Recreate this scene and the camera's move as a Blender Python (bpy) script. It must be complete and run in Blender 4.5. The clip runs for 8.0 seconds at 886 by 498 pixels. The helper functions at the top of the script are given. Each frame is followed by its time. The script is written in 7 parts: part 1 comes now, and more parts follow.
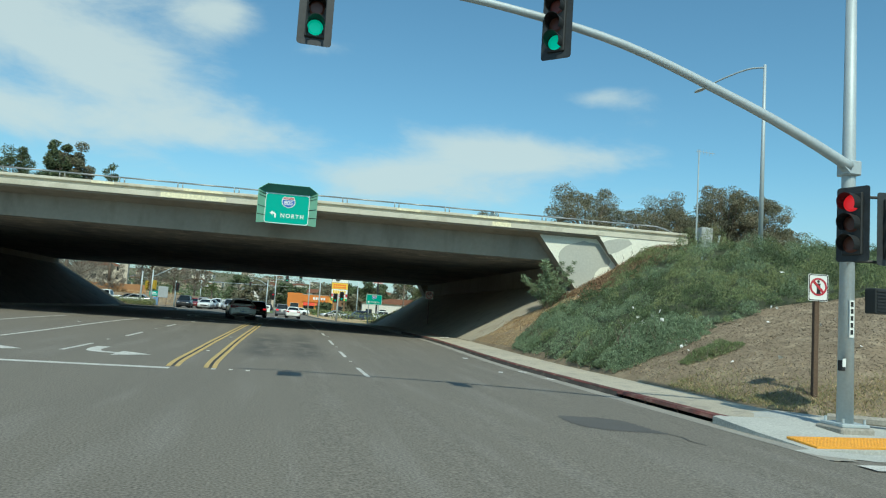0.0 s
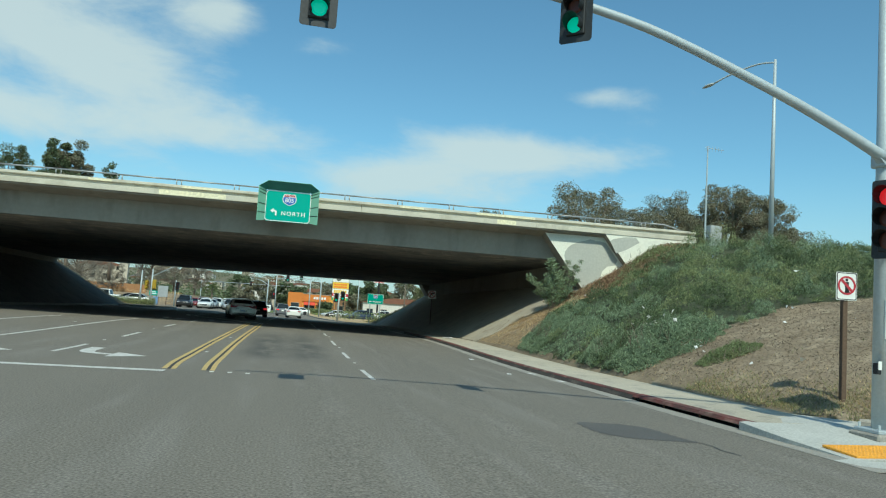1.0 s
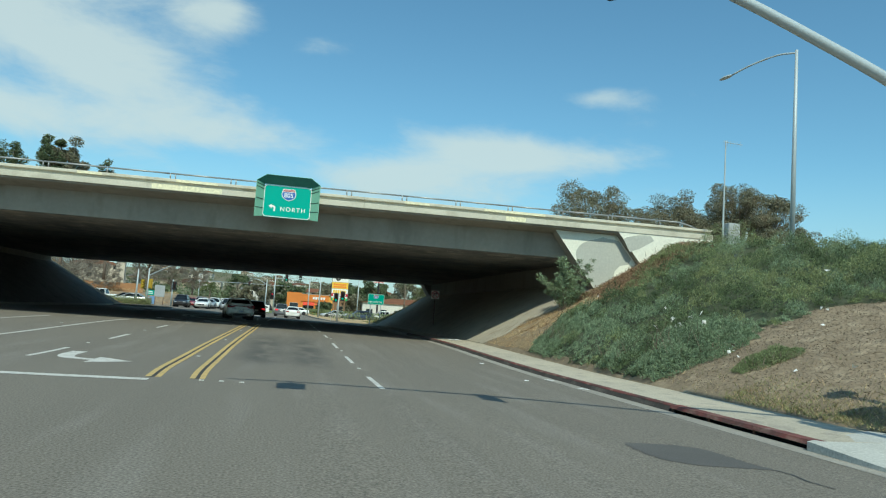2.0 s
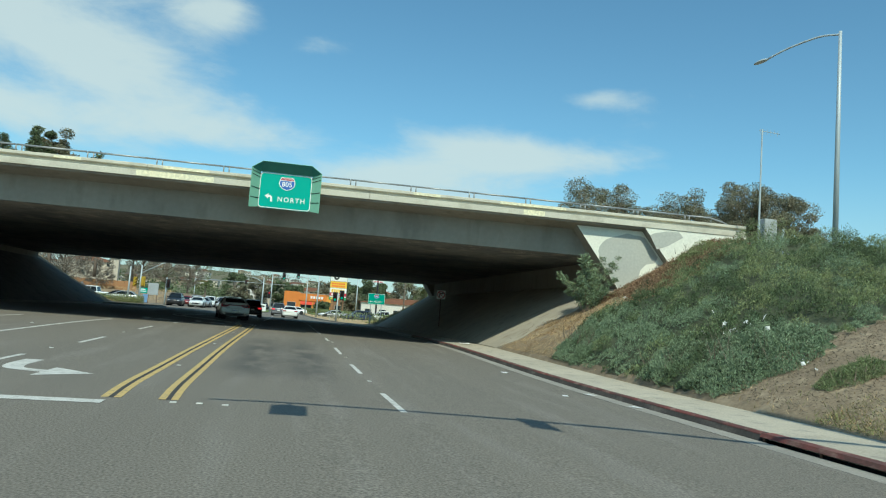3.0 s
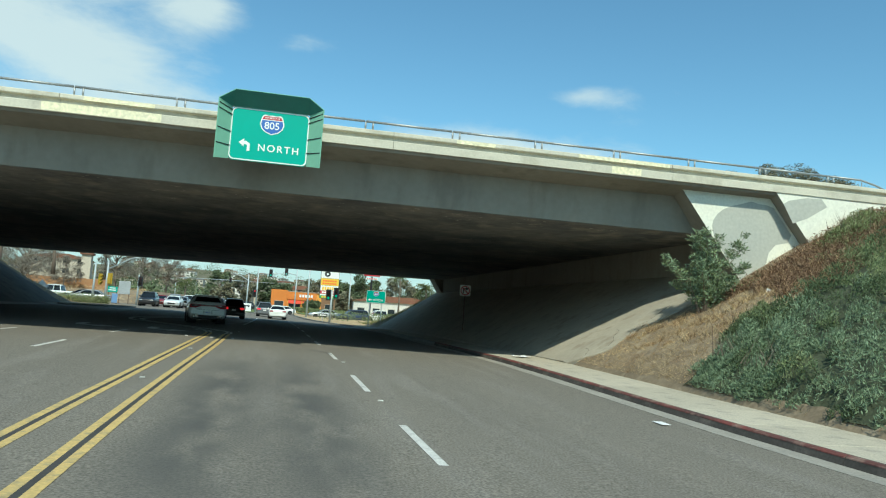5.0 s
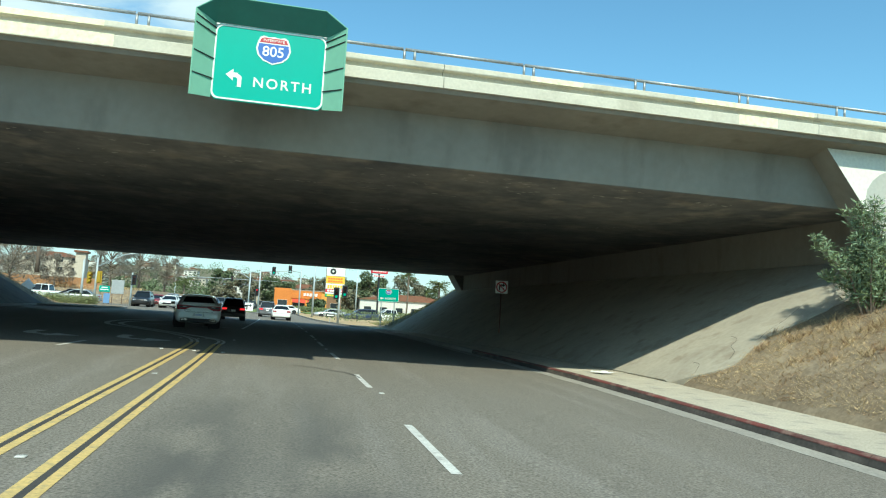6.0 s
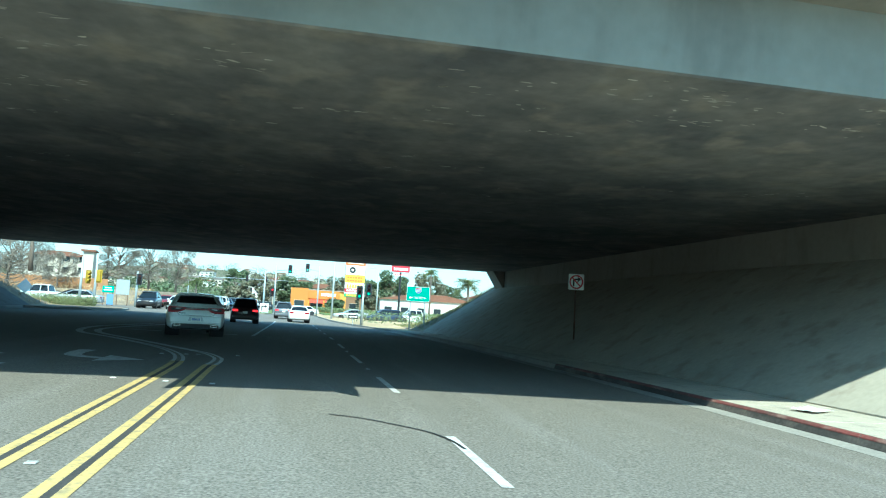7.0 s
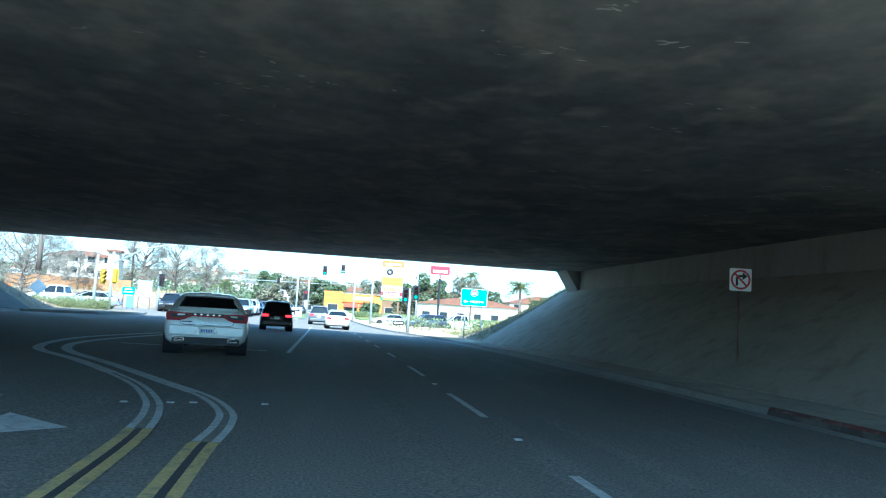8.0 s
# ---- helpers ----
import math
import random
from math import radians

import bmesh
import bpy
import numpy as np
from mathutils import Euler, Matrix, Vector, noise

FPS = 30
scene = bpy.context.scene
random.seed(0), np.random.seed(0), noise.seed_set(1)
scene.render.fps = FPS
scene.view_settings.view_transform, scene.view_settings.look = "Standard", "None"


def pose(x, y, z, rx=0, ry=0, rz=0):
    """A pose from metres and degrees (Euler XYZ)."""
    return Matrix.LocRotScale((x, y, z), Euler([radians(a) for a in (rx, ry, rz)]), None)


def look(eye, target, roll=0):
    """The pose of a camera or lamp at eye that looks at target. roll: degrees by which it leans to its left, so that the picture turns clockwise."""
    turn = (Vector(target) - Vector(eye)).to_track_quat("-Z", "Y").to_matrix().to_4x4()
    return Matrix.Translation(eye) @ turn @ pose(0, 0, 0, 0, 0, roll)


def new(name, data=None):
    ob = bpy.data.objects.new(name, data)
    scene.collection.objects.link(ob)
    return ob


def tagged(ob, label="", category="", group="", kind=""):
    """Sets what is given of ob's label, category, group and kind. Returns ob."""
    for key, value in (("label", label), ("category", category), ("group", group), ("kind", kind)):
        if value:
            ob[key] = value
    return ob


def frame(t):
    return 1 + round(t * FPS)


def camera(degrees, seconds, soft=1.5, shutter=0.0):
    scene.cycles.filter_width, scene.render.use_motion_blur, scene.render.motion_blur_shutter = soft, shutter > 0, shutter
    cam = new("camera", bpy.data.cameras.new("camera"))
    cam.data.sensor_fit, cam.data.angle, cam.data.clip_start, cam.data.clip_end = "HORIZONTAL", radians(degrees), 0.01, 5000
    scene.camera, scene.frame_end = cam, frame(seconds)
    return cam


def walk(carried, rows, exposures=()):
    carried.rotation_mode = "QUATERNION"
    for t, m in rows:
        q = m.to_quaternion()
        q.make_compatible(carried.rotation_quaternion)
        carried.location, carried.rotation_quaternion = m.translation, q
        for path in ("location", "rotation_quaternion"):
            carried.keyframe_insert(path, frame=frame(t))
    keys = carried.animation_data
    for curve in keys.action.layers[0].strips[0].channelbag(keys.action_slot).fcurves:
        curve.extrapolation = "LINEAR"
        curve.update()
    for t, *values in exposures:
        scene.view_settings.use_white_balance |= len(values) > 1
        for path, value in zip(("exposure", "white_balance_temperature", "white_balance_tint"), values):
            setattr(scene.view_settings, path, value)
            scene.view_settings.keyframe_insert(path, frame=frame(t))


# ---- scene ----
cam = camera(62.0, 8.0, soft=1.15)
# seconds, eye, target, roll
PATH = [
    (0, (-0.069, 1.908, 1.41), (0.327, 3.859, 1.593), 3.8),
    (0.5, (-0.085, 2.222, 1.412), (0.311, 4.174, 1.594), 3.8),
    (1, (-0.094, 2.651, 1.408), (0.301, 4.603, 1.59), 3.8),
    (1.5, (-0.102, 3.36, 1.412), (0.294, 5.312, 1.595), 3.8),
    (3, (-0.116, 7.348, 1.448), (0.288, 9.299, 1.632), 4.3),
    (3.5, (-0.105, 9.505, 1.47), (0.309, 11.453, 1.659), 4.25),
    (4, (-0.123, 11.908, 1.467), (0.301, 13.852, 1.657), 4.25),
    (5.5, (-0.036, 20.64, 1.532), (0.401, 22.583, 1.708), 3.68),
    (6, (-0.063, 23.883, 1.57), (0.367, 25.828, 1.744), 3.5),
    (6.5, (-0.041, 27.435, 1.556), (0.371, 29.384, 1.729), 3.4),
    (7, (-0.135, 31.239, 1.561), (0.255, 33.193, 1.732), 3.2),
    (7.5, (-0.339, 35.412, 1.562), (0.018, 37.373, 1.735), 3.4),
    (8, (-0.658, 39.474, 1.56), (-0.348, 41.441, 1.738), 3.5),
]
EXPOSURE = [(0.0, -0.03, 6500, -5), (5.0, 0.18, 6500, -5), (6.2, 0.65, 6450, -8), (6.8, 1.1, 5800, -15), (7.5, 1.6, 4800, -12), (8.0, 1.95, 5050, -1)]
walk(cam, [(t, look(e, a, r)) for t, e, a, r in PATH], EXPOSURE)

# ---------------------------------------------------------------- world, sun
world = bpy.data.worlds.new("sky")
scene.world = world
world.use_nodes = True
wt = world.node_tree
wt.nodes.clear()
SUN_EL = radians(48.3)
SUN_ROT = radians(180.0)


def wnode(kind, **kw):
    n = wt.nodes.new(kind)
    for k, v in kw.items():
        n.inputs[k].default_value = v
    return n


def wmath(op, a, b=None):
    n = wt.nodes.new("ShaderNodeMath")
    n.operation = op
    for i, v in enumerate((a, b)):
        if v is None:
            continue
        if isinstance(v, (int, float)):
            n.inputs[i].default_value = v
        else:
            wt.links.new(v, n.inputs[i])
    return n.outputs[0]


sky = wt.nodes.new("ShaderNodeTexSky")
sky.sky_type = 'NISHITA'
sky.sun_disc = False
sky.sun_elevation = SUN_EL
sky.sun_rotation = SUN_ROT
sky.altitude = 50
sky.air_density = 1.0
sky.dust_density = 0.6
sky.ozone_density = 2.0
coord = wt.nodes.new("ShaderNodeTexCoord")
sep = wt.nodes.new("ShaderNodeSeparateXYZ")
wt.links.new(coord.outputs["Generated"], sep.inputs[0])
az = wmath('MULTIPLY', wmath('ARCTAN2', sep.outputs[0], sep.outputs[1]), 57.2958)
el = wmath('MULTIPLY', wmath('ARCSINE', sep.outputs[2]), 57.2958)
# cloud banks: azimuth, elevation, half width, half height, weight
CLOUDS = ((-22, 18.5, 9.5, 5.5, 1.25), (-13.5, 16.2, 5.5, 2.6, 1.05), (-7.0, 20.6, 2.6, 1.8, 1.05),
          (-6.5, 13.0, 6.5, 1.7, 1.05), (-17, 11.4, 9, 1.8, 0.9), (3.8, 9.9, 5.0, 1.3, 0.8), (8.5, 11.2, 6.5, 1.7, 1.0),
          (13.5, 13.2, 5.0, 1.7, 1.0), (20.5, 12.9, 6.5, 1.3, 1.1), (23.3, 17.3, 3.6, 0.9, 0.95), (14, 9.6, 10, 1.3, 0.6),
          (0.9, 19.6, 2.6, 0.9, 0.7), (-70, 25, 22, 8, 1.0), (80, 30, 25, 7, 0.8), (150, 28, 30, 8, 0.9), (-140, 35, 25, 9, 0.8))
total = None
for a0, e0, ra, re, wgt in CLOUDS:
    u = wmath('DIVIDE', wmath('SUBTRACT', az, a0), ra)
    v = wmath('DIVIDE', wmath('SUBTRACT', el, e0), re)
    d2 = wmath('ADD', wmath('MULTIPLY', u, u), wmath('MULTIPLY', v, v))
    g = wmath('MULTIPLY', wmath('EXPONENT', wmath('MULTIPLY', d2, -0.9)), wgt)
    total = g if total is None else wmath('ADD', total, g)
stretch = wt.nodes.new("ShaderNodeMapping")
stretch.inputs["Scale"].default_value = (1.0, 1.0, 2.6)
wt.links.new(coord.outputs["Generated"], stretch.inputs[0])
cn = wnode("ShaderNodeTexNoise", Scale=8.0, Detail=9.0, Roughness=0.6, Distortion=0.25)
wt.links.new(stretch.outputs[0], cn.inputs["Vector"])
dens = wmath('ADD', total, wmath('MULTIPLY', wmath('SUBTRACT', cn.outputs["Fac"], 0.5), 2.1))
ramp = wt.nodes.new("ShaderNodeMapRange")
ramp.interpolation_type = 'SMOOTHSTEP'
ramp.inputs["From Min"].default_value = 0.25
ramp.inputs["From Max"].default_value = 1.45
ramp.inputs["To Max"].default_value = 0.82
wt.links.new(dens, ramp.inputs["Value"])
mixc = wt.nodes.new("ShaderNodeMix")
mixc.data_type = 'RGBA'
wt.links.new(ramp.outputs[0], mixc.inputs[0])
gain = wt.nodes.new("ShaderNodeMix")
gain.data_type = 'RGBA'
gain.blend_type = 'MULTIPLY'
gain.inputs[0].default_value = 1.0
wt.links.new(sky.outputs[0], gain.inputs[6])
gain.inputs[7].default_value = (0.70, 0.985, 1.03, 1)
wt.links.new(gain.outputs[2], mixc.inputs[6])
mixc.inputs[7].default_value = (4.7, 5.25, 5.55, 1)
haze = wt.nodes.new("ShaderNodeMapRange")
haze.interpolation_type = 'SMOOTHSTEP'
haze.inputs["From Min"].default_value = 13.0
haze.inputs["From Max"].default_value = -2.0
haze.inputs["To Max"].default_value = 0.8
wt.links.new(el, haze.inputs["Value"])
hazy = wt.nodes.new("ShaderNodeMix")
hazy.data_type = 'RGBA'
wt.links.new(haze.outputs[0], hazy.inputs[0])
wt.links.new(mixc.outputs[2], hazy.inputs[6])
hazy.inputs[7].default_value = (3.3, 4.0, 4.6, 1)
bg = wnode("ShaderNodeBackground", Strength=0.14)
wt.links.new(hazy.outputs[2], bg.inputs["Color"])
wo = wt.nodes.new("ShaderNodeOutputWorld")
wt.links.new(bg.outputs[0], wo.inputs["Surface"])

sun_data = bpy.data.lights.new("sun", 'SUN')
sun_data.energy = 3.6
sun_data.angle = radians(0.53)
sun_data.color = (1.0, 0.95, 0.86)
sun = new("sun", sun_data)
sun.matrix_world = look((0, 0, 60), (1.0, 60 / math.tan(SUN_EL), 0))

# ---------------------------------------------------------------- materials


def material(name, base, second=None, rough=0.8, metal=0.0, grain=30.0, patch=1.2, bump=0.25, spots=None, contrast=0.5,
             stretch_xyz=(1, 1, 1), third=None, emit=0.0, spec=0.4, per_piece=0.0, bump_dist=0.01, coords="Object", amp=0.22):
    """A surface of two colours mixed at patch and grain size, with relief."""
    m = bpy.data.materials.new(name)
    m.use_nodes = True
    nt = m.node_tree
    b = nt.nodes["Principled BSDF"]
    b.inputs["Roughness"].default_value = rough
    b.inputs["Metallic"].default_value = metal
    b.inputs["Specular IOR Level"].default_value = spec
    second = second or tuple(c * 0.8 for c in base)
    tc = nt.nodes.new("ShaderNodeTexCoord")
    mp = nt.nodes.new("ShaderNodeMapping")
    mp.inputs["Scale"].default_value = stretch_xyz
    if coords == "World":
        geo = nt.nodes.new("ShaderNodeNewGeometry")
        nt.links.new(geo.outputs["Position"], mp.inputs[0])
    else:
        nt.links.new(tc.outputs["Object"], mp.inputs[0])
    n1 = nt.nodes.new("ShaderNodeTexNoise")
    n1.inputs["Scale"].default_value = patch
    n1.inputs["Detail"].default_value = 6
    n1.inputs["Roughness"].default_value = 0.65
    n2 = nt.nodes.new("ShaderNodeTexNoise")
    n2.inputs["Scale"].default_value = grain
    n2.inputs["Detail"].default_value = 4
    nt.links.new(mp.outputs[0], n1.inputs["Vector"])
    nt.links.new(tc.outputs["Object"], n2.inputs["Vector"])
    r1 = nt.nodes.new("ShaderNodeMapRange")
    r1.inputs["From Min"].default_value = 0.5 - 0.28 * (1.2 - contrast)
    r1.inputs["From Max"].default_value = 0.5 + 0.28 * (1.2 - contrast)
    nt.links.new(n1.outputs["Fac"], r1.inputs["Value"])
    mx = nt.nodes.new("ShaderNodeMix")
    mx.data_type = 'RGBA'
    mx.inputs[6].default_value = (*base, 1)
    mx.inputs[7].default_value = (*second, 1)
    nt.links.new(r1.outputs[0], mx.inputs[0])
    col = mx.outputs[2]
    if third:
        r3 = nt.nodes.new("ShaderNodeMapRange")
        r3.inputs["From Min"].default_value = 0.52
        r3.inputs["From Max"].default_value = 0.68
        n3 = nt.nodes.new("ShaderNodeTexNoise")
        n3.inputs["Scale"].default_value = patch * 3.1
        n3.inputs["Detail"].default_value = 5
        nt.links.new(mp.outputs[0], n3.inputs["Vector"])
        nt.links.new(n3.outputs["Fac"], r3.inputs["Value"])
        m3 = nt.nodes.new("ShaderNodeMix")
        m3.data_type = 'RGBA'
        nt.links.new(r3.outputs[0], m3.inputs[0])
        nt.links.new(col, m3.inputs[6])
        m3.inputs[7].default_value = (*third, 1)
        col = m3.outputs[2]
    gr = nt.nodes.new("ShaderNodeMapRange")
    gr.inputs["From Min"].default_value = 0.25
    gr.inputs["From Max"].default_value = 0.75
    gr.inputs["To Min"].default_value = 1 - amp
    gr.inputs["To Max"].default_value = 1 + amp
    nt.links.new(n2.outputs["Fac"], gr.inputs["Value"])
    val = gr.outputs[0]
    if per_piece:
        src = nt.nodes.new("ShaderNodeNewGeometry").outputs["Random Per Island"] if per_piece > 0 else nt.nodes.new("ShaderNodeObjectInfo").outputs["Random"]
        pr = nt.nodes.new("ShaderNodeMapRange")
        pr.inputs["To Min"].default_value = 1 - abs(per_piece)
        pr.inputs["To Max"].default_value = 1 + abs(per_piece)
        nt.links.new(src, pr.inputs["Value"])
        mu = nt.nodes.new("ShaderNodeMath")
        mu.operation = 'MULTIPLY'
        nt.links.new(val, mu.inputs[0])
        nt.links.new(pr.outputs[0], mu.inputs[1])
        val = mu.outputs[0]
    sc = nt.nodes.new("ShaderNodeVectorMath")
    sc.operation = 'SCALE'
    nt.links.new(col, sc.inputs[0])
    nt.links.new(val, sc.inputs["Scale"])
    nt.links.new(sc.outputs[0], b.inputs["Base Color"])
    if bump:
        bp = nt.nodes.new("ShaderNodeBump")
        bp.inputs["Strength"].default_value = bump
        bp.inputs["Distance"].default_value = bump_dist
        nt.links.new(n2.outputs["Fac"], bp.inputs["Height"])
        nt.links.new(bp.outputs[0], b.inputs["Normal"])
    if emit:
        nt.links.new(sc.outputs[0], b.inputs["Emission Color"])
        b.inputs["Emission Strength"].default_value = emit
    return m


def plain(name, base, rough=0.5, metal=0.0, spec=0.5, emit=0.0, coat=0.0):
    m = bpy.data.materials.new(name)
    m.use_nodes = True
    b = m.node_tree.nodes["Principled BSDF"]
    b.inputs["Base Color"].default_value = (*base, 1)
    b.inputs["Roughness"].default_value = rough
    b.inputs["Metallic"].default_value = metal
    b.inputs["Specular IOR Level"].default_value = spec
    b.inputs["Coat Weight"].default_value = coat
    if emit:
        b.inputs["Emission Color"].default_value = (*base, 1)
        b.inputs["Emission Strength"].default_value = emit
    return m


M = {}
M["asphalt"] = material("asphalt", (0.197, 0.176, 0.143), (0.165, 0.148, 0.122), 0.88, grain=38, patch=0.6, bump=0.9, contrast=0.2, third=(0.205, 0.186, 0.157), stretch_xyz=(1.0, 0.09, 1.0), amp=0.62)
# dark smudges of oil along the lane before the bridge
nt = M["asphalt"].node_tree
shader = nt.nodes["Principled BSDF"]
clean = shader.inputs["Base Color"].links[0].from_socket
place = nt.nodes.new("ShaderNodeNewGeometry").outputs["Position"]
axes = nt.nodes.new("ShaderNodeSeparateXYZ")
nt.links.new(place, axes.inputs[0])


def fade(socket, lo, hi):
    n = nt.nodes.new("ShaderNodeMapRange")
    n.interpolation_type = 'SMOOTHSTEP'
    n.inputs["From Min"].default_value = lo
    n.inputs["From Max"].default_value = hi
    nt.links.new(socket, n.inputs["Value"])
    return n.outputs[0]


def times(p, q):
    n = nt.nodes.new("ShaderNodeMath")
    n.operation = 'MULTIPLY'
    nt.links.new(p, n.inputs[0])
    nt.links.new(q, n.inputs[1])
    return n.outputs[0]


smear = nt.nodes.new("ShaderNodeTexNoise")
smear.inputs["Scale"].default_value = 0.8
smear.inputs["Detail"].default_value = 5
squash = nt.nodes.new("ShaderNodeMapping")
squash.inputs["Scale"].default_value = (1.5, 0.5, 1.0)
nt.links.new(place, squash.inputs[0])
nt.links.new(squash.outputs[0], smear.inputs["Vector"])
stain = times(times(fade(axes.outputs[0], -1.75, -0.7), fade(axes.outputs[0], 1.6, 0.5)), times(fade(axes.outputs[1], 21.5, 25.0), fade(axes.outputs[1], 39.0, 29.0)))
stain = times(stain, fade(smear.outputs["Fac"], 0.3, 0.6))
between = times(fade(axes.outputs[0], -0.6, -0.1), fade(axes.outputs[0], 0.55, 0.05))
worn = nt.nodes.new("ShaderNodeMapRange")
worn.inputs["To Min"].default_value = 1.0
worn.inputs["To Max"].default_value = 0.45
nt.links.new(between, worn.inputs["Value"])
stain = times(stain, worn.outputs[0])
oily = nt.nodes.new("ShaderNodeMix")
oily.data_type = 'RGBA'
nt.links.new(stain, oily.inputs[0])
nt.links.new(clean, oily.inputs[6])
oily.inputs[7].default_value = (0.088, 0.084, 0.075, 1)
nt.links.new(oily.outputs[2], shader.inputs["Base Color"])
M["patch"] = material("asphalt_patch", (0.095, 0.09, 0.083), (0.12, 0.113, 0.104), 0.85, grain=60, patch=0.9, bump=0.4)
M["tar"] = plain("crack_sealer", (0.03, 0.03, 0.03), 0.55)
M["girder"] = material("girder_concrete", (0.305, 0.282, 0.236), (0.245, 0.226, 0.19), 0.9, grain=5, patch=0.45, bump=0.06, contrast=0.5, stretch_xyz=(1, 1, 0.3), third=(0.225, 0.205, 0.17), amp=0.06)
# soot tone deepened so the colour also holds the shade under the deck
M["soffit"] = material("sooty_shaded_soffit", (0.23, 0.22, 0.203), (0.115, 0.118, 0.122), 0.92, grain=2.6, patch=0.42, bump=0.05, contrast=0.75, third=(0.275, 0.252, 0.215), stretch_xyz=(0.75, 0.6, 1), amp=0.2)
M["spall"] = material("spalled_concrete", (0.50, 0.475, 0.42), (0.34, 0.32, 0.28), 0.9, grain=16, patch=2.0, bump=0.3, per_piece=0.35)
M["parapet"] = material("parapet_concrete", (0.62, 0.585, 0.47), (0.50, 0.475, 0.39), 0.85, grain=16, patch=0.5, bump=0.2, third=(0.46, 0.43, 0.34), contrast=0.4, amp=0.09)
M["patch_paint"] = material("cream_patch_paint", (0.80, 0.74, 0.50), (0.74, 0.70, 0.50), 0.8, grain=10, patch=1.0, bump=0.1)
M["wing"] = material("wing_wall_paint", (0.80, 0.79, 0.67), (0.72, 0.715, 0.61), 0.85, grain=12, patch=0.5, bump=0.15, third=(0.75, 0.735, 0.64), amp=0.09)
M["cover_paint"] = material("grey_cover_paint", (0.46, 0.462, 0.405), (0.425, 0.428, 0.38), 0.85, grain=10, patch=0.8, bump=0.1, amp=0.09)
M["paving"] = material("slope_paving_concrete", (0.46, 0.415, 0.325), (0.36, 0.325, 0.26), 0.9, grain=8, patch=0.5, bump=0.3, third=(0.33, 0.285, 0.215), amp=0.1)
# paving colour darkened to hold the shade on the left slope
M["shaded_paving"] = material("shaded_slope_paving", (0.18, 0.17, 0.15), (0.12, 0.115, 0.105), 0.9, grain=8, patch=0.5, bump=0.3, third=(0.10, 0.095, 0.088), amp=0.12)
M["sidewalk"] = material("sidewalk_concrete", (0.50, 0.45, 0.35), (0.43, 0.385, 0.30), 0.9, grain=25, patch=0.7, bump=0.25, per_piece=-0.07, third=(0.33, 0.30, 0.25))
M["gutter"] = material("gutter_concrete", (0.36, 0.335, 0.285), (0.26, 0.245, 0.215), 0.9, grain=20, patch=0.8, bump=0.25)
M["ramp"] = material("new_concrete", (0.50, 0.50, 0.455), (0.44, 0.44, 0.40), 0.85, grain=25, patch=0.9, bump=0.2)
M["red_kerb"] = material("worn_red_kerb_paint", (0.20, 0.06, 0.05), (0.085, 0.05, 0.043), 0.8, grain=18, patch=1.3, bump=0.3, third=(0.26, 0.17, 0.135), contrast=0.75, stretch_xyz=(1, 0.5, 1))
M["kerb_dirt"] = material("dirty_kerb_concrete", (0.10, 0.088, 0.076), (0.065, 0.057, 0.05), 0.9, grain=18, patch=0.8, bump=0.3, third=(0.17, 0.145, 0.12), contrast=0.7, stretch_xyz=(1, 0.4, 1))
M["yellow"] = material("yellow_line_paint", (0.62, 0.44, 0.165), (0.50, 0.365, 0.15), 0.75, grain=30, patch=2.6, bump=0.25, third=(0.36, 0.29, 0.155))
M["black_line"] = material("black_line_paint", (0.05, 0.048, 0.045), (0.07, 0.066, 0.06), 0.8, grain=40, patch=2)
M["white_line"] = material("white_line_paint", (0.66, 0.65, 0.60), (0.50, 0.49, 0.45), 0.75, grain=40, patch=2.5, bump=0.25, third=(0.40, 0.385, 0.35))
M["worn_band"] = material("worn_line_band", (0.24, 0.215, 0.165), (0.175, 0.16, 0.13), 0.85, grain=30, patch=2.2, bump=0.3, third=(0.30, 0.27, 0.2))
M["tactile"] = material("yellow_tactile", (0.80, 0.37, 0.045), (0.70, 0.31, 0.045), 0.7, grain=30, patch=2, bump=0.2)
M["soil"] = material("dry_soil", (0.30, 0.232, 0.152), (0.215, 0.165, 0.11), 0.95, grain=11, patch=0.5, bump=0.6, third=(0.375, 0.30, 0.205), contrast=0.6, bump_dist=0.02)
M["field"] = material("far_ground", (0.20, 0.17, 0.11), (0.13, 0.13, 0.075), 0.95, grain=0.6, patch=0.05, bump=0.0)
M["mulch"] = material("mulch_chips", (0.32, 0.265, 0.20), (0.155, 0.122, 0.09), 0.95, grain=9, patch=1.2, bump=0.3, per_piece=0.35)
M["shrub"] = material("groundcover_leaf", (0.195, 0.245, 0.108), (0.14, 0.18, 0.078), 0.75, grain=6, patch=0.45, bump=0.0, per_piece=0.35, third=(0.225, 0.245, 0.125), contrast=0.8)
M["shrub_dark"] = material("groundcover_dark_leaf", (0.092, 0.13, 0.058), (0.068, 0.098, 0.044), 0.75, grain=6, patch=0.45, bump=0.0, per_piece=0.35)
M["shrub_olive"] = material("groundcover_olive_leaf", (0.24, 0.275, 0.125), (0.18, 0.21, 0.09), 0.75, grain=6, patch=0.45, bump=0.0, per_piece=0.35)
# dark green that paints the shade in the gaps between shrubs
M["shrub_under"] = material("groundcover_gap_shade", (0.075, 0.088, 0.048), (0.05, 0.06, 0.032), 0.9, grain=9, patch=0.8, bump=0.9, bump_dist=0.06)
M["dry_brush"] = material("dry_brush", (0.27, 0.165, 0.10), (0.19, 0.115, 0.07), 0.9, grain=8, patch=0.6, bump=0.0, per_piece=0.4)
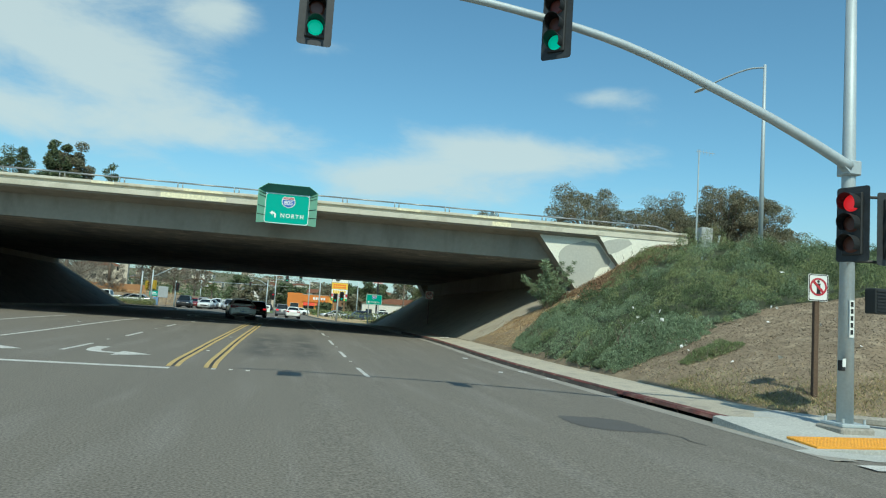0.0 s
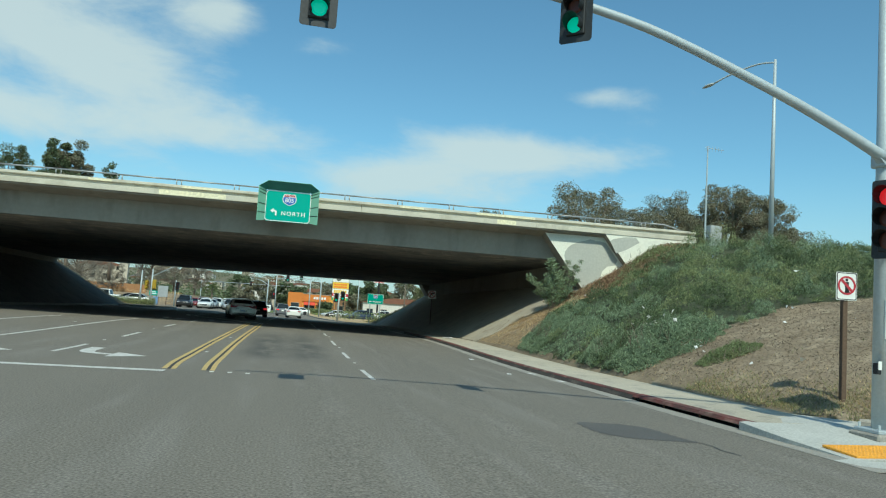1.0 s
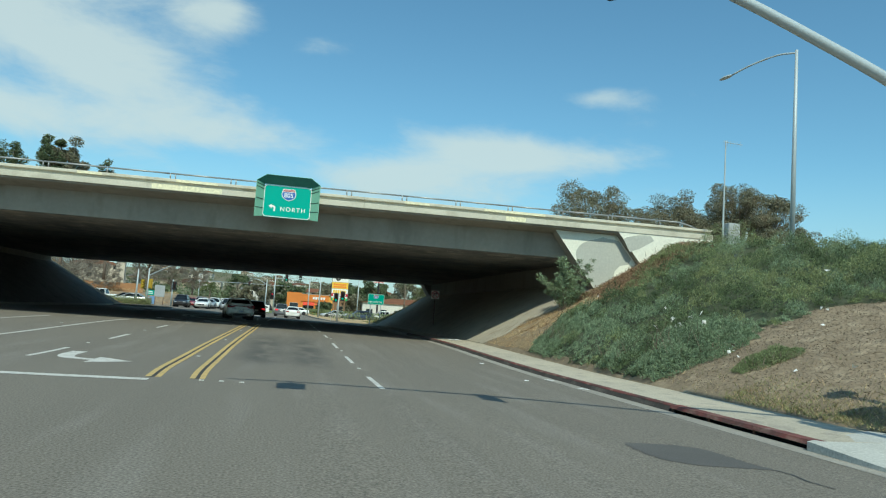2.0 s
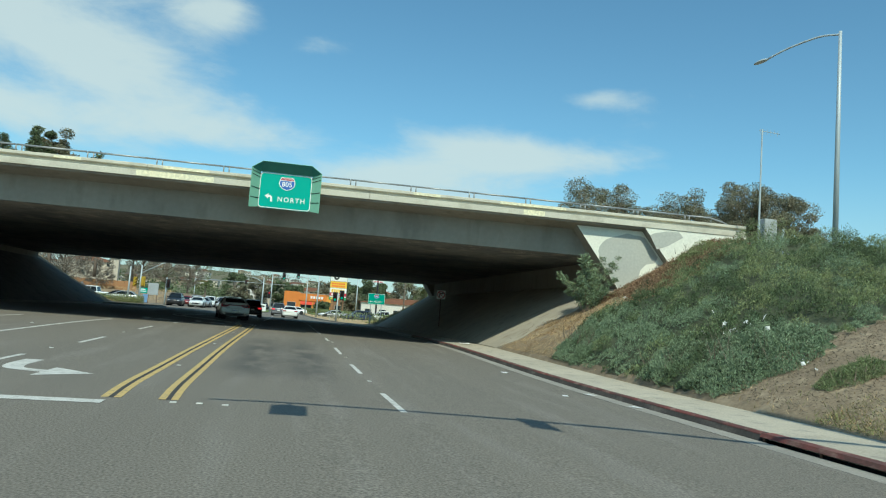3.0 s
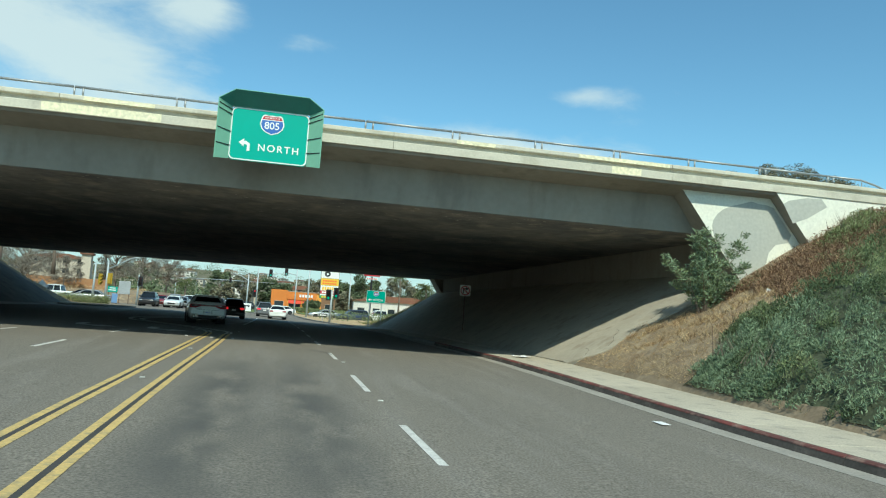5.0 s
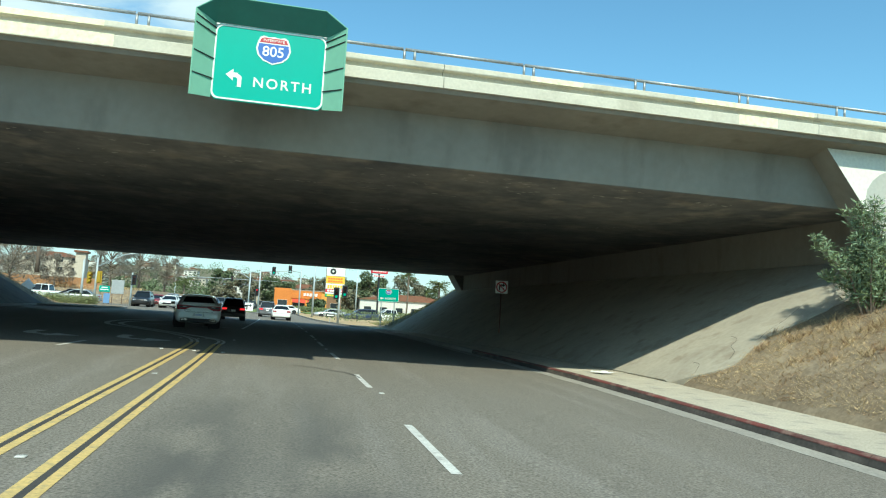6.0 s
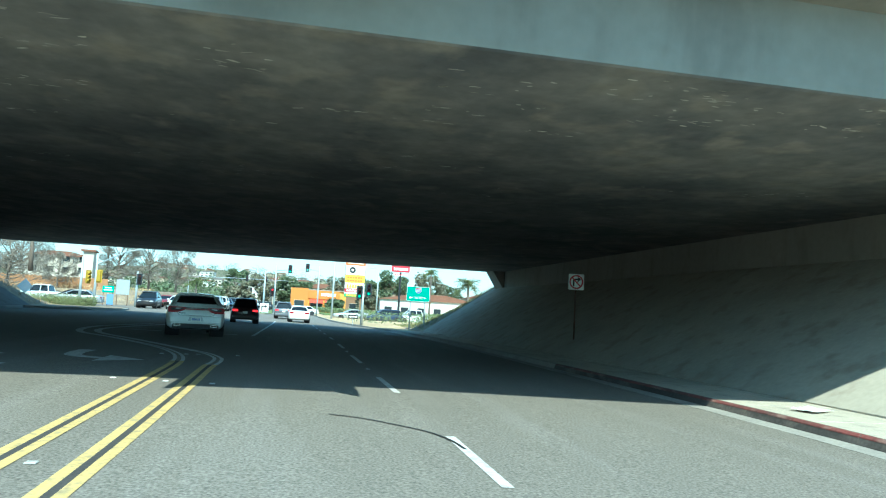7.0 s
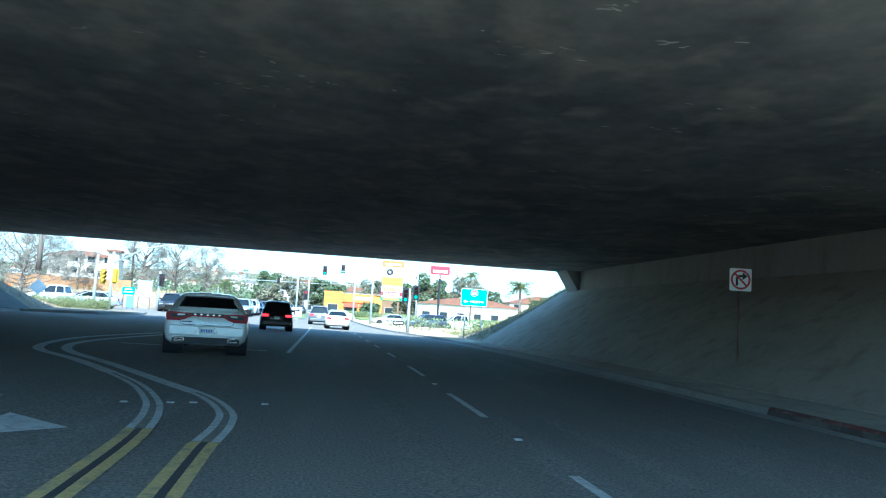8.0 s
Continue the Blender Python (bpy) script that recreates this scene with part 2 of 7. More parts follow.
M["straw"] = material("dry_grass", (0.60, 0.45, 0.25), (0.47, 0.34, 0.185), 0.9, grain=8, patch=0.7, bump=0.0, per_piece=0.35, third=(0.36, 0.22, 0.115))
M["weeds"] = material("weeds", (0.19, 0.22, 0.085), (0.26, 0.235, 0.11), 0.85, grain=8, patch=0.8, bump=0.0, per_piece=0.35)
M["euc_leaf"] = material("gum_leaf", (0.20, 0.195, 0.125), (0.155, 0.155, 0.10), 0.7, grain=4, patch=0.3, bump=0.0, per_piece=0.45, third=(0.215, 0.17, 0.105))
M["green_leaf"] = material("tree_leaf", (0.11, 0.14, 0.066), (0.08, 0.11, 0.052), 0.7, grain=4, patch=0.3, bump=0.0, per_piece=0.4)
M["sage_leaf"] = material("sage_shrub_leaf", (0.205, 0.275, 0.165), (0.155, 0.215, 0.12), 0.7, grain=5, patch=0.6, bump=0.0, per_piece=0.35)
M["grey_leaf"] = material("sparse_grey_leaf", (0.25, 0.225, 0.18), (0.19, 0.165, 0.13), 0.8, grain=4, patch=0.3, bump=0.0, per_piece=0.35)
M["palm_leaf"] = material("palm_frond", (0.09, 0.13, 0.045), (0.13, 0.14, 0.05), 0.65, grain=5, patch=0.8, bump=0.0, per_piece=0.3)
M["bark"] = material("bark", (0.21, 0.165, 0.125), (0.14, 0.11, 0.085), 0.9, grain=14, patch=2, bump=0.6, stretch_xyz=(1, 1, 0.3))
M["galv"] = material("galvanised_steel", (0.47, 0.53, 0.54), (0.43, 0.485, 0.50), 0.55, 0.25, grain=22, patch=2.0, bump=0.03, amp=0.07)
M["rail"] = material("rail_steel", (0.42, 0.44, 0.44), (0.34, 0.34, 0.32), 0.5, 0.6, grain=20, patch=2.0, bump=0.05)
M["signal_black"] = plain("signal_housing", (0.018, 0.02, 0.02), 0.55)
M["backplate"] = material("signal_backplate", (0.036, 0.041, 0.045), (0.03, 0.034, 0.037), 0.5, grain=20, patch=2, bump=0.03)
M["lens_green"] = plain("lit_green_lens", (0.02, 0.62, 0.42), 0.25, emit=0.45)
M["lens_red"] = plain("lit_red_lens", (0.85, 0.02, 0.03), 0.25, emit=0.55)
M["lens_off"] = plain("dark_lens", (0.12, 0.035, 0.02), 0.3)
M["lens_red_off"] = plain("unlit_red_lens", (0.20, 0.05, 0.04), 0.3)
M["sign_green"] = material("green_sign_sheeting", (0.0, 0.375, 0.28), (0.0, 0.355, 0.265), 0.42, grain=6, patch=0.7, bump=0.0, amp=0.02)
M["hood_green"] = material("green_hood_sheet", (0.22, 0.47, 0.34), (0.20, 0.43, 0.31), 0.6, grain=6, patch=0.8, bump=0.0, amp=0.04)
# hood green darkened: the shade under the top sheets is put into this colour
M["hood_shade"] = material("shaded_green_hood_top", (0.05, 0.20, 0.165), (0.04, 0.165, 0.135), 0.55, grain=6, patch=0.8, bump=0.0, amp=0.05)
M["sign_white"] = plain("white_sheeting", (0.78, 0.80, 0.76), 0.45)
M["sign_red"] = plain("red_sheeting", (0.45, 0.03, 0.045), 0.45)
M["sign_blue"] = plain("blue_sheeting", (0.03, 0.13, 0.45), 0.45)
M["pale_blue"] = plain("pale_blue_board", (0.16, 0.30, 0.52), 0.5)
M["sign_black"] = plain("black_sheeting", (0.02, 0.02, 0.02), 0.5)
M["sign_back"] = material("aluminium_sign_back", (0.50, 0.52, 0.52), (0.44, 0.46, 0.46), 0.5, 0.5, grain=12, patch=2, bump=0.03)
M["rust"] = material("rusty_post", (0.16, 0.09, 0.06), (0.11, 0.065, 0.045), 0.85, grain=25, patch=3, bump=0.3)
M["wood"] = material("timber_post", (0.13, 0.085, 0.055), (0.10, 0.065, 0.045), 0.85, grain=25, patch=2, bump=0.3, stretch_xyz=(1, 1, 0.2))
M["paper"] = plain("white_paper", (0.80, 0.80, 0.78), 0.7)
M["cabinet"] = material("grey_cabinet", (0.42, 0.44, 0.43), (0.36, 0.38, 0.37), 0.6, grain=12, patch=1.5, bump=0.05)
M["car_white"] = plain("white_car_paint", (0.79, 0.82, 0.80), 0.28, 0.0, 0.5, coat=0.6)
M["car_black"] = plain("black_car_paint", (0.02, 0.021, 0.024), 0.28, 0.0, 0.5, coat=0.6)
M["car_grey"] = plain("grey_car_paint", (0.16, 0.17, 0.18), 0.3, 0.3, 0.5, coat=0.6)
M["car_silver"] = plain("silver_car_paint", (0.46, 0.48, 0.49), 0.3, 0.5, 0.5, coat=0.6)
M["car_red"] = plain("dark_red_car_paint", (0.23, 0.02, 0.02), 0.28, 0.1, 0.5, coat=0.6)
M["car_blue"] = plain("dark_blue_car_paint", (0.03, 0.05, 0.10), 0.28, 0.2, 0.5, coat=0.6)
M["glass"] = plain("tinted_glass", (0.012, 0.016, 0.018), 0.06, 0.0, 0.6)
M["rubber"] = material("tyre_rubber", (0.022, 0.022, 0.022), (0.03, 0.03, 0.03), 0.85, grain=40, patch=4, bump=0.3)
M["rim"] = plain("alloy_rim", (0.30, 0.31, 0.32), 0.35, 0.8)
M["trim"] = plain("black_plastic", (0.018, 0.018, 0.02), 0.6)
M["chrome"] = plain("chrome", (0.62, 0.62, 0.62), 0.15, 1.0)
M["tail"] = plain("tail_lamp_red", (0.30, 0.012, 0.022), 0.35, 0, 0.2)
M["tail_lit"] = plain("lit_brake_lamp", (0.85, 0.02, 0.03), 0.2, 0, 0.5, emit=0.8)
M["lamp_clear"] = plain("clear_lamp", (0.62, 0.64, 0.65), 0.15, 0.2)
M["orange_wall"] = material("orange_stucco", (0.66, 0.22, 0.045), (0.60, 0.20, 0.045), 0.85, grain=6, patch=0.3, bump=0.1)
M["amber_wall"] = material("amber_stucco", (0.74, 0.36, 0.07), (0.68, 0.32, 0.07), 0.85, grain=6, patch=0.3, bump=0.1)
M["brown_wall"] = material("brown_stucco", (0.26, 0.15, 0.08), (0.22, 0.13, 0.075), 0.85, grain=6, patch=0.3, bump=0.1)
M["cream_wall"] = material("cream_stucco", (0.56, 0.50, 0.40), (0.50, 0.45, 0.36), 0.85, grain=5, patch=0.2, bump=0.1)
M["white_wall"] = material("white_stucco", (0.66, 0.64, 0.58), (0.60, 0.58, 0.53), 0.85, grain=5, patch=0.2, bump=0.1)
M["tan_wall"] = material("tan_stucco", (0.42, 0.34, 0.25), (0.37, 0.30, 0.22), 0.85, grain=5, patch=0.2, bump=0.1)
M["tile_roof"] = material("clay_tile_roof", (0.24, 0.11, 0.07), (0.18, 0.085, 0.055), 0.85, grain=9, patch=0.6, bump=0.4)
M["grey_roof"] = material("grey_roof", (0.20, 0.19, 0.18), (0.16, 0.15, 0.145), 0.85, grain=9, patch=0.6, bump=0.3)
M["window"] = plain("dark_window", (0.03, 0.04, 0.045), 0.12, 0, 0.6)
M["red_awning"] = plain("red_awning", (0.62, 0.07, 0.035), 0.6)
M["red_sign"] = plain("red_sign_face", (0.62, 0.03, 0.05), 0.4)
M["yellow_sign"] = plain("yellow_sign_face", (0.82, 0.52, 0.05), 0.45)
M["green_sign2"] = plain("leaf_green_sign_face", (0.05, 0.42, 0.13), 0.45)
M["orange_sign"] = plain("orange_sign_face", (0.80, 0.16, 0.03), 0.45)
M["orange_fence"] = material("orange_timber_fence", (0.40, 0.21, 0.10), (0.34, 0.18, 0.085), 0.85, grain=10, patch=0.8, bump=0.2)
M["lawn"] = material("lawn", (0.12, 0.19, 0.05), (0.16, 0.18, 0.06), 0.9, grain=6, patch=0.4, bump=0.3)
M["dark_yellow"] = plain("dark_yellow_housing", (0.42, 0.29, 0.03), 0.55)

# ---------------------------------------------------------------- mesh tools


def thing(name, label, category, group="", at=(0, 0, 0), turn=0.0, kind=""):
    ob = new(name)
    ob.empty_display_size = 0.3
    ob.matrix_world = pose(*at, 0, 0, turn)
    return tagged(ob, label, category, group, kind)


def to_mesh(name, bm, smooth=False):
    me = bpy.data.meshes.new(name)
    bm.normal_update()
    bm.to_mesh(me)
    bm.free()
    if smooth:
        for p in me.polygons:
            p.use_smooth = True
    return me


def part(name, bm, mat, parent=None, label="", smooth=False, kind=""):
    """One mesh object, under a thing or part when given."""
    me = bm if isinstance(bm, bpy.types.Mesh) else to_mesh(name, bm, smooth)
    if mat is not None and not me.materials:
        me.materials.append(M[mat] if isinstance(mat, str) else mat)
    ob = new(name, me)
    if parent is not None:
        ob.parent = parent
    return tagged(ob, label, kind=kind)


def box(bm, x0, x1, y0, y1, z0, z1, bevel=0.0, seg=1):
    r = bmesh.ops.create_cube(bm, size=1.0)
    vs = r["verts"]
    for v in vs:
        v.co = ((x0 + x1) / 2 + v.co.x * (x1 - x0), (y0 + y1) / 2 + v.co.y * (y1 - y0), (z0 + z1) / 2 + v.co.z * (z1 - z0))
    if bevel:
        es = list({e for v in vs for e in v.link_edges})
        bmesh.ops.bevel(bm, geom=es, offset=bevel, segments=seg, affect='EDGES', profile=0.6)
    return bm


def boxm(*a, **k):
    return box(bmesh.new(), *a, **k)


def prism(bm, pts, axis, a0, a1):
    """Extrude a 2D outline along an axis: 'x' takes (y, z), 'y' takes (x, z), 'z' takes (x, y)."""
    def put(p, a):
        return {"x": (a, p[0], p[1]), "y": (p[0], a, p[1]), "z": (p[0], p[1], a)}[axis]
    lo = [bm.verts.new(put(p, a0)) for p in pts]
    hi = [bm.verts.new(put(p, a1)) for p in pts]
    n = len(pts)
    faces = [bm.faces.new(lo), bm.faces.new(hi)]
    for i in range(n):
        faces.append(bm.faces.new((lo[i], lo[(i + 1) % n], hi[(i + 1) % n], hi[i])))
    bmesh.ops.recalc_face_normals(bm, faces=faces)
    return bm


def prismm(pts, axis, a0, a1):
    return prism(bmesh.new(), pts, axis, a0, a1)


def tube(bm, pts, radii, seg=10, cap=True):
    pts = [Vector(p) for p in pts]
    if isinstance(radii, (int, float)):
        radii = [radii] * len(pts)
    rings = []
    side = None
    for i, p in enumerate(pts):
        d = (pts[min(i + 1, len(pts) - 1)] - pts[max(i - 1, 0)]).normalized()
        if side is None:
            side = d.orthogonal().normalized()
        side = (side - d * side.dot(d)).normalized()
        up = d.cross(side)
        rings.append([bm.verts.new(p + (side * math.cos(t) + up * math.sin(t)) * radii[i])
                      for t in (2 * math.pi * k / seg for k in range(seg))])
    for a, b in zip(rings, rings[1:]):
        for k in range(seg):
            bm.faces.new((a[k], a[(k + 1) % seg], b[(k + 1) % seg], b[k]))
    if cap:
        bm.faces.new(rings[0][::-1])
        bm.faces.new(rings[-1])
    return bm


def tubem(*a, **k):
    return tube(bmesh.new(), *a, **k)


def disc(bm, c, r, normal_y, depth=0.01, seg=24, axis="y"):
    pts = [(c[0] + r * math.cos(2 * math.pi * k / seg), c[2] + r * math.sin(2 * math.pi * k / seg)) for k in range(seg)]
    return prism(bm, pts, "y", c[1], c[1] + normal_y * depth)


def ring(bm, cx, cz, r0, r1, y0, y1, seg=28):
    vs = []
    for k in range(seg):
        t = 2 * math.pi * k / seg
        c, s = math.cos(t), math.sin(t)
        vs.append([bm.verts.new((cx + r * c, y, cz + r * s)) for r, y in ((r0, y0), (r1, y0), (r1, y1), (r0, y1))])
    fs = []
    for k in range(seg):
        a, b = vs[k], vs[(k + 1) % seg]
        for i in range(4):
            fs.append(bm.faces.new((a[i], a[(i + 1) % 4], b[(i + 1) % 4], b[i])))
    bmesh.ops.recalc_face_normals(bm, faces=fs)
    return bm


def letters(text, size, depth, x, y, z, mat, parent, name="lettering", spacing=1.05):
    """Raised letters that face -y, centred on x and z."""
    cu = bpy.data.curves.new("letters", 'FONT')
    cu.body, cu.size, cu.extrude, cu.align_x, cu.align_y = text, size, depth, 'CENTER', 'CENTER'
    cu.space_character = spacing
    cu.offset = size * 0.012
    tmp = bpy.data.objects.new("letters", cu)
    me = bpy.data.meshes.new_from_object(tmp)
    bpy.data.objects.remove(tmp)
    me.transform(pose(x, y, z, 90, 0, 0))
    return part(name, me, mat, parent)


def grid_mesh(xs, ys, f):
    """A sheet over the given grid lines with the height f(x, y)."""
    xs, ys = list(xs), list(ys)
    verts = [(x, y, f(x, y)) for y in ys for x in xs]
    n = len(xs)
    faces = [(j * n + i, j * n + i + 1, (j + 1) * n + i + 1, (j + 1) * n + i) for j in range(len(ys) - 1) for i in range(n - 1)]
    me = bpy.data.meshes.new("sheet")
    me.from_pydata(verts, [], faces)
    for p in me.polygons:
        p.use_smooth = True
    return me


def cards(places, rng, length, width, droop=0.0, upright=0.3, name="leaves", mat="shrub", tri=False):
    """Many small bent leaves as one mesh; each leaf is two faces on a common rib."""
    P = np.asarray(places, float)
    n = len(P)
    th = rng.uniform(0, 2 * np.pi, n)
    ph = rng.normal(upright, 0.45, n)
    d = np.stack([np.cos(th) * np.cos(ph), np.sin(th) * np.cos(ph), np.sin(ph) - droop], 1)
    d /= np.linalg.norm(d, axis=1)[:, None]
    r = rng.normal(size=(n, 3))
    s = np.cross(d, r)
    s /= np.linalg.norm(s, axis=1)[:, None] + 1e-9
    L = (length * rng.uniform(0.6, 1.35, n))[:, None]
    W = (width * rng.uniform(0.6, 1.35, n))[:, None]
    nrm = np.cross(d, s)
    a, tip = P, P + d * L
    mid = P + d * L * 0.5
    q1 = mid + s * W * 0.5 + nrm * W * 0.18
    q2 = mid - s * W * 0.5 + nrm * W * 0.18
    verts = np.stack([a, q1, tip, q2], 1).reshape(-1, 3)
    i = np.arange(n)[:, None] * 4
    faces = np.concatenate([i + [0, 1, 2], i + [0, 2, 3]], 1).reshape(-1, 3)
    me = bpy.data.meshes.new(name)
    me.from_pydata(verts.tolist(), [], faces.tolist())
    me.materials.append(M[mat])
    return me


def blades(places, rng, height, width, lean=0.4, name="blades", mat="straw"):
    """Grass blades: one narrow upright triangle each."""
    P = np.asarray(places, float)
    n = len(P)
    th = rng.uniform(0, 2 * np.pi, n)
    h = height * rng.uniform(0.4, 1.3, n)
    s = np.stack([np.cos(th), np.sin(th), np.zeros(n)], 1) * (width * rng.uniform(0.6, 1.4, n) / 2)[:, None]
    t2 = rng.uniform(0, 2 * np.pi, n)
    top = P + np.stack([np.cos(t2) * lean * h, np.sin(t2) * lean * h, h], 1)
    verts = np.stack([P - s, P + s, top], 1).reshape(-1, 3)
    faces = np.arange(3 * n).reshape(-1, 3)
    me = bpy.data.meshes.new(name)
    me.from_pydata(verts.tolist(), [], faces.tolist())
    me.materials.append(M[mat])
    return me


# ---------------------------------------------------------------- lie of the land
KERB_X = 7.72
WALK_X = 9.62
FACE_Y = 38.5
FAR_Y = 86.6
SOFFIT_Z = 4.82


def ease(t):
    t = max(0.0, min(1.0, t))
    return t * t * (3 - 2 * t)


def kerb_rise(y):
    """The right-hand kerb climbs a quarter of a metre towards the bridge and falls again beyond it."""
    return 0.25 * ease((y - 24.0) / 20.0) * (1 - ease((y - 62.0) / 30.0))


def road_z(x, y=0.0):
    """Crossfall to the right; past y = 30 the left half rises as well."""
    t = max(0.0, min(1.0, (y - 22.0) / 20.0))
    side = max(0.0, min(1.0, x / 7.0))
    up = 0.26 * (1 - side)
    far = max(0.0, min(1.0, (y - 60.0) / 28.0)) * max(0.0, min(1.0, (x + 9.0) / 6.0))
    up = up * (1 - far) + 0.005 * -max(min(x, 0.0), -17.0)
    return -0.022 * min(max(x, 0.0), 8.0) + up * t * t * (3 - 2 * t) + side * kerb_rise(y)


WALK_Z = road_z(8.0) + 0.15
FOOT = [(WALK_X, 400), (WALK_X, 15.4), (9.78, 15.1), (10.6, 14.1), (14, 13.1), (24, 11.4), (90, 10.2)]
CREST = [(19.0, 400), (18.9, 38.0), (19.6, 36.2), (24, 34.0), (29, 32.8), (90, 28)]


def seg_dist(x, y, line):
    best = 1e9
    for (ax, ay), (bx, by) in zip(line, line[1:]):
        ux, uy = bx - ax, by - ay
        t = max(0.0, min(1.0, ((x - ax) * ux + (y - ay) * uy) / (ux * ux + uy * uy)))
        best = min(best, math.hypot(x - ax - t * ux, y - ay - t * uy))
    return best


def is_right(x, y, line):
    """Whether the point lies on the hill's side of a foot or crest line."""
    best, side = 1e9, 1
    for (ax, ay), (bx, by) in zip(line, line[1:]):
        ux, uy = bx - ax, by - ay
        t = max(0.0, min(1.0, ((x - ax) * ux + (y - ay) * uy) / (ux * ux + uy * uy)))
        d = math.hypot(x - ax - t * ux, y - ay - t * uy)
        if d < best - 1e-9:
            best, side = d, ux * (y - ay) - uy * (x - ax)
    return side > 0


def hill_z(x, y):
    """The right-hand embankment above the pavement's level."""
    if not is_right(x, y, FOOT):
        return None
    if is_right(x, y, CREST):
        return WALK_Z + 5.77
    a, b = seg_dist(x, y, FOOT), seg_dist(x, y, CREST)
    low = 0.8 * max(0.0, min(1.0, (y - 40.1) / 1.2)) if y < FAR_Y - 0.6 else 0.0
    return WALK_Z + 0.03 - low + kerb_rise(y) * (1 - a / (a + b)) + 5.74 * (a / (a + b)) ** (0.82 + 0.16 * ease((y - 33.0) / 6.0))


def land_z(x, y):
    h = hill_z(x, y)
    if h is not None:
        bumpy = 0.10 * noise.noise((x * 0.35, y * 0.35, 0)) + 0.035 * noise.noise((x * 1.7, y * 1.7, 3))
        near = min(1.0, seg_dist(x, y, FOOT) / 1.5)
        fade = max(0.0, min(1.0, (103.0 - y) / 14.0))
        return WALK_Z + (h - WALK_Z) * fade + bumpy * near
    if x < -17.6:
        top = min(6.0, (-17.6 - x) * 0.64)
        if y > FAR_Y:
            return 0.3 + top * (1 - ease((y - 87) / 10.0)) + 2.0 * ease((y - 120) / 14.0)
        return 0.42 - (0.3 if 38 < y < FAR_Y else 0.0) + top * (1.0 if y > 20 else max(0.0, min(1.0, (y - 8) / 12.0)))
    return -0.45

# ---------------------------------------------------------------- ground, road, kerbs


def span(a, b, step):
    n = max(1, round((b - a) / step))
    return [a + (b - a) * i / n for i in range(n + 1)]


gx = [-900, -500, -250, -120, -80] + span(-60, -18, 3.0) + [-17.6] + [-17, 0, 9.4] + span(WALK_X + 0.02, 34, 0.55) + span(36, 90, 6) + [120, 250, 500, 900]
gy = [-400, -150, -60, -20, 0, 8, 11] + span(12.0, 42.25, 0.55) + span(44, 130, 3.0) + [150, 180, 220, 300, 450, 700, 1100]
ground = part("ground", grid_mesh(gx, gy, land_z), "soil", label="dry brown soil of the embankments and verges", kind="structure")
tagged(ground, category="ground")


def strip(pts_left, pts_right, lift):
    """A strip between two polylines, laid on the road at a small height."""
    bm = bmesh.new()
    L = [bm.verts.new((x, y, road_z(x, y) + lift)) for x, y in pts_left]
    R = [bm.verts.new((x, y, road_z(x, y) + lift)) for x, y in pts_right]
    for i in range(len(L) - 1):
        bm.faces.new((L[i], R[i], R[i + 1], L[i + 1]))
    return bm


rx = [-80, -40, -17.4, -13, -9, -6, -3, 0, 2, 4, 6, 7.0, 7.16]
ry = [-60, -20, 0, 10.9] + span(12, 88, 2.0) + [95, 105, 120, 150, 200, 260]
bm = bmesh.new()
rows_v = []
for y in ry:
    rows_v.append([bm.verts.new((x if x > -17.5 else -17.45 - (0.001 * (-17.4 - x)), y, road_z(x, y))) for x in rx[2:]])
for a, b in zip(rows_v, rows_v[1:]):
    for i in range(len(a) - 1):
        bm.faces.new((a[i], a[i + 1], b[i + 1], b[i]))
road = part("road", bm, "asphalt", label="sun-bleached grey-brown asphalt road with lane markings", kind="structure")
tagged(road, category="road")
# the side road at the signal, and the far crossing
bm = bmesh.new()
prism(bm, [(7.16, -60), (7.16, 10.7), (8.2, 11.05), (14, 11.25), (90, 10.0), (90, -60)], "z", -0.6, road_z(8))
part("side_road", bm, "asphalt", road)
bm = bmesh.new()
prism(bm, [(-17.44, 99.5), (-17.44, 121), (-95, 126), (-95, 103)], "z", -0.4, 0.34)
prism(bm, [(-17.44, -60), (-17.44, 12), (-95, 12), (-95, -60)], "z", -0.4, 0.0)
part("cross_street", bm, "asphalt", road)


def mark(x0, x1, y0, y1, mat, name, lift=0.006, skew=0.0):
    ys = span(y0, y1, 2.0)
    part(name, strip([(x0 + skew * (y - y0), y) for y in ys], [(x1 + skew * (y - y0), y) for y in ys], lift), mat, road)


def line_along(pts, half, mat, name, lift=0.006):
    L, R = [], []
    for i, p in enumerate(pts):
        a, b = pts[max(0, i - 1)], pts[min(len(pts) - 1, i + 1)]
        d = Vector((b[0] - a[0], b[1] - a[1])).normalized()
        L.append((p[0] - d.y * half, p[1] + d.x * half))
        R.append((p[0] + d.y * half, p[1] - d.x * half))
    part(name, strip(L, R, lift), mat, road)


def smooth_line(pts, n=6):
    """Catmull-Rom points through a few."""
    out = []
    for i in range(len(pts) - 1):
        p = [Vector(pts[max(0, min(len(pts) - 1, k))]) for k in (i - 1, i, i + 1, i + 2)]
        for j in range(n):
            t = j / n
            out.append(0.5 * ((2 * p[1]) + (p[2] - p[0]) * t + (2 * p[0] - 5 * p[1] + 4 * p[2] - p[3]) * t * t + (3 * p[1] - p[0] - 3 * p[2] + p[3]) * t ** 3))
    out.append(Vector(pts[-1]))
    return [tuple(v) for v in out]


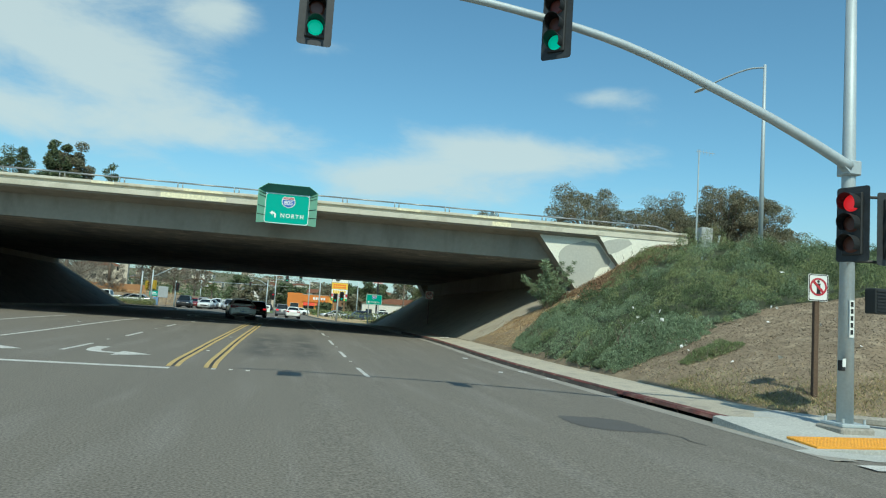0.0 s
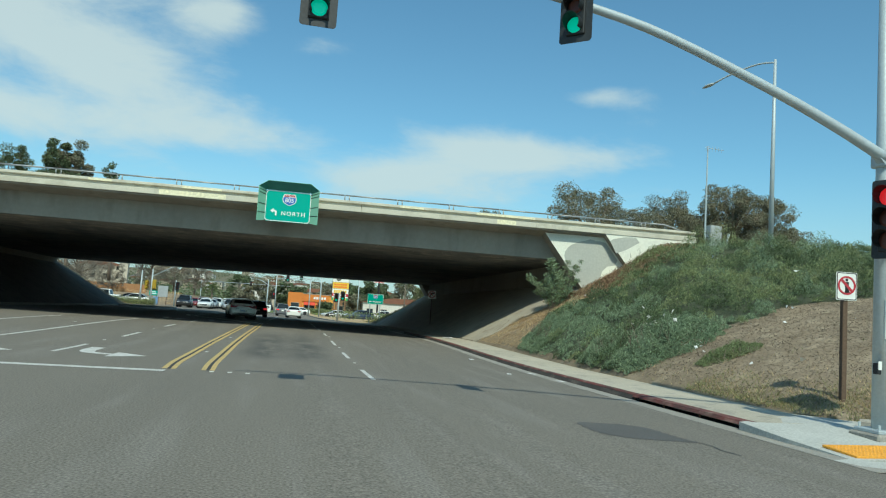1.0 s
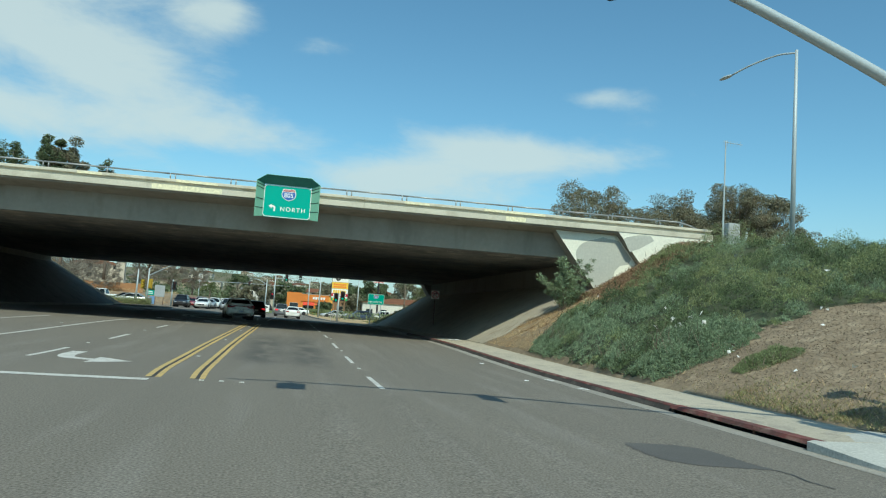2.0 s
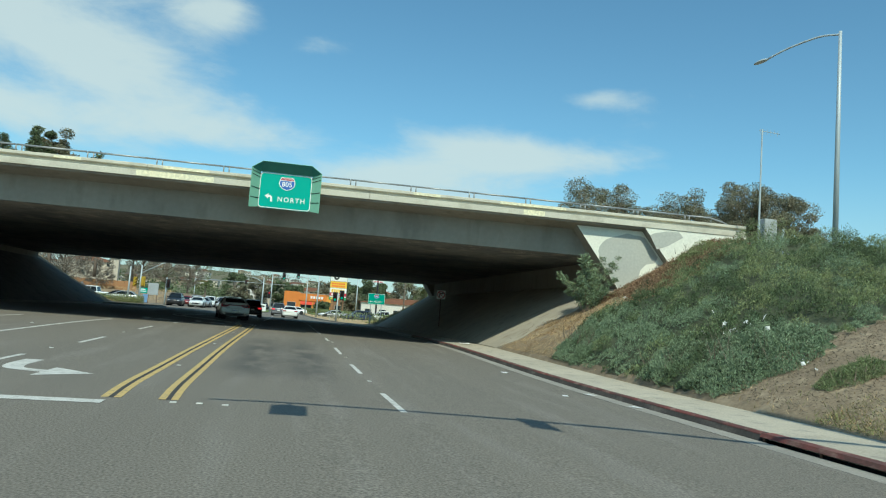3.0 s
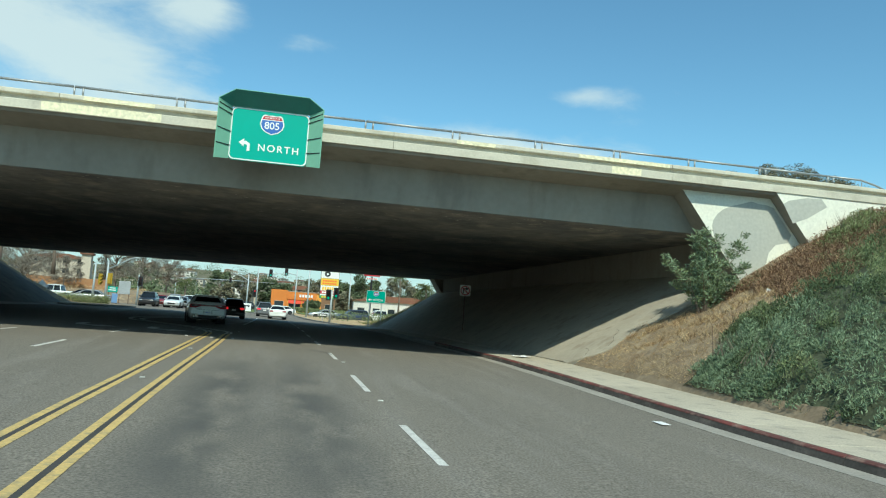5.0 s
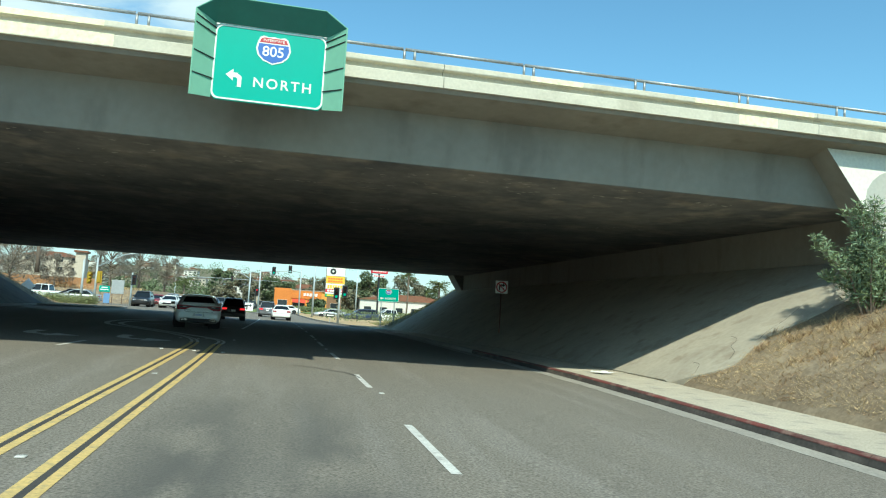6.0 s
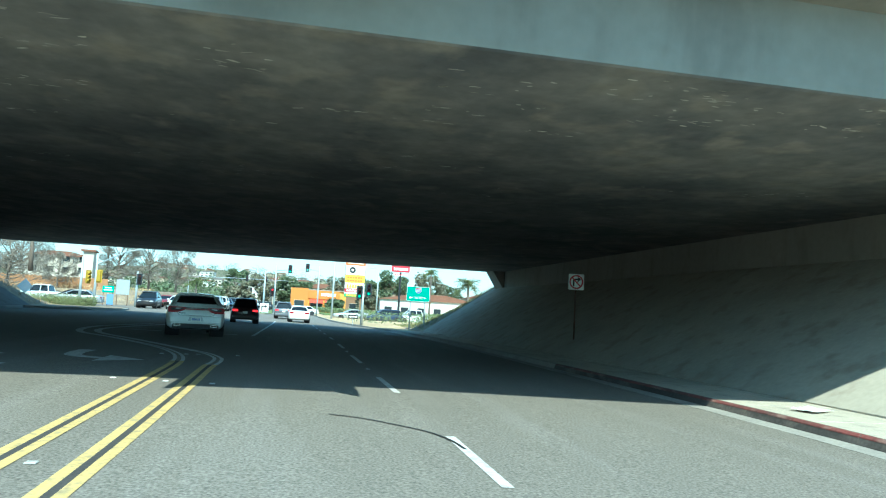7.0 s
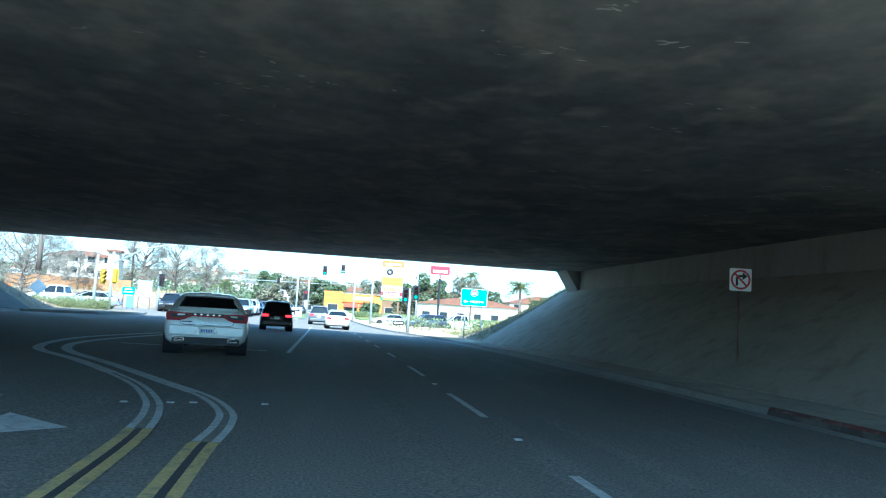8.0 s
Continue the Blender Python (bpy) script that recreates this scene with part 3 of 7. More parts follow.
# worn wheel lanes and repairs
west_edge = smooth_line([(4.74, 12.30), (4.42, 12.58), (4.37, 13.10), (4.42, 13.60), (4.55, 13.74)], 5)
east_edge = smooth_line([(5.74, 12.25), (5.64, 12.62), (5.61, 12.98), (5.55, 13.52), (5.22, 13.76)], 5)
part("asphalt_patch", strip([(x + 0.03 * math.sin(37 * y), y) for x, y in west_edge], [(x + 0.025 * math.sin(31 * y + 1), y) for x, y in east_edge], 0.004), "patch", road)
line_along(smooth_line([(5.76, 11.35), (5.70, 11.7), (5.76, 12.0), (5.71, 12.25)]), 0.012, "tar", "crack_seal", 0.006)
line_along(smooth_line([(0.4, 40.45), (0.8, 40.25), (1.1, 39.95), (1.45, 39.55), (1.62, 39.1), (1.68, 38.6)]), 0.02, "tar", "crack_seal", 0.007)
# centre: two sets of double yellow lines on black, then white guide lines that swing left
YELLOW_LEFT = [(-2.36, 18.45), (-2.47, 21), (-2.49, 27), (-2.39, 32), (-2.26, 38), (-2.24, 42), (-2.28, 46.0), (-2.34, 47.2)]
YELLOW_RIGHT = [(-1.60, 18.45), (-1.70, 21), (-1.75, 27), (-1.70, 32), (-1.59, 38), (-1.58, 42), (-1.63, 46.0), (-1.62, 46.6)]
for base in (YELLOW_LEFT, YELLOW_RIGHT):
    pts = smooth_line(base, 5)
    line_along(pts, 0.035, "black_line", "black_line", 0.005)
    line_along([(x - 0.085, y) for x, y in pts], 0.05, "yellow", "yellow_line")
    line_along([(x + 0.085, y) for x, y in pts], 0.05, "yellow", "yellow_line")
inner = smooth_line([(-1.62, 46.6), (-1.60, 47.6), (-1.70, 48.6), (-2.12, 49.9), (-2.88, 51.3), (-4.5, 54.2), (-5.95, 56.6), (-6.6, 58.6), (-6.75, 60.6), (-6.65, 62.6), (-6.2, 66.6), (-5.6, 70.5)])
outer = smooth_line([(-2.34, 47.2), (-2.45, 48.2), (-2.74, 49.5), (-3.5, 51.5), (-5.2, 54.6), (-6.65, 56.8), (-7.25, 59.2), (-7.4, 62.2), (-7.1, 65.0), (-6.5, 68.5)])
for pl in (inner, outer):
    # twin stripes over a worn tan band where they leave the yellow lines, then one plain stripe
    line_along(pl[:22], 0.125, "worn_band", "worn_line_band", 0.004)
    for off in (-0.09, 0.09):
        side = []
        for i, p in enumerate(pl[:22]):
            d = (Vector(pl[i + 1]) - Vector(p)).normalized()
            k = off * (1 - 0.35 * i / 21)
            side.append((p[0] + d.y * k, p[1] - d.x * k))
        line_along(side, 0.04, "white_line", "white_guide_line", 0.007)
    line_along(pl[20:], 0.115, "white_line", "white_guide_line")
# lane dashes
for y0, y1 in ((18.6, 21.1), (25.0, 27.4), (30.8, 33.4), (37.1, 39.3), (43.2, 45.8), (49.3, 52.1), (55.4, 58.1), (61.7, 64.3), (68.0, 70.5), (74.3, 76.8), (80.6, 83.1), (87.8, 90.2)):
    off = -0.008 * max(0.0, y0 - 22)
    off = max(off, -0.2)
    mark(1.75 + off, 1.86 + off, y0, y1, "white_line", "lane_dash", skew=-0.006)
for y0, y1 in ((21.6, 24.6), (28.5, 31.0), (35.6, 38.0), (42.8, 45.2)):
    off = 0.024 * max(0.0, y0 - 24)
    mark(-5.48 + off, -5.36 + off, y0, y1, "white_line", "lane_dash", skew=0.024 if y0 > 24 else 0.0)
mark(-8.6, -8.46, 18.3, 42.0, "white_line", "lane_line", skew=0.045)
mark(-11.6, -11.48, 26, 40.0, "white_line", "lane_line", skew=0.085)
mark(-1.56, -1.44, 60.2, 97.0, "white_line", "lane_line", skew=0.002)
mark(-12.0, -2.36, 17.82, 18.16, "white_line", "stop_line")
mark(7.35, 11.5, 10.05, 10.42, "white_line", "crosswalk_bar")
mark(-5.95, -4.85, 60.5, 60.75, "white_line", "stop_line")
mark(-3.4, -2.1, 60.6, 60.85, "white_line", "stop_line")


def turn_arrow(cx, cy):
    stem = smooth_line([(cx - 0.72, cy + 2.1), (cx - 0.70, cy + 1.0), (cx - 0.5, cy + 0.3), (cx + 0.1, cy)])
    line_along(stem, 0.17, "white_line", "turn_arrow_stem")
    part("turn_arrow_head", strip([(cx + 0.05, cy + 0.75), (cx + 0.85, cy)], [(cx + 0.05, cy - 0.75), (cx + 0.86, cy - 0.01)], 0.006), "white_line", road)


for c in ((-4.15, 21.45), (-7.05, 21.3), (-3.82, 47.1), (-6.4, 47.2)):
    turn_arrow(*c)
# raised pavement markers
for x, y in ((-2.2, 24), (-2.1, 31), (-2.0, 37.5), (1.8, 23.3), (1.8, 29.7), (1.8, 36.4), (1.6, 47.6), (1.58, 53.7), (-5.42, 26.5), (-5.2, 33.4), (-8.48, 35), (-2.95, 49.05), (-2.43, 49.17), (-2.17, 49.27), (-1.3, 49.4), (-2.75, 43.5), (-1.95, 43.3), (-1.25, 43.2), (-1.5, 18.2), (-1.15, 18.2), (-0.8, 18.15)):
    part("lane_marker", boxm(x - 0.045, x + 0.045, y - 0.04, y + 0.04, road_z(x, y), road_z(x, y) + 0.016, 0.006), "white_line", road)

# gutter, kerb and pavement on the right
pavement = thing("pavement", "light grey concrete pavement with a red-painted kerb", "pavement", kind="structure")
part("gutter", strip([(7.16, y) for y in span(10.7, 88, 3)], [(7.62, y) for y in span(10.7, 88, 3)], 0.004), "gutter", pavement, "pale concrete gutter")
gz = road_z(8.0)


def kerb_piece(y0, y1, mat, name="kerb"):
    def follow(bm):
        for v in bm.verts:
            v.co.z += kerb_rise(v.co.y)
        return bm
    k = gz
    prof = [(7.60, k - 0.3), (7.60, k + 0.02), (7.64, k + 0.125), (7.675, k + 0.15), (7.78, k + 0.152), (7.78, k - 0.3)]
    ob = part(name, follow(prismm([(x, z) for x, z in prof], "y", y0 + 0.004, y1 - 0.004)), mat, pavement)
    if mat == "kerb_dirt":
        part("red_paint", follow(prismm([(7.632, k + 0.112), (7.637, k + 0.128), (7.672, k + 0.153), (7.73, k + 0.156), (7.73, k + 0.146), (7.66, k + 0.13)], "y", y0 + 0.01, y1 - 0.01)), "red_kerb", ob, "worn red paint along the top of the kerb")
    return ob


ys = span(18.2, 52.2, 2.0)
for a, b in zip(ys, ys[1:]):
    kerb_piece(a, b, "kerb_dirt")
ys = span(52.2, 88.0, 3.0)
for a, b in zip(ys, ys[1:]):
    kerb_piece(a, b, "gutter")
slab_mesh = boxm(0, 1.90, 0, 1.79, -0.12, 0, 0.008)
slab_data = to_mesh("slab", slab_mesh)
slab_data.materials.append(M["sidewalk"])
y = 14.35
while y < 87.5:
    s = new("slab", slab_data)
    s.parent = pavement
    s.location = (7.785, y, WALK_Z + kerb_rise(y) + 0.004 * math.sin(y * 3.1))
    s.rotation_euler.x = math.atan((kerb_rise(y + 1.8) - kerb_rise(y)) / 1.8)
    y += 1.8
# storm drain in the kerb: red lintel, dark throat, end posts
drain = thing("storm_drain", "kerb storm drain with a dark slot under a red-painted lintel", "drain")
part("lintel", prismm([(7.58, gz + 0.085), (7.62, gz + 0.15), (7.82, gz + 0.156), (7.82, gz + 0.085)], "y", 14.0, 18.15), "red_kerb", drain)
part("cover_slab", boxm(7.825, 8.75, 14.0, 18.15, gz + 0.06, gz + 0.157, 0.006), "sidewalk", drain)
part("throat", boxm(7.95, 8.0, 14.02, 18.15, gz - 0.25, gz + 0.085), "trim", drain)
part("throat_floor", boxm(7.58, 7.95, 14.05, 18.12, gz - 0.25, gz - 0.12), "trim", drain)
for yy in (14.0, 15.4, 16.75, 18.05):
    part("bar", tubem([(7.63, yy + 0.05, gz - 0.14), (7.63, yy + 0.05, gz + 0.10)], 0.022, 8), "rust", drain)

# corner ramp with tactile mat
ramp_slab = thing("kerb_ramp", "pale new concrete kerb ramp at the street corner", "ramp", kind="structure")
bm = bmesh.new()
cor = [(7.48, 13.98, 0.152), (9.7, 15.3, 0.16), (10.6, 14.2, 0.17), (14.0, 13.2, 0.17), (14.0, 11.6, 0.04), (9.2, 11.75, 0.012), (7.56, 11.5, 0.012), (7.46, 12.7, 0.08)]
top = [bm.verts.new((x, y, gz + z)) for x, y, z in cor]
bot = [bm.verts.new((x, y, gz - 0.3)) for x, y, z in cor]
bmesh.ops.triangulate(bm, faces=[bm.faces.new(top)])
for i in range(len(top)):
    bm.faces.new((top[i], bot[i], bot[(i + 1) % len(top)], top[(i + 1) % len(top)]))
bmesh.ops.recalc_face_normals(bm, faces=bm.faces[:])
part("landing", bm, "ramp", ramp_slab)
part("apron", strip([(7.16, 11.4), (7.3, 11.05), (8.0, 10.75), (14, 10.95)], [(7.62, 11.6), (7.75, 11.52), (8.3, 11.3), (14, 11.55)], 0.005), "ramp", ramp_slab)
part("back_kerb", tubem([(9.75, 13.9, gz + 0.22), (10.4, 13.35, gz + 0.24), (11.4, 12.8, gz + 0.24), (14, 12.5, gz + 0.22)], 0.08, 6), "gutter", ramp_slab)
mat_ob = thing("tactile_mat", "yellow tactile paving mat on the kerb ramp", "paving", at=(7.72, 11.62, gz + 0.035), turn=5)
part("mat", boxm(0, 2.4, 0, 0.62, -0.02, 0.012, 0.004), "tactile", mat_ob)
bm = bmesh.new()
for i in range(36):
    for j in range(9):
        c = (0.05 + i * 0.065, 0.05 + j * 0.065)
        r = bmesh.ops.create_cone(bm, cap_ends=True, segments=7, radius1=0.018, radius2=0.011, depth=0.007)
        bmesh.ops.translate(bm, verts=r["verts"], vec=(c[0], c[1], 0.0155))
part("dome_texture", bm, "tactile", mat_ob, kind="stuff")
mat_ob.rotation_euler.x = radians(4.5)

# left kerb, pavement
left_walk = thing("pavement", "narrow concrete pavement along the far kerb", "pavement", kind="structure")
ys = span(14, 84, 3.5)
for a, b in zip(ys, ys[1:]):
    part("kerb", prismm([(-17.5, -0.3), (-17.5, road_z(-17.3, b) + 0.15), (-17.3, road_z(-17.3, b) + 0.15), (-17.26, road_z(-17.3, b) + 0.02), (-17.26, -0.3)], "y", a + 0.004, b - 0.004), "gutter", left_walk)

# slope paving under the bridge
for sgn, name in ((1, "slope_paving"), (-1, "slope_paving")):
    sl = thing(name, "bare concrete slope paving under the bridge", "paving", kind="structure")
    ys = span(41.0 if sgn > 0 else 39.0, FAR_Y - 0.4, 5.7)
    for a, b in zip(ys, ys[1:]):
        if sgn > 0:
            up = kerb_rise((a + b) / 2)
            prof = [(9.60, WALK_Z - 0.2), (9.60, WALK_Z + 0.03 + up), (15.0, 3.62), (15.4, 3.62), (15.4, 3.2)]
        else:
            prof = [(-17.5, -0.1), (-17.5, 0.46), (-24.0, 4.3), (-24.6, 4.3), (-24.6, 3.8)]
        # right panels plain paving, left panels the copy with shade in its colour
        part("panel", prismm(prof, "y", a + 0.001, b - 0.001), "paving" if sgn > 0 else "shaded_paving", sl)
sl = thing("slope_paving", "sunlit worn concrete apron beside the bridge", "paving", kind="structure")
bm = bmesh.new()
APRON_EDGE = [(9.60, 40.7), (9.72, 40.4), (10.1, 39.65), (10.5, 39.25), (11.0, 39.5), (11.5, 39.65), (12.3, 39.5), (13.2, 39.25), (14.9, 38.95)]


def apron_edge(x):
    for (xa, ya), (xb, yb) in zip(APRON_EDGE, APRON_EDGE[1:]):
        if x <= xb:
            return ya + (yb - ya) * (x - xa) / (xb - xa) + 0.12 * noise.noise((x * 3.0, 0, 5))
    return APRON_EDGE[-1][1]


def apron_plane(x):
    foot = WALK_Z + 0.036 + kerb_rise(43.8)
    return foot + (x - 9.6) / 5.4 * (3.626 - foot)


rows_v = []
for x in span(9.60, 14.9, 0.22):
    y0 = apron_edge(x)
    col = []
    for k in range(9):
        y = y0 + (41.03 - y0) * k / 8
        w = ease((y - 39.7) / 1.3)
        col.append(bm.verts.new((x, y, (land_z(x, min(y, 40.09)) + 0.035) * (1 - w) + apron_plane(x) * w)))
    rows_v.append(col)
for a, b in zip(rows_v, rows_v[1:]):
    for k in range(8):
        bm.faces.new((a[k], b[k], b[k + 1], a[k + 1]))
rim = [c[0] for c in rows_v] + rows_v[-1][1:] + [c[-1] for c in rows_v[-2::-1]] + rows_v[0][-2:0:-1]
low_rim = [bm.verts.new((v.co.x, v.co.y, v.co.z - 0.2)) for v in rim]
for i in range(len(rim)):
    j = (i + 1) % len(rim)
    bm.faces.new((rim[j], rim[i], low_rim[i], low_rim[j]))
part("panel", bm, "paving", sl)
# cracks across the apron
for pts in ([(10.6, 39.7), (10.9, 39.95), (11.1, 40.4), (11.4, 40.6), (11.5, 41.0)], [(11.5, 39.85), (11.9, 40.05), (12.5, 40.1), (13.1, 40.3)], [(10.0, 40.2), (10.3, 40.5), (10.35, 40.9)]):
    line = []
    for x, y in smooth_line(pts, 4):
        w = ease((y - 39.7) / 1.3)
        line.append((x, y, (land_z(x, min(y, 40.09)) + 0.035) * (1 - w) + apron_plane(x) * w))
    part("crack", tubem([(x, y, z - 0.002) for x, y, z in line], 0.006, 5), "kerb_dirt", sl)

# ---------------------------------------------------------------- the bridge
bridge = thing("overpass_bridge", "wide grey concrete freeway overpass with pale parapet and pipe rail", "bridge", kind="structure")
F = FACE_Y
part("box_girder", prismm([(F + 1.20, 5.98), (F + 1.29, SOFFIT_Z), (F + 1.34, SOFFIT_Z - 0.02), (FAR_Y - 1.2, SOFFIT_Z - 0.02), (FAR_Y - 1.0, 5.9), (FAR_Y - 1.0, 6.06), (F + 1.20, 6.06)], "x", -27, 15.4), "girder", bridge, "grey concrete girder, underside coloured dark for soot and shade").data.materials.append(M["soffit"])
# downward faces take the soot-and-shade colour
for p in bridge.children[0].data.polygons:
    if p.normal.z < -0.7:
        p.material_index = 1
part("deck_slab", prismm([(F + 0.08, 6.20), (F + 0.12, 6.12), (F + 1.22, 5.94), (F + 1.22, 6.1), (FAR_Y - 1.0, 6.1), (FAR_Y - 1.0, 5.94), (FAR_Y - 0.1, 6.1), (FAR_Y - 0.1, 6.24), (F + 0.08, 6.24)], "x", -60, 20.6), "girder", bridge)
for nm, y0, sg in (("parapet", F, 1), ("parapet", FAR_Y, -1)):
    prof = [(0.0, 6.205), (0.0, 6.43), (0.03, 6.45), (0.17, 6.465), (0.17, 6.585), (0.05, 6.60), (0.04, 6.62), (0.045, 6.71), (0.08, 6.733), (0.30, 6.735), (0.33, 6.70), (0.40, 6.245), (0.30, 6.205)]
    xs = span(-60, 21.0, 9.0)
    for a, b in zip(xs, xs[1:]):
        part(nm, prismm([(y0 + sg * y, z) for y, z in prof], "x", a + 0.006, b - 0.006), "parapet", bridge)
# painted-over stretches of the parapet
for x0, x1, z0, z1, dy in ((-6.4, -3.4, 6.22, 6.45, 0.004), (-5.4, -3.6, 6.60, 6.70, -0.036), (4.9, 6.1, 6.60, 6.70, -0.036), (9.6, 11.9, 6.60, 6.705, -0.036), (9.9, 10.9, 6.23, 6.45, 0.004), (8.8, 9.6, 6.60, 6.705, -0.036), (-9.5, -8.5, 6.6, 6.7, -0.036)):
    part("paint_patch", boxm(x0, x1, F - dy - 0.004 if dy < 0 else F - 0.004, (F - dy + 0.02) if dy < 0 else F + 0.02, z0, z1), "patch_paint", bridge)
# pipe rail with paired posts
post_bm = tubem([(0, 0, 6.72), (0, 0, 6.975)], 0.028, 6)
post_data = to_mesh("rail_post", post_bm, True)
post_data.materials.append(M["rail"])
posts = [-47.5 + 2.62 * i for i in range(26)]
for x in posts:
    for dx in (-0.11, 0.11):
        p = new("rail_post", post_data)
        p.parent = bridge
        p.location = (x + dx, F + 0.2, 0)
for a, b in zip(posts, posts[1:]):
    part("rail", tubem([(a - 0.10, F + 0.2, 6.985), (b - 0.14, F + 0.2, 6.985)], 0.036, 8), "rail", bridge, smooth=True)
xe = posts[-1]
part("rail", tubem([(xe - 0.1, F + 0.2, 6.985), (xe + 1.2, F + 0.2, 6.985), (xe + 1.8, F + 0.2, 6.86), (xe + 2.15, F + 0.2, 6.74)], 0.036, 8), "rail", bridge, smooth=True)
part("rail_post", tubem([(xe + 1.25, F + 0.2, 6.72), (xe + 1.25, F + 0.2, 6.91)], 0.019, 6), "rail", bridge)
# pale scabbed flecks where the soffit has spalled, in loose bands across the deck
rf = np.random.default_rng(17)
vs_, fs_ = [], []
for k in range(95):
    bx, by = float(rf.uniform(-14, 13)), F + 1.7 + 20 * float(rf.uniform(0, 1)) ** 1.5
    for _ in range(int(rf.integers(2, 9))):
        fx, fy = bx + float(rf.normal(0, 0.45)), by + float(rf.normal(0, 0.12))
        lx, wy = float(rf.uniform(0.03, 0.13)), float(rf.uniform(0.012, 0.04))
        skew = float(rf.normal(0, 0.25))
        i0 = len(vs_)
        for j in range(8):
            a, r = 2 * math.pi * j / 8, float(rf.uniform(0.55, 1.1))
            vs_.append((fx + lx * r * math.cos(a), fy + wy * r * math.sin(a) + skew * lx * r * math.cos(a), SOFFIT_Z - 0.024))
        fs_.append(tuple(range(i0 + 7, i0 - 1, -1)))
me = bpy.data.meshes.new("spall_marks")
me.from_pydata(vs_, [], fs_)
me.materials.append(M["spall"])
part("spall_marks", me, None, bridge, kind="stuff")
# abutment faces
part("abutment", boxm(15.0, 16.2, F + 1.6, FAR_Y - 0.9, 2.6, SOFFIT_Z - 0.02), "girder", bridge)
part("abutment", boxm(-25.6, -24.0, F + 1.6, FAR_Y - 0.9, 2.6, SOFFIT_Z - 0.02), "girder", bridge)
part("abutment_corner", prismm([(15.0, SOFFIT_Z - 0.025), (14.1, SOFFIT_Z - 0.025), (15.0, 3.4)], "y", FAR_Y - 3.2, FAR_Y - 1.2), "girder", bridge)
# wing wall: a recessed painted panel, and the outer wall standing half a metre proud of it
def wall_block(name, outline, y0, y1, label):
    # only the front is cream; darker girder colour paints the shade on the sides
    ob = part(name, prismm(outline, "y", y0, y1), "girder", bridge, label)
    ob.data.materials.append(M["wing"])
    for p in ob.data.polygons:
        if p.normal.y < -0.9:
            p.material_index = 1


wall_block("wing_wall", [(12.48, 6.3), (15.55, 2.4), (20.9, 2.4), (20.9, 6.3)], F + 0.5, F + 1.28, "cream-painted concrete wing wall panel")
wall_block("outer_wing_wall", [(15.74, 6.3), (18.95, 2.4), (21.0, 2.4), (21.0, 6.3)], F + 0.04, F + 0.495, "cream-painted outer wing wall")
part("cover_paint_patch", prismm([(13.74, 5.0), (13.78, 5.22), (13.92, 5.43), (14.12, 5.6), (14.42, 5.74), (14.77, 5.84), (15.17, 5.97), (15.44, 5.91), (15.74, 5.9), (16.02, 5.84), (16.72, 4.98), (16.6, 4.7), (16.14, 4.6), (15.88, 4.31), (15.7, 3.6), (15.2, 3.0), (14.95, 3.2), (14.17, 4.2), (13.86, 4.6)], "y", F + 0.494, F + 0.51), "cover_paint", bridge, "grey paint over the cream wall")
part("cover_paint_patch", prismm([(16.05, 5.92), (16.24, 6.04), (16.92, 6.2), (17.5, 6.22), (17.72, 5.97), (16.98, 5.52), (16.42, 5.3)], "y", F + 0.034, F + 0.05), "cover_paint", bridge, "grey paint over the cream wall")
part("far_wing_wall", prismm([(14.1, 6.2), (16.5, 2.4), (21.0, 2.4), (21.0, 6.2)], "y", FAR_Y - 1.3, FAR_Y - 0.14), "wing", bridge)
part("far_wing_wall", prismm([(-25.0, 6.2), (-27.0, 2.4), (-32.0, 2.4), (-32.0, 6.2)], "y", FAR_Y - 1.3, FAR_Y - 0.14), "wing", bridge)

# the deck edge climbs slightly towards the freeway's right-hand side
for ob in bridge.children:
    if ob.name.split(".")[0] in ("parapet", "paint_patch", "rail", "rail_post", "deck_slab"):
        ob.matrix_basis = Matrix.Rotation(-0.0045, 4, 'Y') @ ob.matrix_basis

# ---------------------------------------------------------------- green sign on the bridge
SX0, SX1, SZ0, SZ1, SY = -1.60, 0.53, 5.37, 6.85, 38.27
gsign = thing("guide_sign", "green freeway guide sign in a green metal hood on the bridge", "sign")
part("panel", prismm([(SX0 + 0.09, SZ0), (SX1 - 0.09, SZ0), (SX1, SZ0 + 0.09), (SX1, SZ1 - 0.09), (SX1 - 0.09, SZ1), (SX0 + 0.09, SZ1), (SX0, SZ1 - 0.09), (SX0, SZ0 + 0.09)], "y", SY, SY + 0.05), "sign_green", gsign)


def round_rect(x0, x1, z0, z1, r, n=6):
    pts = []
    for cx, cz, a in ((x1 - r, z0 + r, -90), (x1 - r, z1 - r, 0), (x0 + r, z1 - r, 90), (x0 + r, z0 + r, 180)):
        pts += [(cx + r * math.cos(radians(a + 90 * k / n)), cz + r * math.sin(radians(a + 90 * k / n))) for k in range(n + 1)]
    return pts


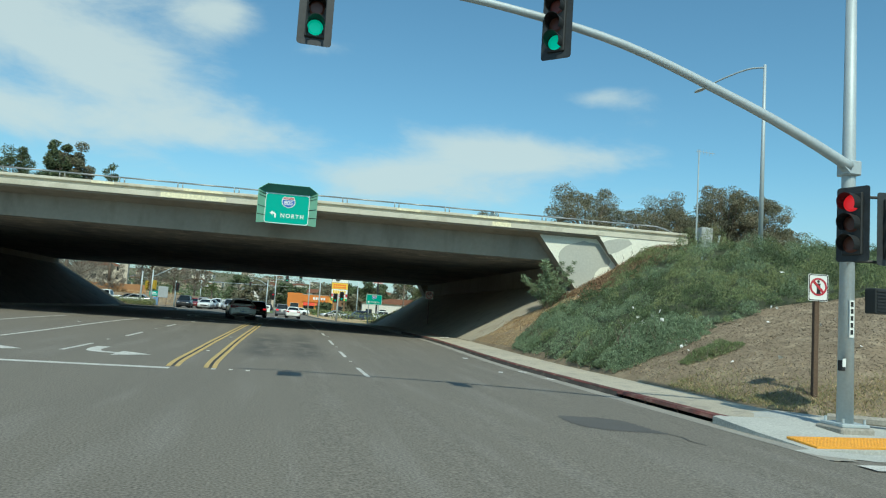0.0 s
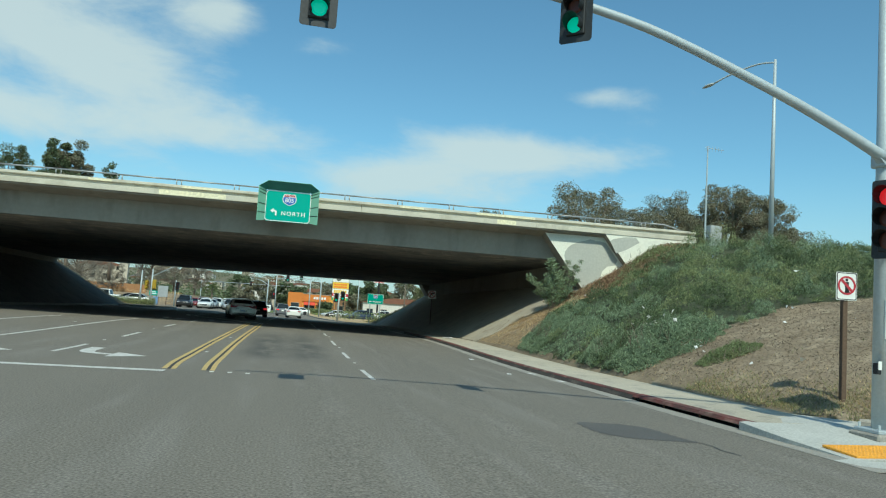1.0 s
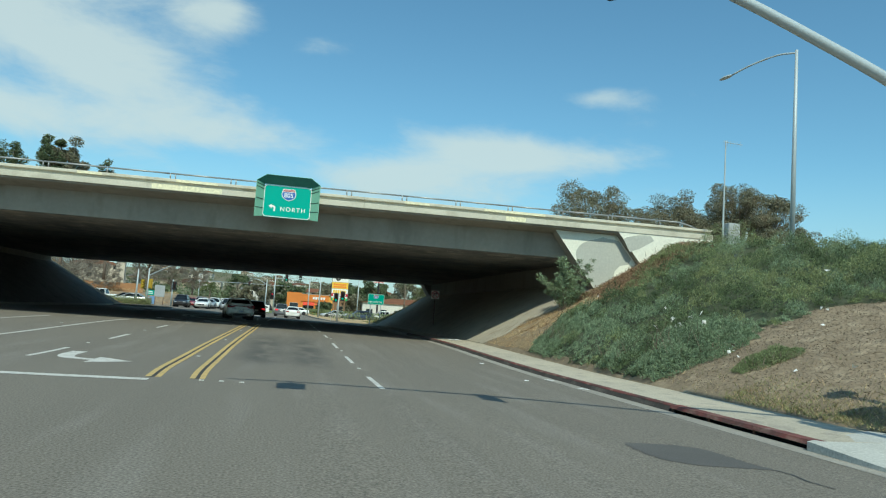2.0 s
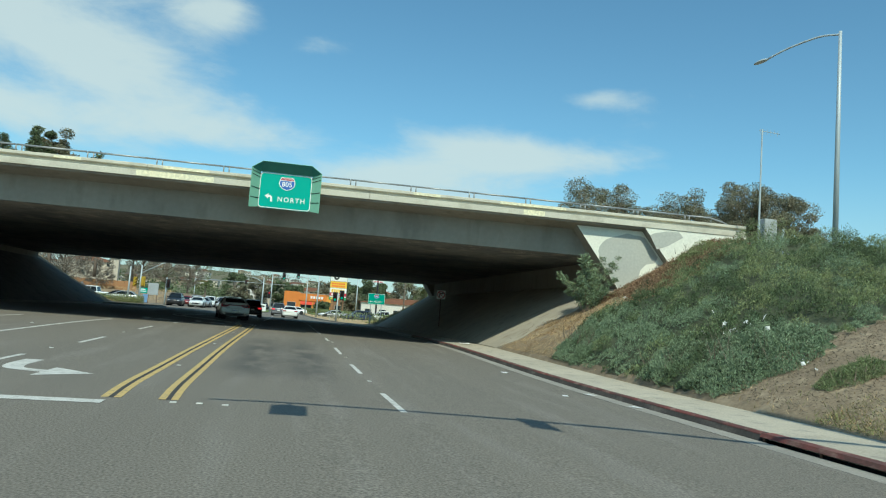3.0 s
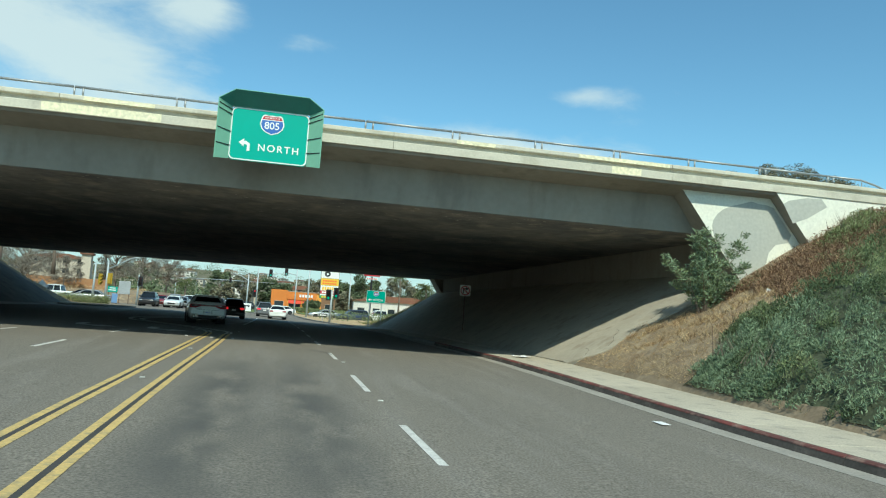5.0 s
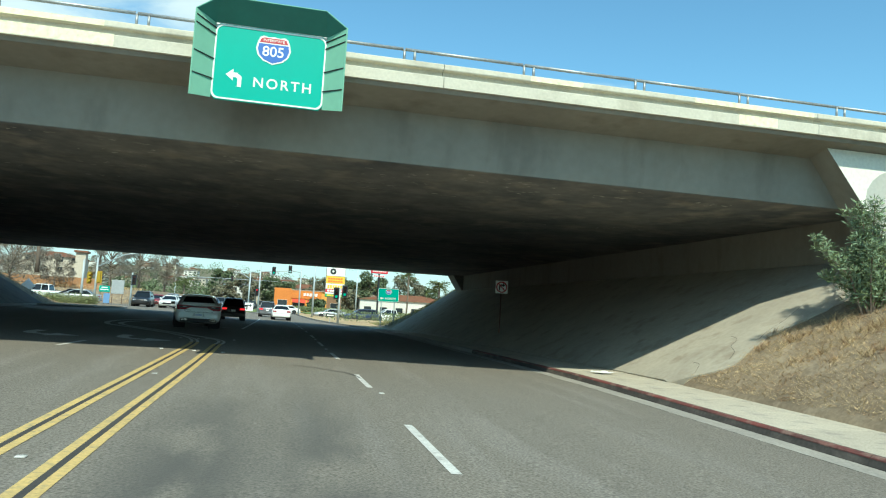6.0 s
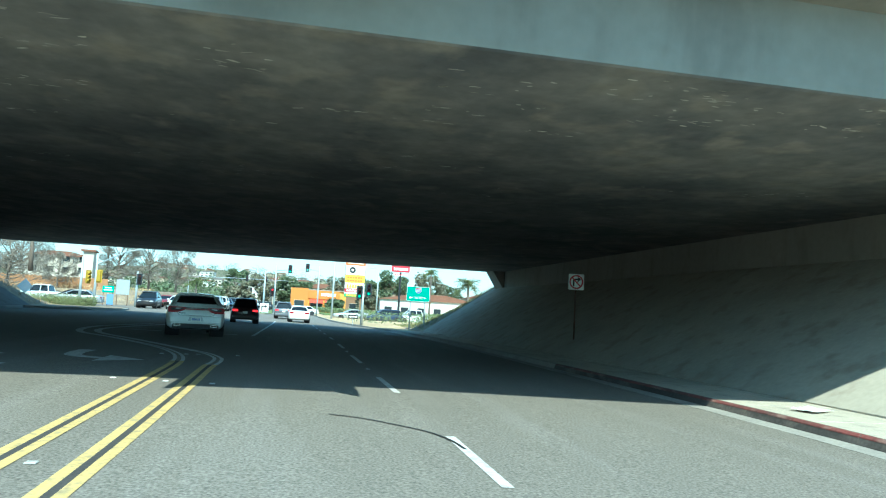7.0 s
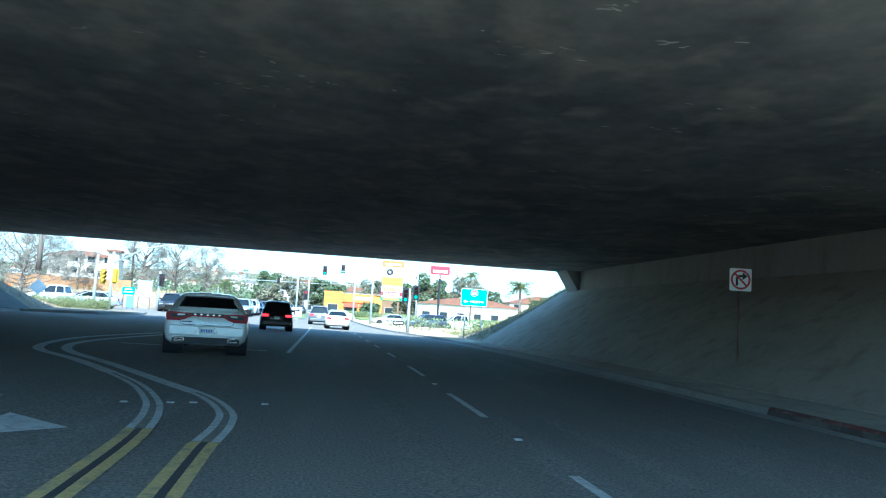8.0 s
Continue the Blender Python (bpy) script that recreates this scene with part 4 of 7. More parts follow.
def band(outline, width, y0, y1):
    """A border of even width inside an outline."""
    c = Vector((sum(p[0] for p in outline) / len(outline), sum(p[1] for p in outline) / len(outline)))
    bm = bmesh.new()
    hx = max(p[0] for p in outline) - c.x
    hz = max(p[1] for p in outline) - c.y
    vs = []
    for x, z in outline:
        ix, iz = c.x + (x - c.x) * (1 - width / hx), c.y + (z - c.y) * (1 - width / hz)
        vs.append([bm.verts.new(p) for p in ((x, y0, z), (ix, y0, iz), (ix, y1, iz), (x, y1, z))])
    fs = []
    for k in range(len(vs)):
        a, b = vs[k], vs[(k + 1) % len(vs)]
        for i in range(4):
            fs.append(bm.faces.new((a[i], a[(i + 1) % 4], b[(i + 1) % 4], b[i])))
    bmesh.ops.recalc_face_normals(bm, faces=fs)
    return bm


part("border", band(round_rect(SX0 + 0.015, SX1 - 0.015, SZ0 + 0.015, SZ1 - 0.015, 0.13), 0.028, SY - 0.008, SY + 0.01), "sign_white", gsign)


def shield(cx, cz, w, h):
    """Outline of a route shield."""
    left = [(-0.30, 0.50), (-0.40, 0.44), (-0.47, 0.24), (-0.50, 0.02), (-0.44, -0.2), (-0.28, -0.38), (0, -0.5)]
    pts = [(cx + x * w, cz + z * h) for x, z in left]
    pts += [(cx - x * w, cz + z * h) for x, z in left[-2::-1]]
    pts += [(cx + 0.16 * w, cz + 0.46 * h), (cx, cz + 0.49 * h), (cx - 0.16 * w, cz + 0.46 * h)]
    return pts


def route_shield(parent, cx, cz, w, h, y, text):
    sh = part("shield", prismm(shield(cx, cz, w, h), "y", y - 0.010, y), "sign_white", parent, "white-edged blue and red route shield")
    part("shield_field", prismm([(cx + (px - cx) * 0.9, cz + (pz - cz) * 0.9) for px, pz in shield(cx, cz, w, h) if pz < cz + 0.3 * h] , "y", y - 0.014, y - 0.004), "sign_blue", sh)
    part("shield_top", prismm([(cx - 0.41 * w, cz + 0.26 * h), (cx + 0.41 * w, cz + 0.26 * h), (cx + 0.36 * w, cz + 0.40 * h), (cx + 0.27 * w, cz + 0.44 * h), (cx, cz + 0.43 * h), (cx - 0.27 * w, cz + 0.44 * h), (cx - 0.36 * w, cz + 0.40 * h)], "y", y - 0.014, y - 0.004), "sign_red", sh)
    if text:
        letters("INTERSTATE", h * 0.125, 0.001, cx, y - 0.016, cz + 0.345 * h, "sign_white", sh)
    letters("805", h * 0.50, 0.002, cx, y - 0.017, cz - 0.06 * h, "sign_white", sh, spacing=1.0)


route_shield(gsign, -0.49, 6.44, 0.66, 0.56, SY, True)
letters("NORTH", 0.275, 0.002, -0.27, SY - 0.004, 5.77, "sign_white", gsign, spacing=1.28)
ax, azz = -1.17, 5.80
part("turn_arrow", prismm([(ax - 0.17, azz + 0.07), (ax - 0.03, azz + 0.19), (ax - 0.03, azz + 0.12), (ax + 0.04, azz + 0.12), (ax + 0.13, azz + 0.05), (ax + 0.13, azz - 0.15), (ax + 0.055, azz - 0.15), (ax + 0.055, azz + 0.0), (ax + 0.03, azz + 0.03), (ax - 0.03, azz + 0.03), (ax - 0.03, azz - 0.04)], "y", SY - 0.008, SY + 0.002), "sign_white", gsign)
# hood: flared sheets round the panel
OX0, OX1, OZ0, OZ1, OY = -1.93, 0.88, 5.31, 7.24, 37.90
IN = [(SX0, SZ0 + 0.02), (SX0, SZ1), (SX0 + 0.02, SZ1 + 0.02), (SX1 - 0.02, SZ1 + 0.02), (SX1, SZ1), (SX1, SZ0 + 0.02)]
OU = [(OX0, OZ0), (OX0, 6.95), (OX0 + 0.42, OZ1), (OX1 - 0.42, OZ1), (OX1, 6.95), (OX1, OZ0)]


def sheet4(a, b, c, d, t=0.02):
    bm = bmesh.new()
    vs = [Vector(p) for p in (a, b, c, d)]
    n = (vs[1] - vs[0]).cross(vs[3] - vs[0]).normalized() * t
    lo = [bm.verts.new(v) for v in vs]
    hi = [bm.verts.new(v + n) for v in vs]
    bm.faces.new(lo), bm.faces.new(hi)
    for i in range(4):
        bm.faces.new((lo[i], lo[(i + 1) % 4], hi[(i + 1) % 4], hi[i]))
    bmesh.ops.recalc_face_normals(bm, faces=bm.faces[:])
    return bm


# side sheets keep the pale green, top sheets the copy with shade painted in
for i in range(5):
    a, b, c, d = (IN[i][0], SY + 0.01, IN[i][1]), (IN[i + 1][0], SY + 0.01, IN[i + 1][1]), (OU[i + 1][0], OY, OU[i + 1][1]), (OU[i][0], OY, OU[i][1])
    part("hood_sheet", sheet4(a, b, c, d), "hood_green" if i in (0, 4) else "hood_shade", gsign, "pale green folded metal hood sheet" if i in (0, 4) else "green folded metal hood top, darkened to carry its shade")
    part("hood_edge", tubem([d, c], 0.008, 6), "hood_green", gsign)
for sx, ox, inw in ((SX0, OX0, 0.026), (SX1, OX1, -0.026)):
    for f in (0.26, 0.52, 0.84, 0.93):
        zi, zo = SZ0 + f * (SZ1 - SZ0), OZ0 + f * (6.95 - OZ0)
        part("hood_seam", tubem([(sx + inw, SY - 0.012, zi), (ox + inw, OY - 0.004, zo)], 0.013, 6), "trim", gsign)
for x in (-1.2, 0.1):
    part("bracket", boxm(x - 0.05, x + 0.05, SY + 0.05, F + 1.4, 6.25, 6.35), "galv", gsign)
    part("bracket", boxm(x - 0.05, x + 0.05, SY + 0.05, F + 1.4, 5.85, 5.95), "galv", gsign)

# ---------------------------------------------------------------- planting on the embankment
rng = np.random.default_rng(7)


def hill_top(x, y):
    return land_z(x, y)


def green_depth(x, y):
    """About how far inside the groundcover's uneven edge a point lies."""
    w = 1.3 * noise.noise((x * 0.25, y * 0.25, 5)) + 0.5 * noise.noise((x * 0.9, y * 0.9, 8))
    t = max(0.0, min(1.0, (x - 11.0) / 2.0))
    lower = 22.5 + 3.3 * t * t * (3 - 2 * t) - 1.9 * max(0.0, min(1.0, (x - 12.7) / 1.3)) + max(0.0, min(1.0, (x - 14.8) / 1.5)) - 0.62 * max(0.0, x - 16.5)
    g = min(y - max(15.5, lower) - 0.6 * w, x - WALK_X + 0.02 - 0.2 * w, ((x - WALK_X) - (y - 33.6) * 2.6 - 1.6 * ease((x - 11.5) / 3.0) + 1.5 * w) / 2.8, 37.8 - y)
    if g > 0 and is_right(x, y, CREST):
        g = min(g, 1.2 + w - seg_dist(x, y, CREST))
    return g


def in_green(x, y):
    return green_depth(x, y) > 0


def scatter(n, x0, x1, y0, y1, test):
    out = []
    while n > 0:
        x, y = rng.uniform(x0, x1), rng.uniform(y0, y1)
        n -= 1
        if test(x, y):
            out.append((x, y))
    return out


def mound(x, y):
    """Height of the groundcover's canopy over the soil."""
    h = 0.36 + 0.45 * noise.noise((x * 0.5, y * 0.5, 11)) + 0.42 * noise.noise((x * 1.05, y * 1.05, 2)) + 0.2 * noise.noise((x * 2.6, y * 2.6, 6))
    for cx, cy, rad, up in ((10.7, 24.0, 1.6, 0.75), (10.4, 27.2, 1.5, 0.45), (10.3, 30.6, 1.5, 0.35), (13.6, 28.4, 1.8, 0.35), (17, 29, 2.0, 0.3), (20, 31.5, 2.2, 0.35), (15.4, 31.5, 2.4, 0.4)):
        d = math.hypot(x - cx, y - cy) / rad
        if d < 1:
            h += up * (1 - d * d)
    return max(0.06, h) * min(1.0, max(0.0, green_depth(x, y)) / 0.7 + 0.08) ** 0.6


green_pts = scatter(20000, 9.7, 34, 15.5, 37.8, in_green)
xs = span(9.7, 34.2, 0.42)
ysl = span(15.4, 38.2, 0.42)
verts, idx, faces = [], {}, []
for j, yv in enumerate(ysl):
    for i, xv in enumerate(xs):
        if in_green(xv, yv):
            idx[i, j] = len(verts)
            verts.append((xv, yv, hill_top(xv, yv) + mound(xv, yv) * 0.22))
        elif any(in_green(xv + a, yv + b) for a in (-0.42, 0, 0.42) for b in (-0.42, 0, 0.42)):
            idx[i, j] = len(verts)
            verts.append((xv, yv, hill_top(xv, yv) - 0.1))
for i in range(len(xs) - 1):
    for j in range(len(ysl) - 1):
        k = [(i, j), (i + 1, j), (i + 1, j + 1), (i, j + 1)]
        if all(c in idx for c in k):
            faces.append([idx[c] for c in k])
# low sheet beneath the leaves, coloured dark as the shade between clumps
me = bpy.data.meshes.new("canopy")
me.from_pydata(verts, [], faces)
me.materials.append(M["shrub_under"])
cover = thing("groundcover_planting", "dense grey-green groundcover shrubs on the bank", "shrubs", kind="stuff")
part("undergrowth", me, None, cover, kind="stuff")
clumps = []
near_cells = {}
for x, y in green_pts[:9000]:
    g = green_depth(x, y)
    r = min(0.26 + 0.72 * float(rng.uniform(0, 1)) ** 1.8, 0.24 + g * 0.6)
    cell = (int(x), int(y))
    around = [q for a in (-1, 0, 1) for b in (-1, 0, 1) for q in near_cells.get((cell[0] + a, cell[1] + b), ())]
    if any(math.hypot(x - q[0], y - q[1]) < 0.60 * (r + q[2]) for q in around):
        continue
    clumps.append((x, y, r))
    near_cells.setdefault(cell, []).append((x, y, r))
leaf_sets = {"shrub": [], "shrub_dark": [], "shrub_olive": [], "sage_leaf": []}
twig_sets = {"shrub": [], "shrub_dark": [], "shrub_olive": [], "sage_leaf": []}
for x, y, r in clumps:
    tone = 0.8 * noise.noise((x * 0.3, y * 0.3, 41)) + 0.36 * float(rng.normal())
    pale = 0.5 if x < 12.9 else 0.0
    kind = "sage_leaf" if tone + pale > 0.42 else "shrub_dark" if tone < -0.16 else "shrub_olive" if 0.12 < tone < 0.34 else "shrub"
    rise = r * float(rng.uniform(0.75, 1.45)) * min(1.0, 0.45 + green_depth(x, y) * 0.5)
    low = mound(x, y) * 0.25
    # each plant is a few rounded sprays that lean their own way
    sprays = [(0.0, 0.0, 0.72, 1.0)]
    for k in range(3 + int(5 * r)):
        a, q = float(rng.uniform(0, 2 * np.pi)), float(rng.uniform(0.35, 0.85))
        sprays.append((q * math.cos(a), q * math.sin(a), float(rng.uniform(0.25, 0.5)), float(rng.uniform(0.45, 1.0)) * (1 - 0.35 * q)))
    n_all = int(1300 * r * r) + 60
    weight = sum(c[2] ** 2 for c in sprays)
    for sx, sy, sr, sh in sprays:
        n = int(n_all * sr * sr / weight)
        th, q, u = rng.uniform(0, 2 * np.pi, n), np.sqrt(rng.uniform(0, 1, n)), rng.uniform(0.68, 1.08, n)
        for k in range(n):
            px_, py_ = x + r * (sx + sr * q[k] * math.cos(th[k])), y + r * (sy + sr * q[k] * math.sin(th[k]))
            p = (px_, py_, hill_top(px_, py_) + (low + rise * sh * (0.25 + 0.75 * math.sqrt(max(0.0, 1 - q[k] * q[k])))) * u[k])
            leaf_sets[kind].append(p)
            if k % 12 == 0:
                twig_sets[kind].append(p)
for kind, places in leaf_sets.items():
    part("leaves", cards(places[::2], rng, 0.10, 0.026, upright=0.7, mat=kind), None, cover, kind="stuff")
    part("leaves", cards(places[1::2], rng, 0.075, 0.024, upright=0.9, mat=kind), None, cover, kind="stuff")
    part("twigs", blades(twig_sets[kind], rng, 0.2, 0.012, 0.6, mat=kind), None, cover, kind="stuff")


def low_bush(cx, cy, r, h, n, mat="shrub", label="low grey-green shrub on bare soil", leaf=0.10):
    b = thing("shrub", label, "shrub", "low shrubs", at=(cx, cy, hill_top(cx, cy)))
    pts = []
    for _ in range(n):
        a, q = rng.uniform(0, 2 * np.pi), math.sqrt(rng.uniform(0, 1))
        lump = 1 + 0.25 * noise.noise((cx + 3 * math.cos(a), cy + 3 * math.sin(a), 1))
        x, y = q * r * lump * math.cos(a), 0.7 * q * r * lump * math.sin(a)
        pts.append((x, y, hill_top(cx + x, cy + y) - hill_top(cx, cy) + h * (1 - q * q) * float(rng.uniform(0.45, 1.0)) * (0.85 + 0.9 * noise.noise(((cx + x) * 2.2, (cy + y) * 2.2, 7))) + 0.02))
    part("leaves", cards(pts, rng, leaf, leaf * 0.27, upright=0.7, mat=mat), None, b)
    part("branch", blades([(float(rng.normal(0, r * 0.35)), float(rng.normal(0, r * 0.25)), 0.0) for _ in range(60)], rng, h, 0.02, 0.5, mat="bark"), None, b, kind="stuff")
    return b


low_bush(11.3, 20.6, 0.7, 0.3, 5200, "shrub", leaf=0.06)
low_bush(11.85, 20.5, 0.55, 0.22, 2800, "shrub", leaf=0.06)
low_bush(11.15, 23.6, 2.0, 0.95, 26000, "sage_leaf", "large pale grey-green shrub at the foot of the bank", 0.08)
low_bush(10.5, 25.9, 1.3, 0.6, 11000, "sage_leaf", "rounded green shrub at the foot of the bank", 0.08)
low_bush(10.75, 33.0, 1.0, 0.62, 15000, "sage_leaf", "rounded grey-green shrub beside the dry slope", 0.075)
low_bush(10.6, 31.4, 0.95, 0.6, 13000, "sage_leaf", "rounded grey-green shrub beside the dry slope", 0.075)
low_bush(11.9, 34.0, 0.9, 0.5, 9000, "shrub", "rounded grey-green shrub beside the dry slope", 0.075)
low_bush(17.7, 37.3, 1.1, 0.55, 4200, "shrub_olive", "pale green shrub at the top of the wing wall", 0.09)
low_bush(8.9, 14.75, 0.45, 0.10, 700, "weeds", "flat green weed at the pavement's edge", 0.06)

# dry brush strip along the bridge side, dry grass, weeds


def in_brush(x, y):
    edge = (x - WALK_X) - (y - 33.6) * 2.6 + 0.5 * (1.3 * noise.noise((x * 0.25, y * 0.25, 5)) + 0.5 * noise.noise((x * 0.9, y * 0.9, 8)))
    return edge < 2.4 + 1.6 * ease((x - 11.5) / 3.0) and x < 19.5 and y < (38.4 if x > 12.6 else 41.0) and x > WALK_X + 0.1 and y < apron_edge(x) + 0.1


brush_pts = scatter(85000, 9.7, 21, 30.5, 41.0, in_brush)
brush = thing("dry_brush", "rust-brown dead brush and straw beside the bridge", "dry grass", kind="stuff")
up_pts = [(x, y, hill_top(x, y)) for x, y in brush_pts if x > 13.7 + noise.noise((x, y, 4)) * 1.5]
lo_pts = [(x, y, hill_top(x, y)) for x, y in brush_pts if x <= 13.7 + noise.noise((x, y, 4)) * 1.5]
part("dead_stalks", blades(up_pts, rng, 0.20, 0.014, 0.9, mat="dry_brush"), None, brush, kind="stuff")
part("straw", blades([p for p in lo_pts if noise.noise((p[0] * 0.9, p[1] * 0.9, 21)) > -0.55 - 0.12 * (p[0] - 11.0)], rng, 0.06, 0.011, 2.2, mat="straw"), None, brush, kind="stuff")
tufts = [(x + float(rng.normal(0, 0.11)), y + float(rng.normal(0, 0.11))) for x, y, z in lo_pts[::90] if noise.noise((x * 0.8, y * 0.8, 14)) > 0.28 - 0.16 * (x - 10.0) for _ in range(46)]
part("straw_tufts", blades([(x, y, hill_top(x, y)) for x, y in tufts if x > WALK_X + 0.1], rng, 0.17, 0.012, 0.9, mat="straw"), None, brush, kind="stuff")
part("dead_tufts", blades([(x, y, hill_top(x, y)) for x, y in tufts[::3] if x > WALK_X + 0.1], rng, 0.15, 0.014, 1.0, mat="dry_brush"), None, brush, kind="stuff")
part("straw", blades(up_pts[1::5], rng, 0.2, 0.02, 0.9, mat="straw"), None, brush, kind="stuff")
part("regrowth", cards([(x, y, z + 0.14) for x, y, z in up_pts[::6] if noise.noise((x * 0.7, y * 0.7, 31)) > 0.1], rng, 0.1, 0.03, upright=0.5, mat="shrub"), None, brush, kind="stuff")
part("dead_leaves", cards([(x, y, z + float(rng.uniform(0.03, 0.22))) for x, y, z in up_pts[::2]], rng, 0.10, 0.03, upright=0.5, mat="dry_brush"), None, brush, kind="stuff")
verge_pts = scatter(26000, 9.65, 30, 13.4, 33, lambda x, y: is_right(x, y, FOOT) and not in_green(x, y) and rng.uniform() < math.exp(-seg_dist(x, y, FOOT) / 0.9) * (0.5 + 0.9 * max(0, noise.noise((x * 0.6, y * 0.6, 9)))))
verge = thing("dry_verge_grass", "short dry grass and weeds along the pavement", "dry grass", kind="stuff")
part("straw", blades([(x, y, hill_top(x, y)) for x, y in verge_pts[::2]], rng, 0.13, 0.014, 0.7, mat="straw"), None, verge, kind="stuff")
part("weeds", blades([(x, y, hill_top(x, y)) for x, y in verge_pts[1::2]], rng, 0.14, 0.016, 0.7, mat="weeds"), None, verge, kind="stuff")
front = [(10.3 + float(rng.uniform(0, 4.5)), 14.9 + float(rng.normal(0, 0.5)) - 0.12 * k / 9000) for k in range(9000)]
for mat_, part_pts in (("straw", front[::4]), ("weeds", front[1::2])):
    part("grass", blades([(x, y, hill_top(x, y)) for x, y in part_pts if is_right(x, y, FOOT)], rng, 0.07, 0.012, 0.9, mat=mat_), None, verge, kind="stuff")
edge_grass = scatter(20000, 9.62, 10.9, 14.9, 19.5, lambda x, y: is_right(x, y, FOOT) and rng.uniform() < math.exp(-seg_dist(x, y, FOOT) / 0.45) * (0.35 + max(0.0, 1.3 * noise.noise((x * 0.8, y * 0.8, 17)) + 0.4)))
part("grass", blades([(x, y, hill_top(x, y)) for x, y in edge_grass[::4]], rng, 0.06, 0.012, 1.0, mat="straw"), None, verge, kind="stuff")
part("weeds", blades([(x, y, hill_top(x, y)) for x, y in edge_grass[1::2]], rng, 0.08, 0.013, 0.9, mat="weeds"), None, verge, kind="stuff")
pole_tuft = [(9.6 + float(rng.normal(0, 0.6)), 14.3 + float(rng.normal(0, 0.35)), WALK_Z + 0.02) for _ in range(1500)]
part("weeds", blades([p for p in pole_tuft if is_right(p[0], p[1], FOOT)], rng, 0.20, 0.015, 0.5, mat="weeds"), None, verge, kind="stuff")
chips = scatter(130000, 9.8, 30, 13.8, 37, lambda x, y: is_right(x, y, FOOT) and not in_green(x, y) and not in_brush(x, y))
mulch = thing("mulch", "brown bark chips over the bare bank", "mulch", kind="stuff")
part("chips", cards([(x, y, hill_top(x, y) + 0.01) for x, y in chips], rng, 0.09, 0.016, upright=0.1, mat="mulch"), None, mulch, kind="stuff")
litter = thing("litter", "scraps of white litter among the shrubs", "litter", kind="stuff")
spots = [(12.05 + float(rng.normal(0, 0.25)), 25.2 + float(rng.normal(0, 1.1))) for _ in range(22)] + [(11.6 + float(rng.normal(0, 0.2)), 22.6 + float(rng.normal(0, 0.5))) for _ in range(7)] + [(16.05, 24.36), (16.15, 24.3), (14.07, 23.44), (17.14, 30.66), (17.2, 30.5)] + [(15.9, 21.2), (15.0, 20.6), (14.6, 22.5), (18.5, 27.0), (12.0, 18.2), (13.6, 17.5), (17.5, 18.0), (20, 19), (13.8, 36.3), (11.2, 19.2), (16.2, 16.4), (24, 22)]
part("scraps", cards([(x, y, hill_top(x, y) + (mound(x, y) + 0.2 if in_green(x, y) else 0.05)) for x, y in spots], rng, 0.16, 0.12, upright=0.3, mat="paper"), None, litter, kind="stuff")

sheet = thing("paper_sheet", "crumpled white sheet of paper on the pavement", "litter", at=(8.66, 42.45, WALK_Z + kerb_rise(42.45) + 0.02), turn=25)
bm = bmesh.new()
bmesh.ops.create_grid(bm, x_segments=8, y_segments=6, size=0.5)
for v in bm.verts:
    v.co = (v.co.x * 0.62, v.co.y * 0.42, 0.02 + 0.05 * abs(noise.noise((v.co.x * 4, v.co.y * 5, 1))))
bmesh.ops.solidify(bm, geom=bm.faces[:], thickness=0.004)
part("sheet", bm, "paper", sheet)
for x, y, s in ((7.25, 24.2, 0.16), (6.6, 29.2, 0.2), (6.3, 23.4, 0.14), (7.35, 22.0, 0.15), (-7.3, 22.2, 0.12)):
    sc = thing("paper_scrap", "small white paper scrap on the road", "litter", "scraps on the road", at=(x, y, road_z(x, y) + 0.012), turn=40 * x)
    bm = bmesh.new()
    bmesh.ops.create_grid(bm, x_segments=3, y_segments=3, size=0.5)
    for v in bm.verts:
        v.co = (v.co.x * s * 2, v.co.y * s * 0.9, 0.012 * abs(math.sin(9 * v.co.x + 5 * v.co.y)))
    bmesh.ops.solidify(bm, geom=bm.faces[:], thickness=0.003)
    part("scrap", bm, "paper", sc)

# ---------------------------------------------------------------- trees


def clump_points(centres, n, rr):
    out = []
    for _ in range(n):
        c = centres[int(rr.integers(len(centres)))]
        v = rr.normal(size=3)
        v /= np.linalg.norm(v)
        q = rr.uniform(0.25, 1.0) ** 0.5
        out.append((c[0] + v[0] * c[3] * q, c[1] + v[1] * c[3] * q, c[2] + v[2] * c[3] * 0.75 * q))
    return out


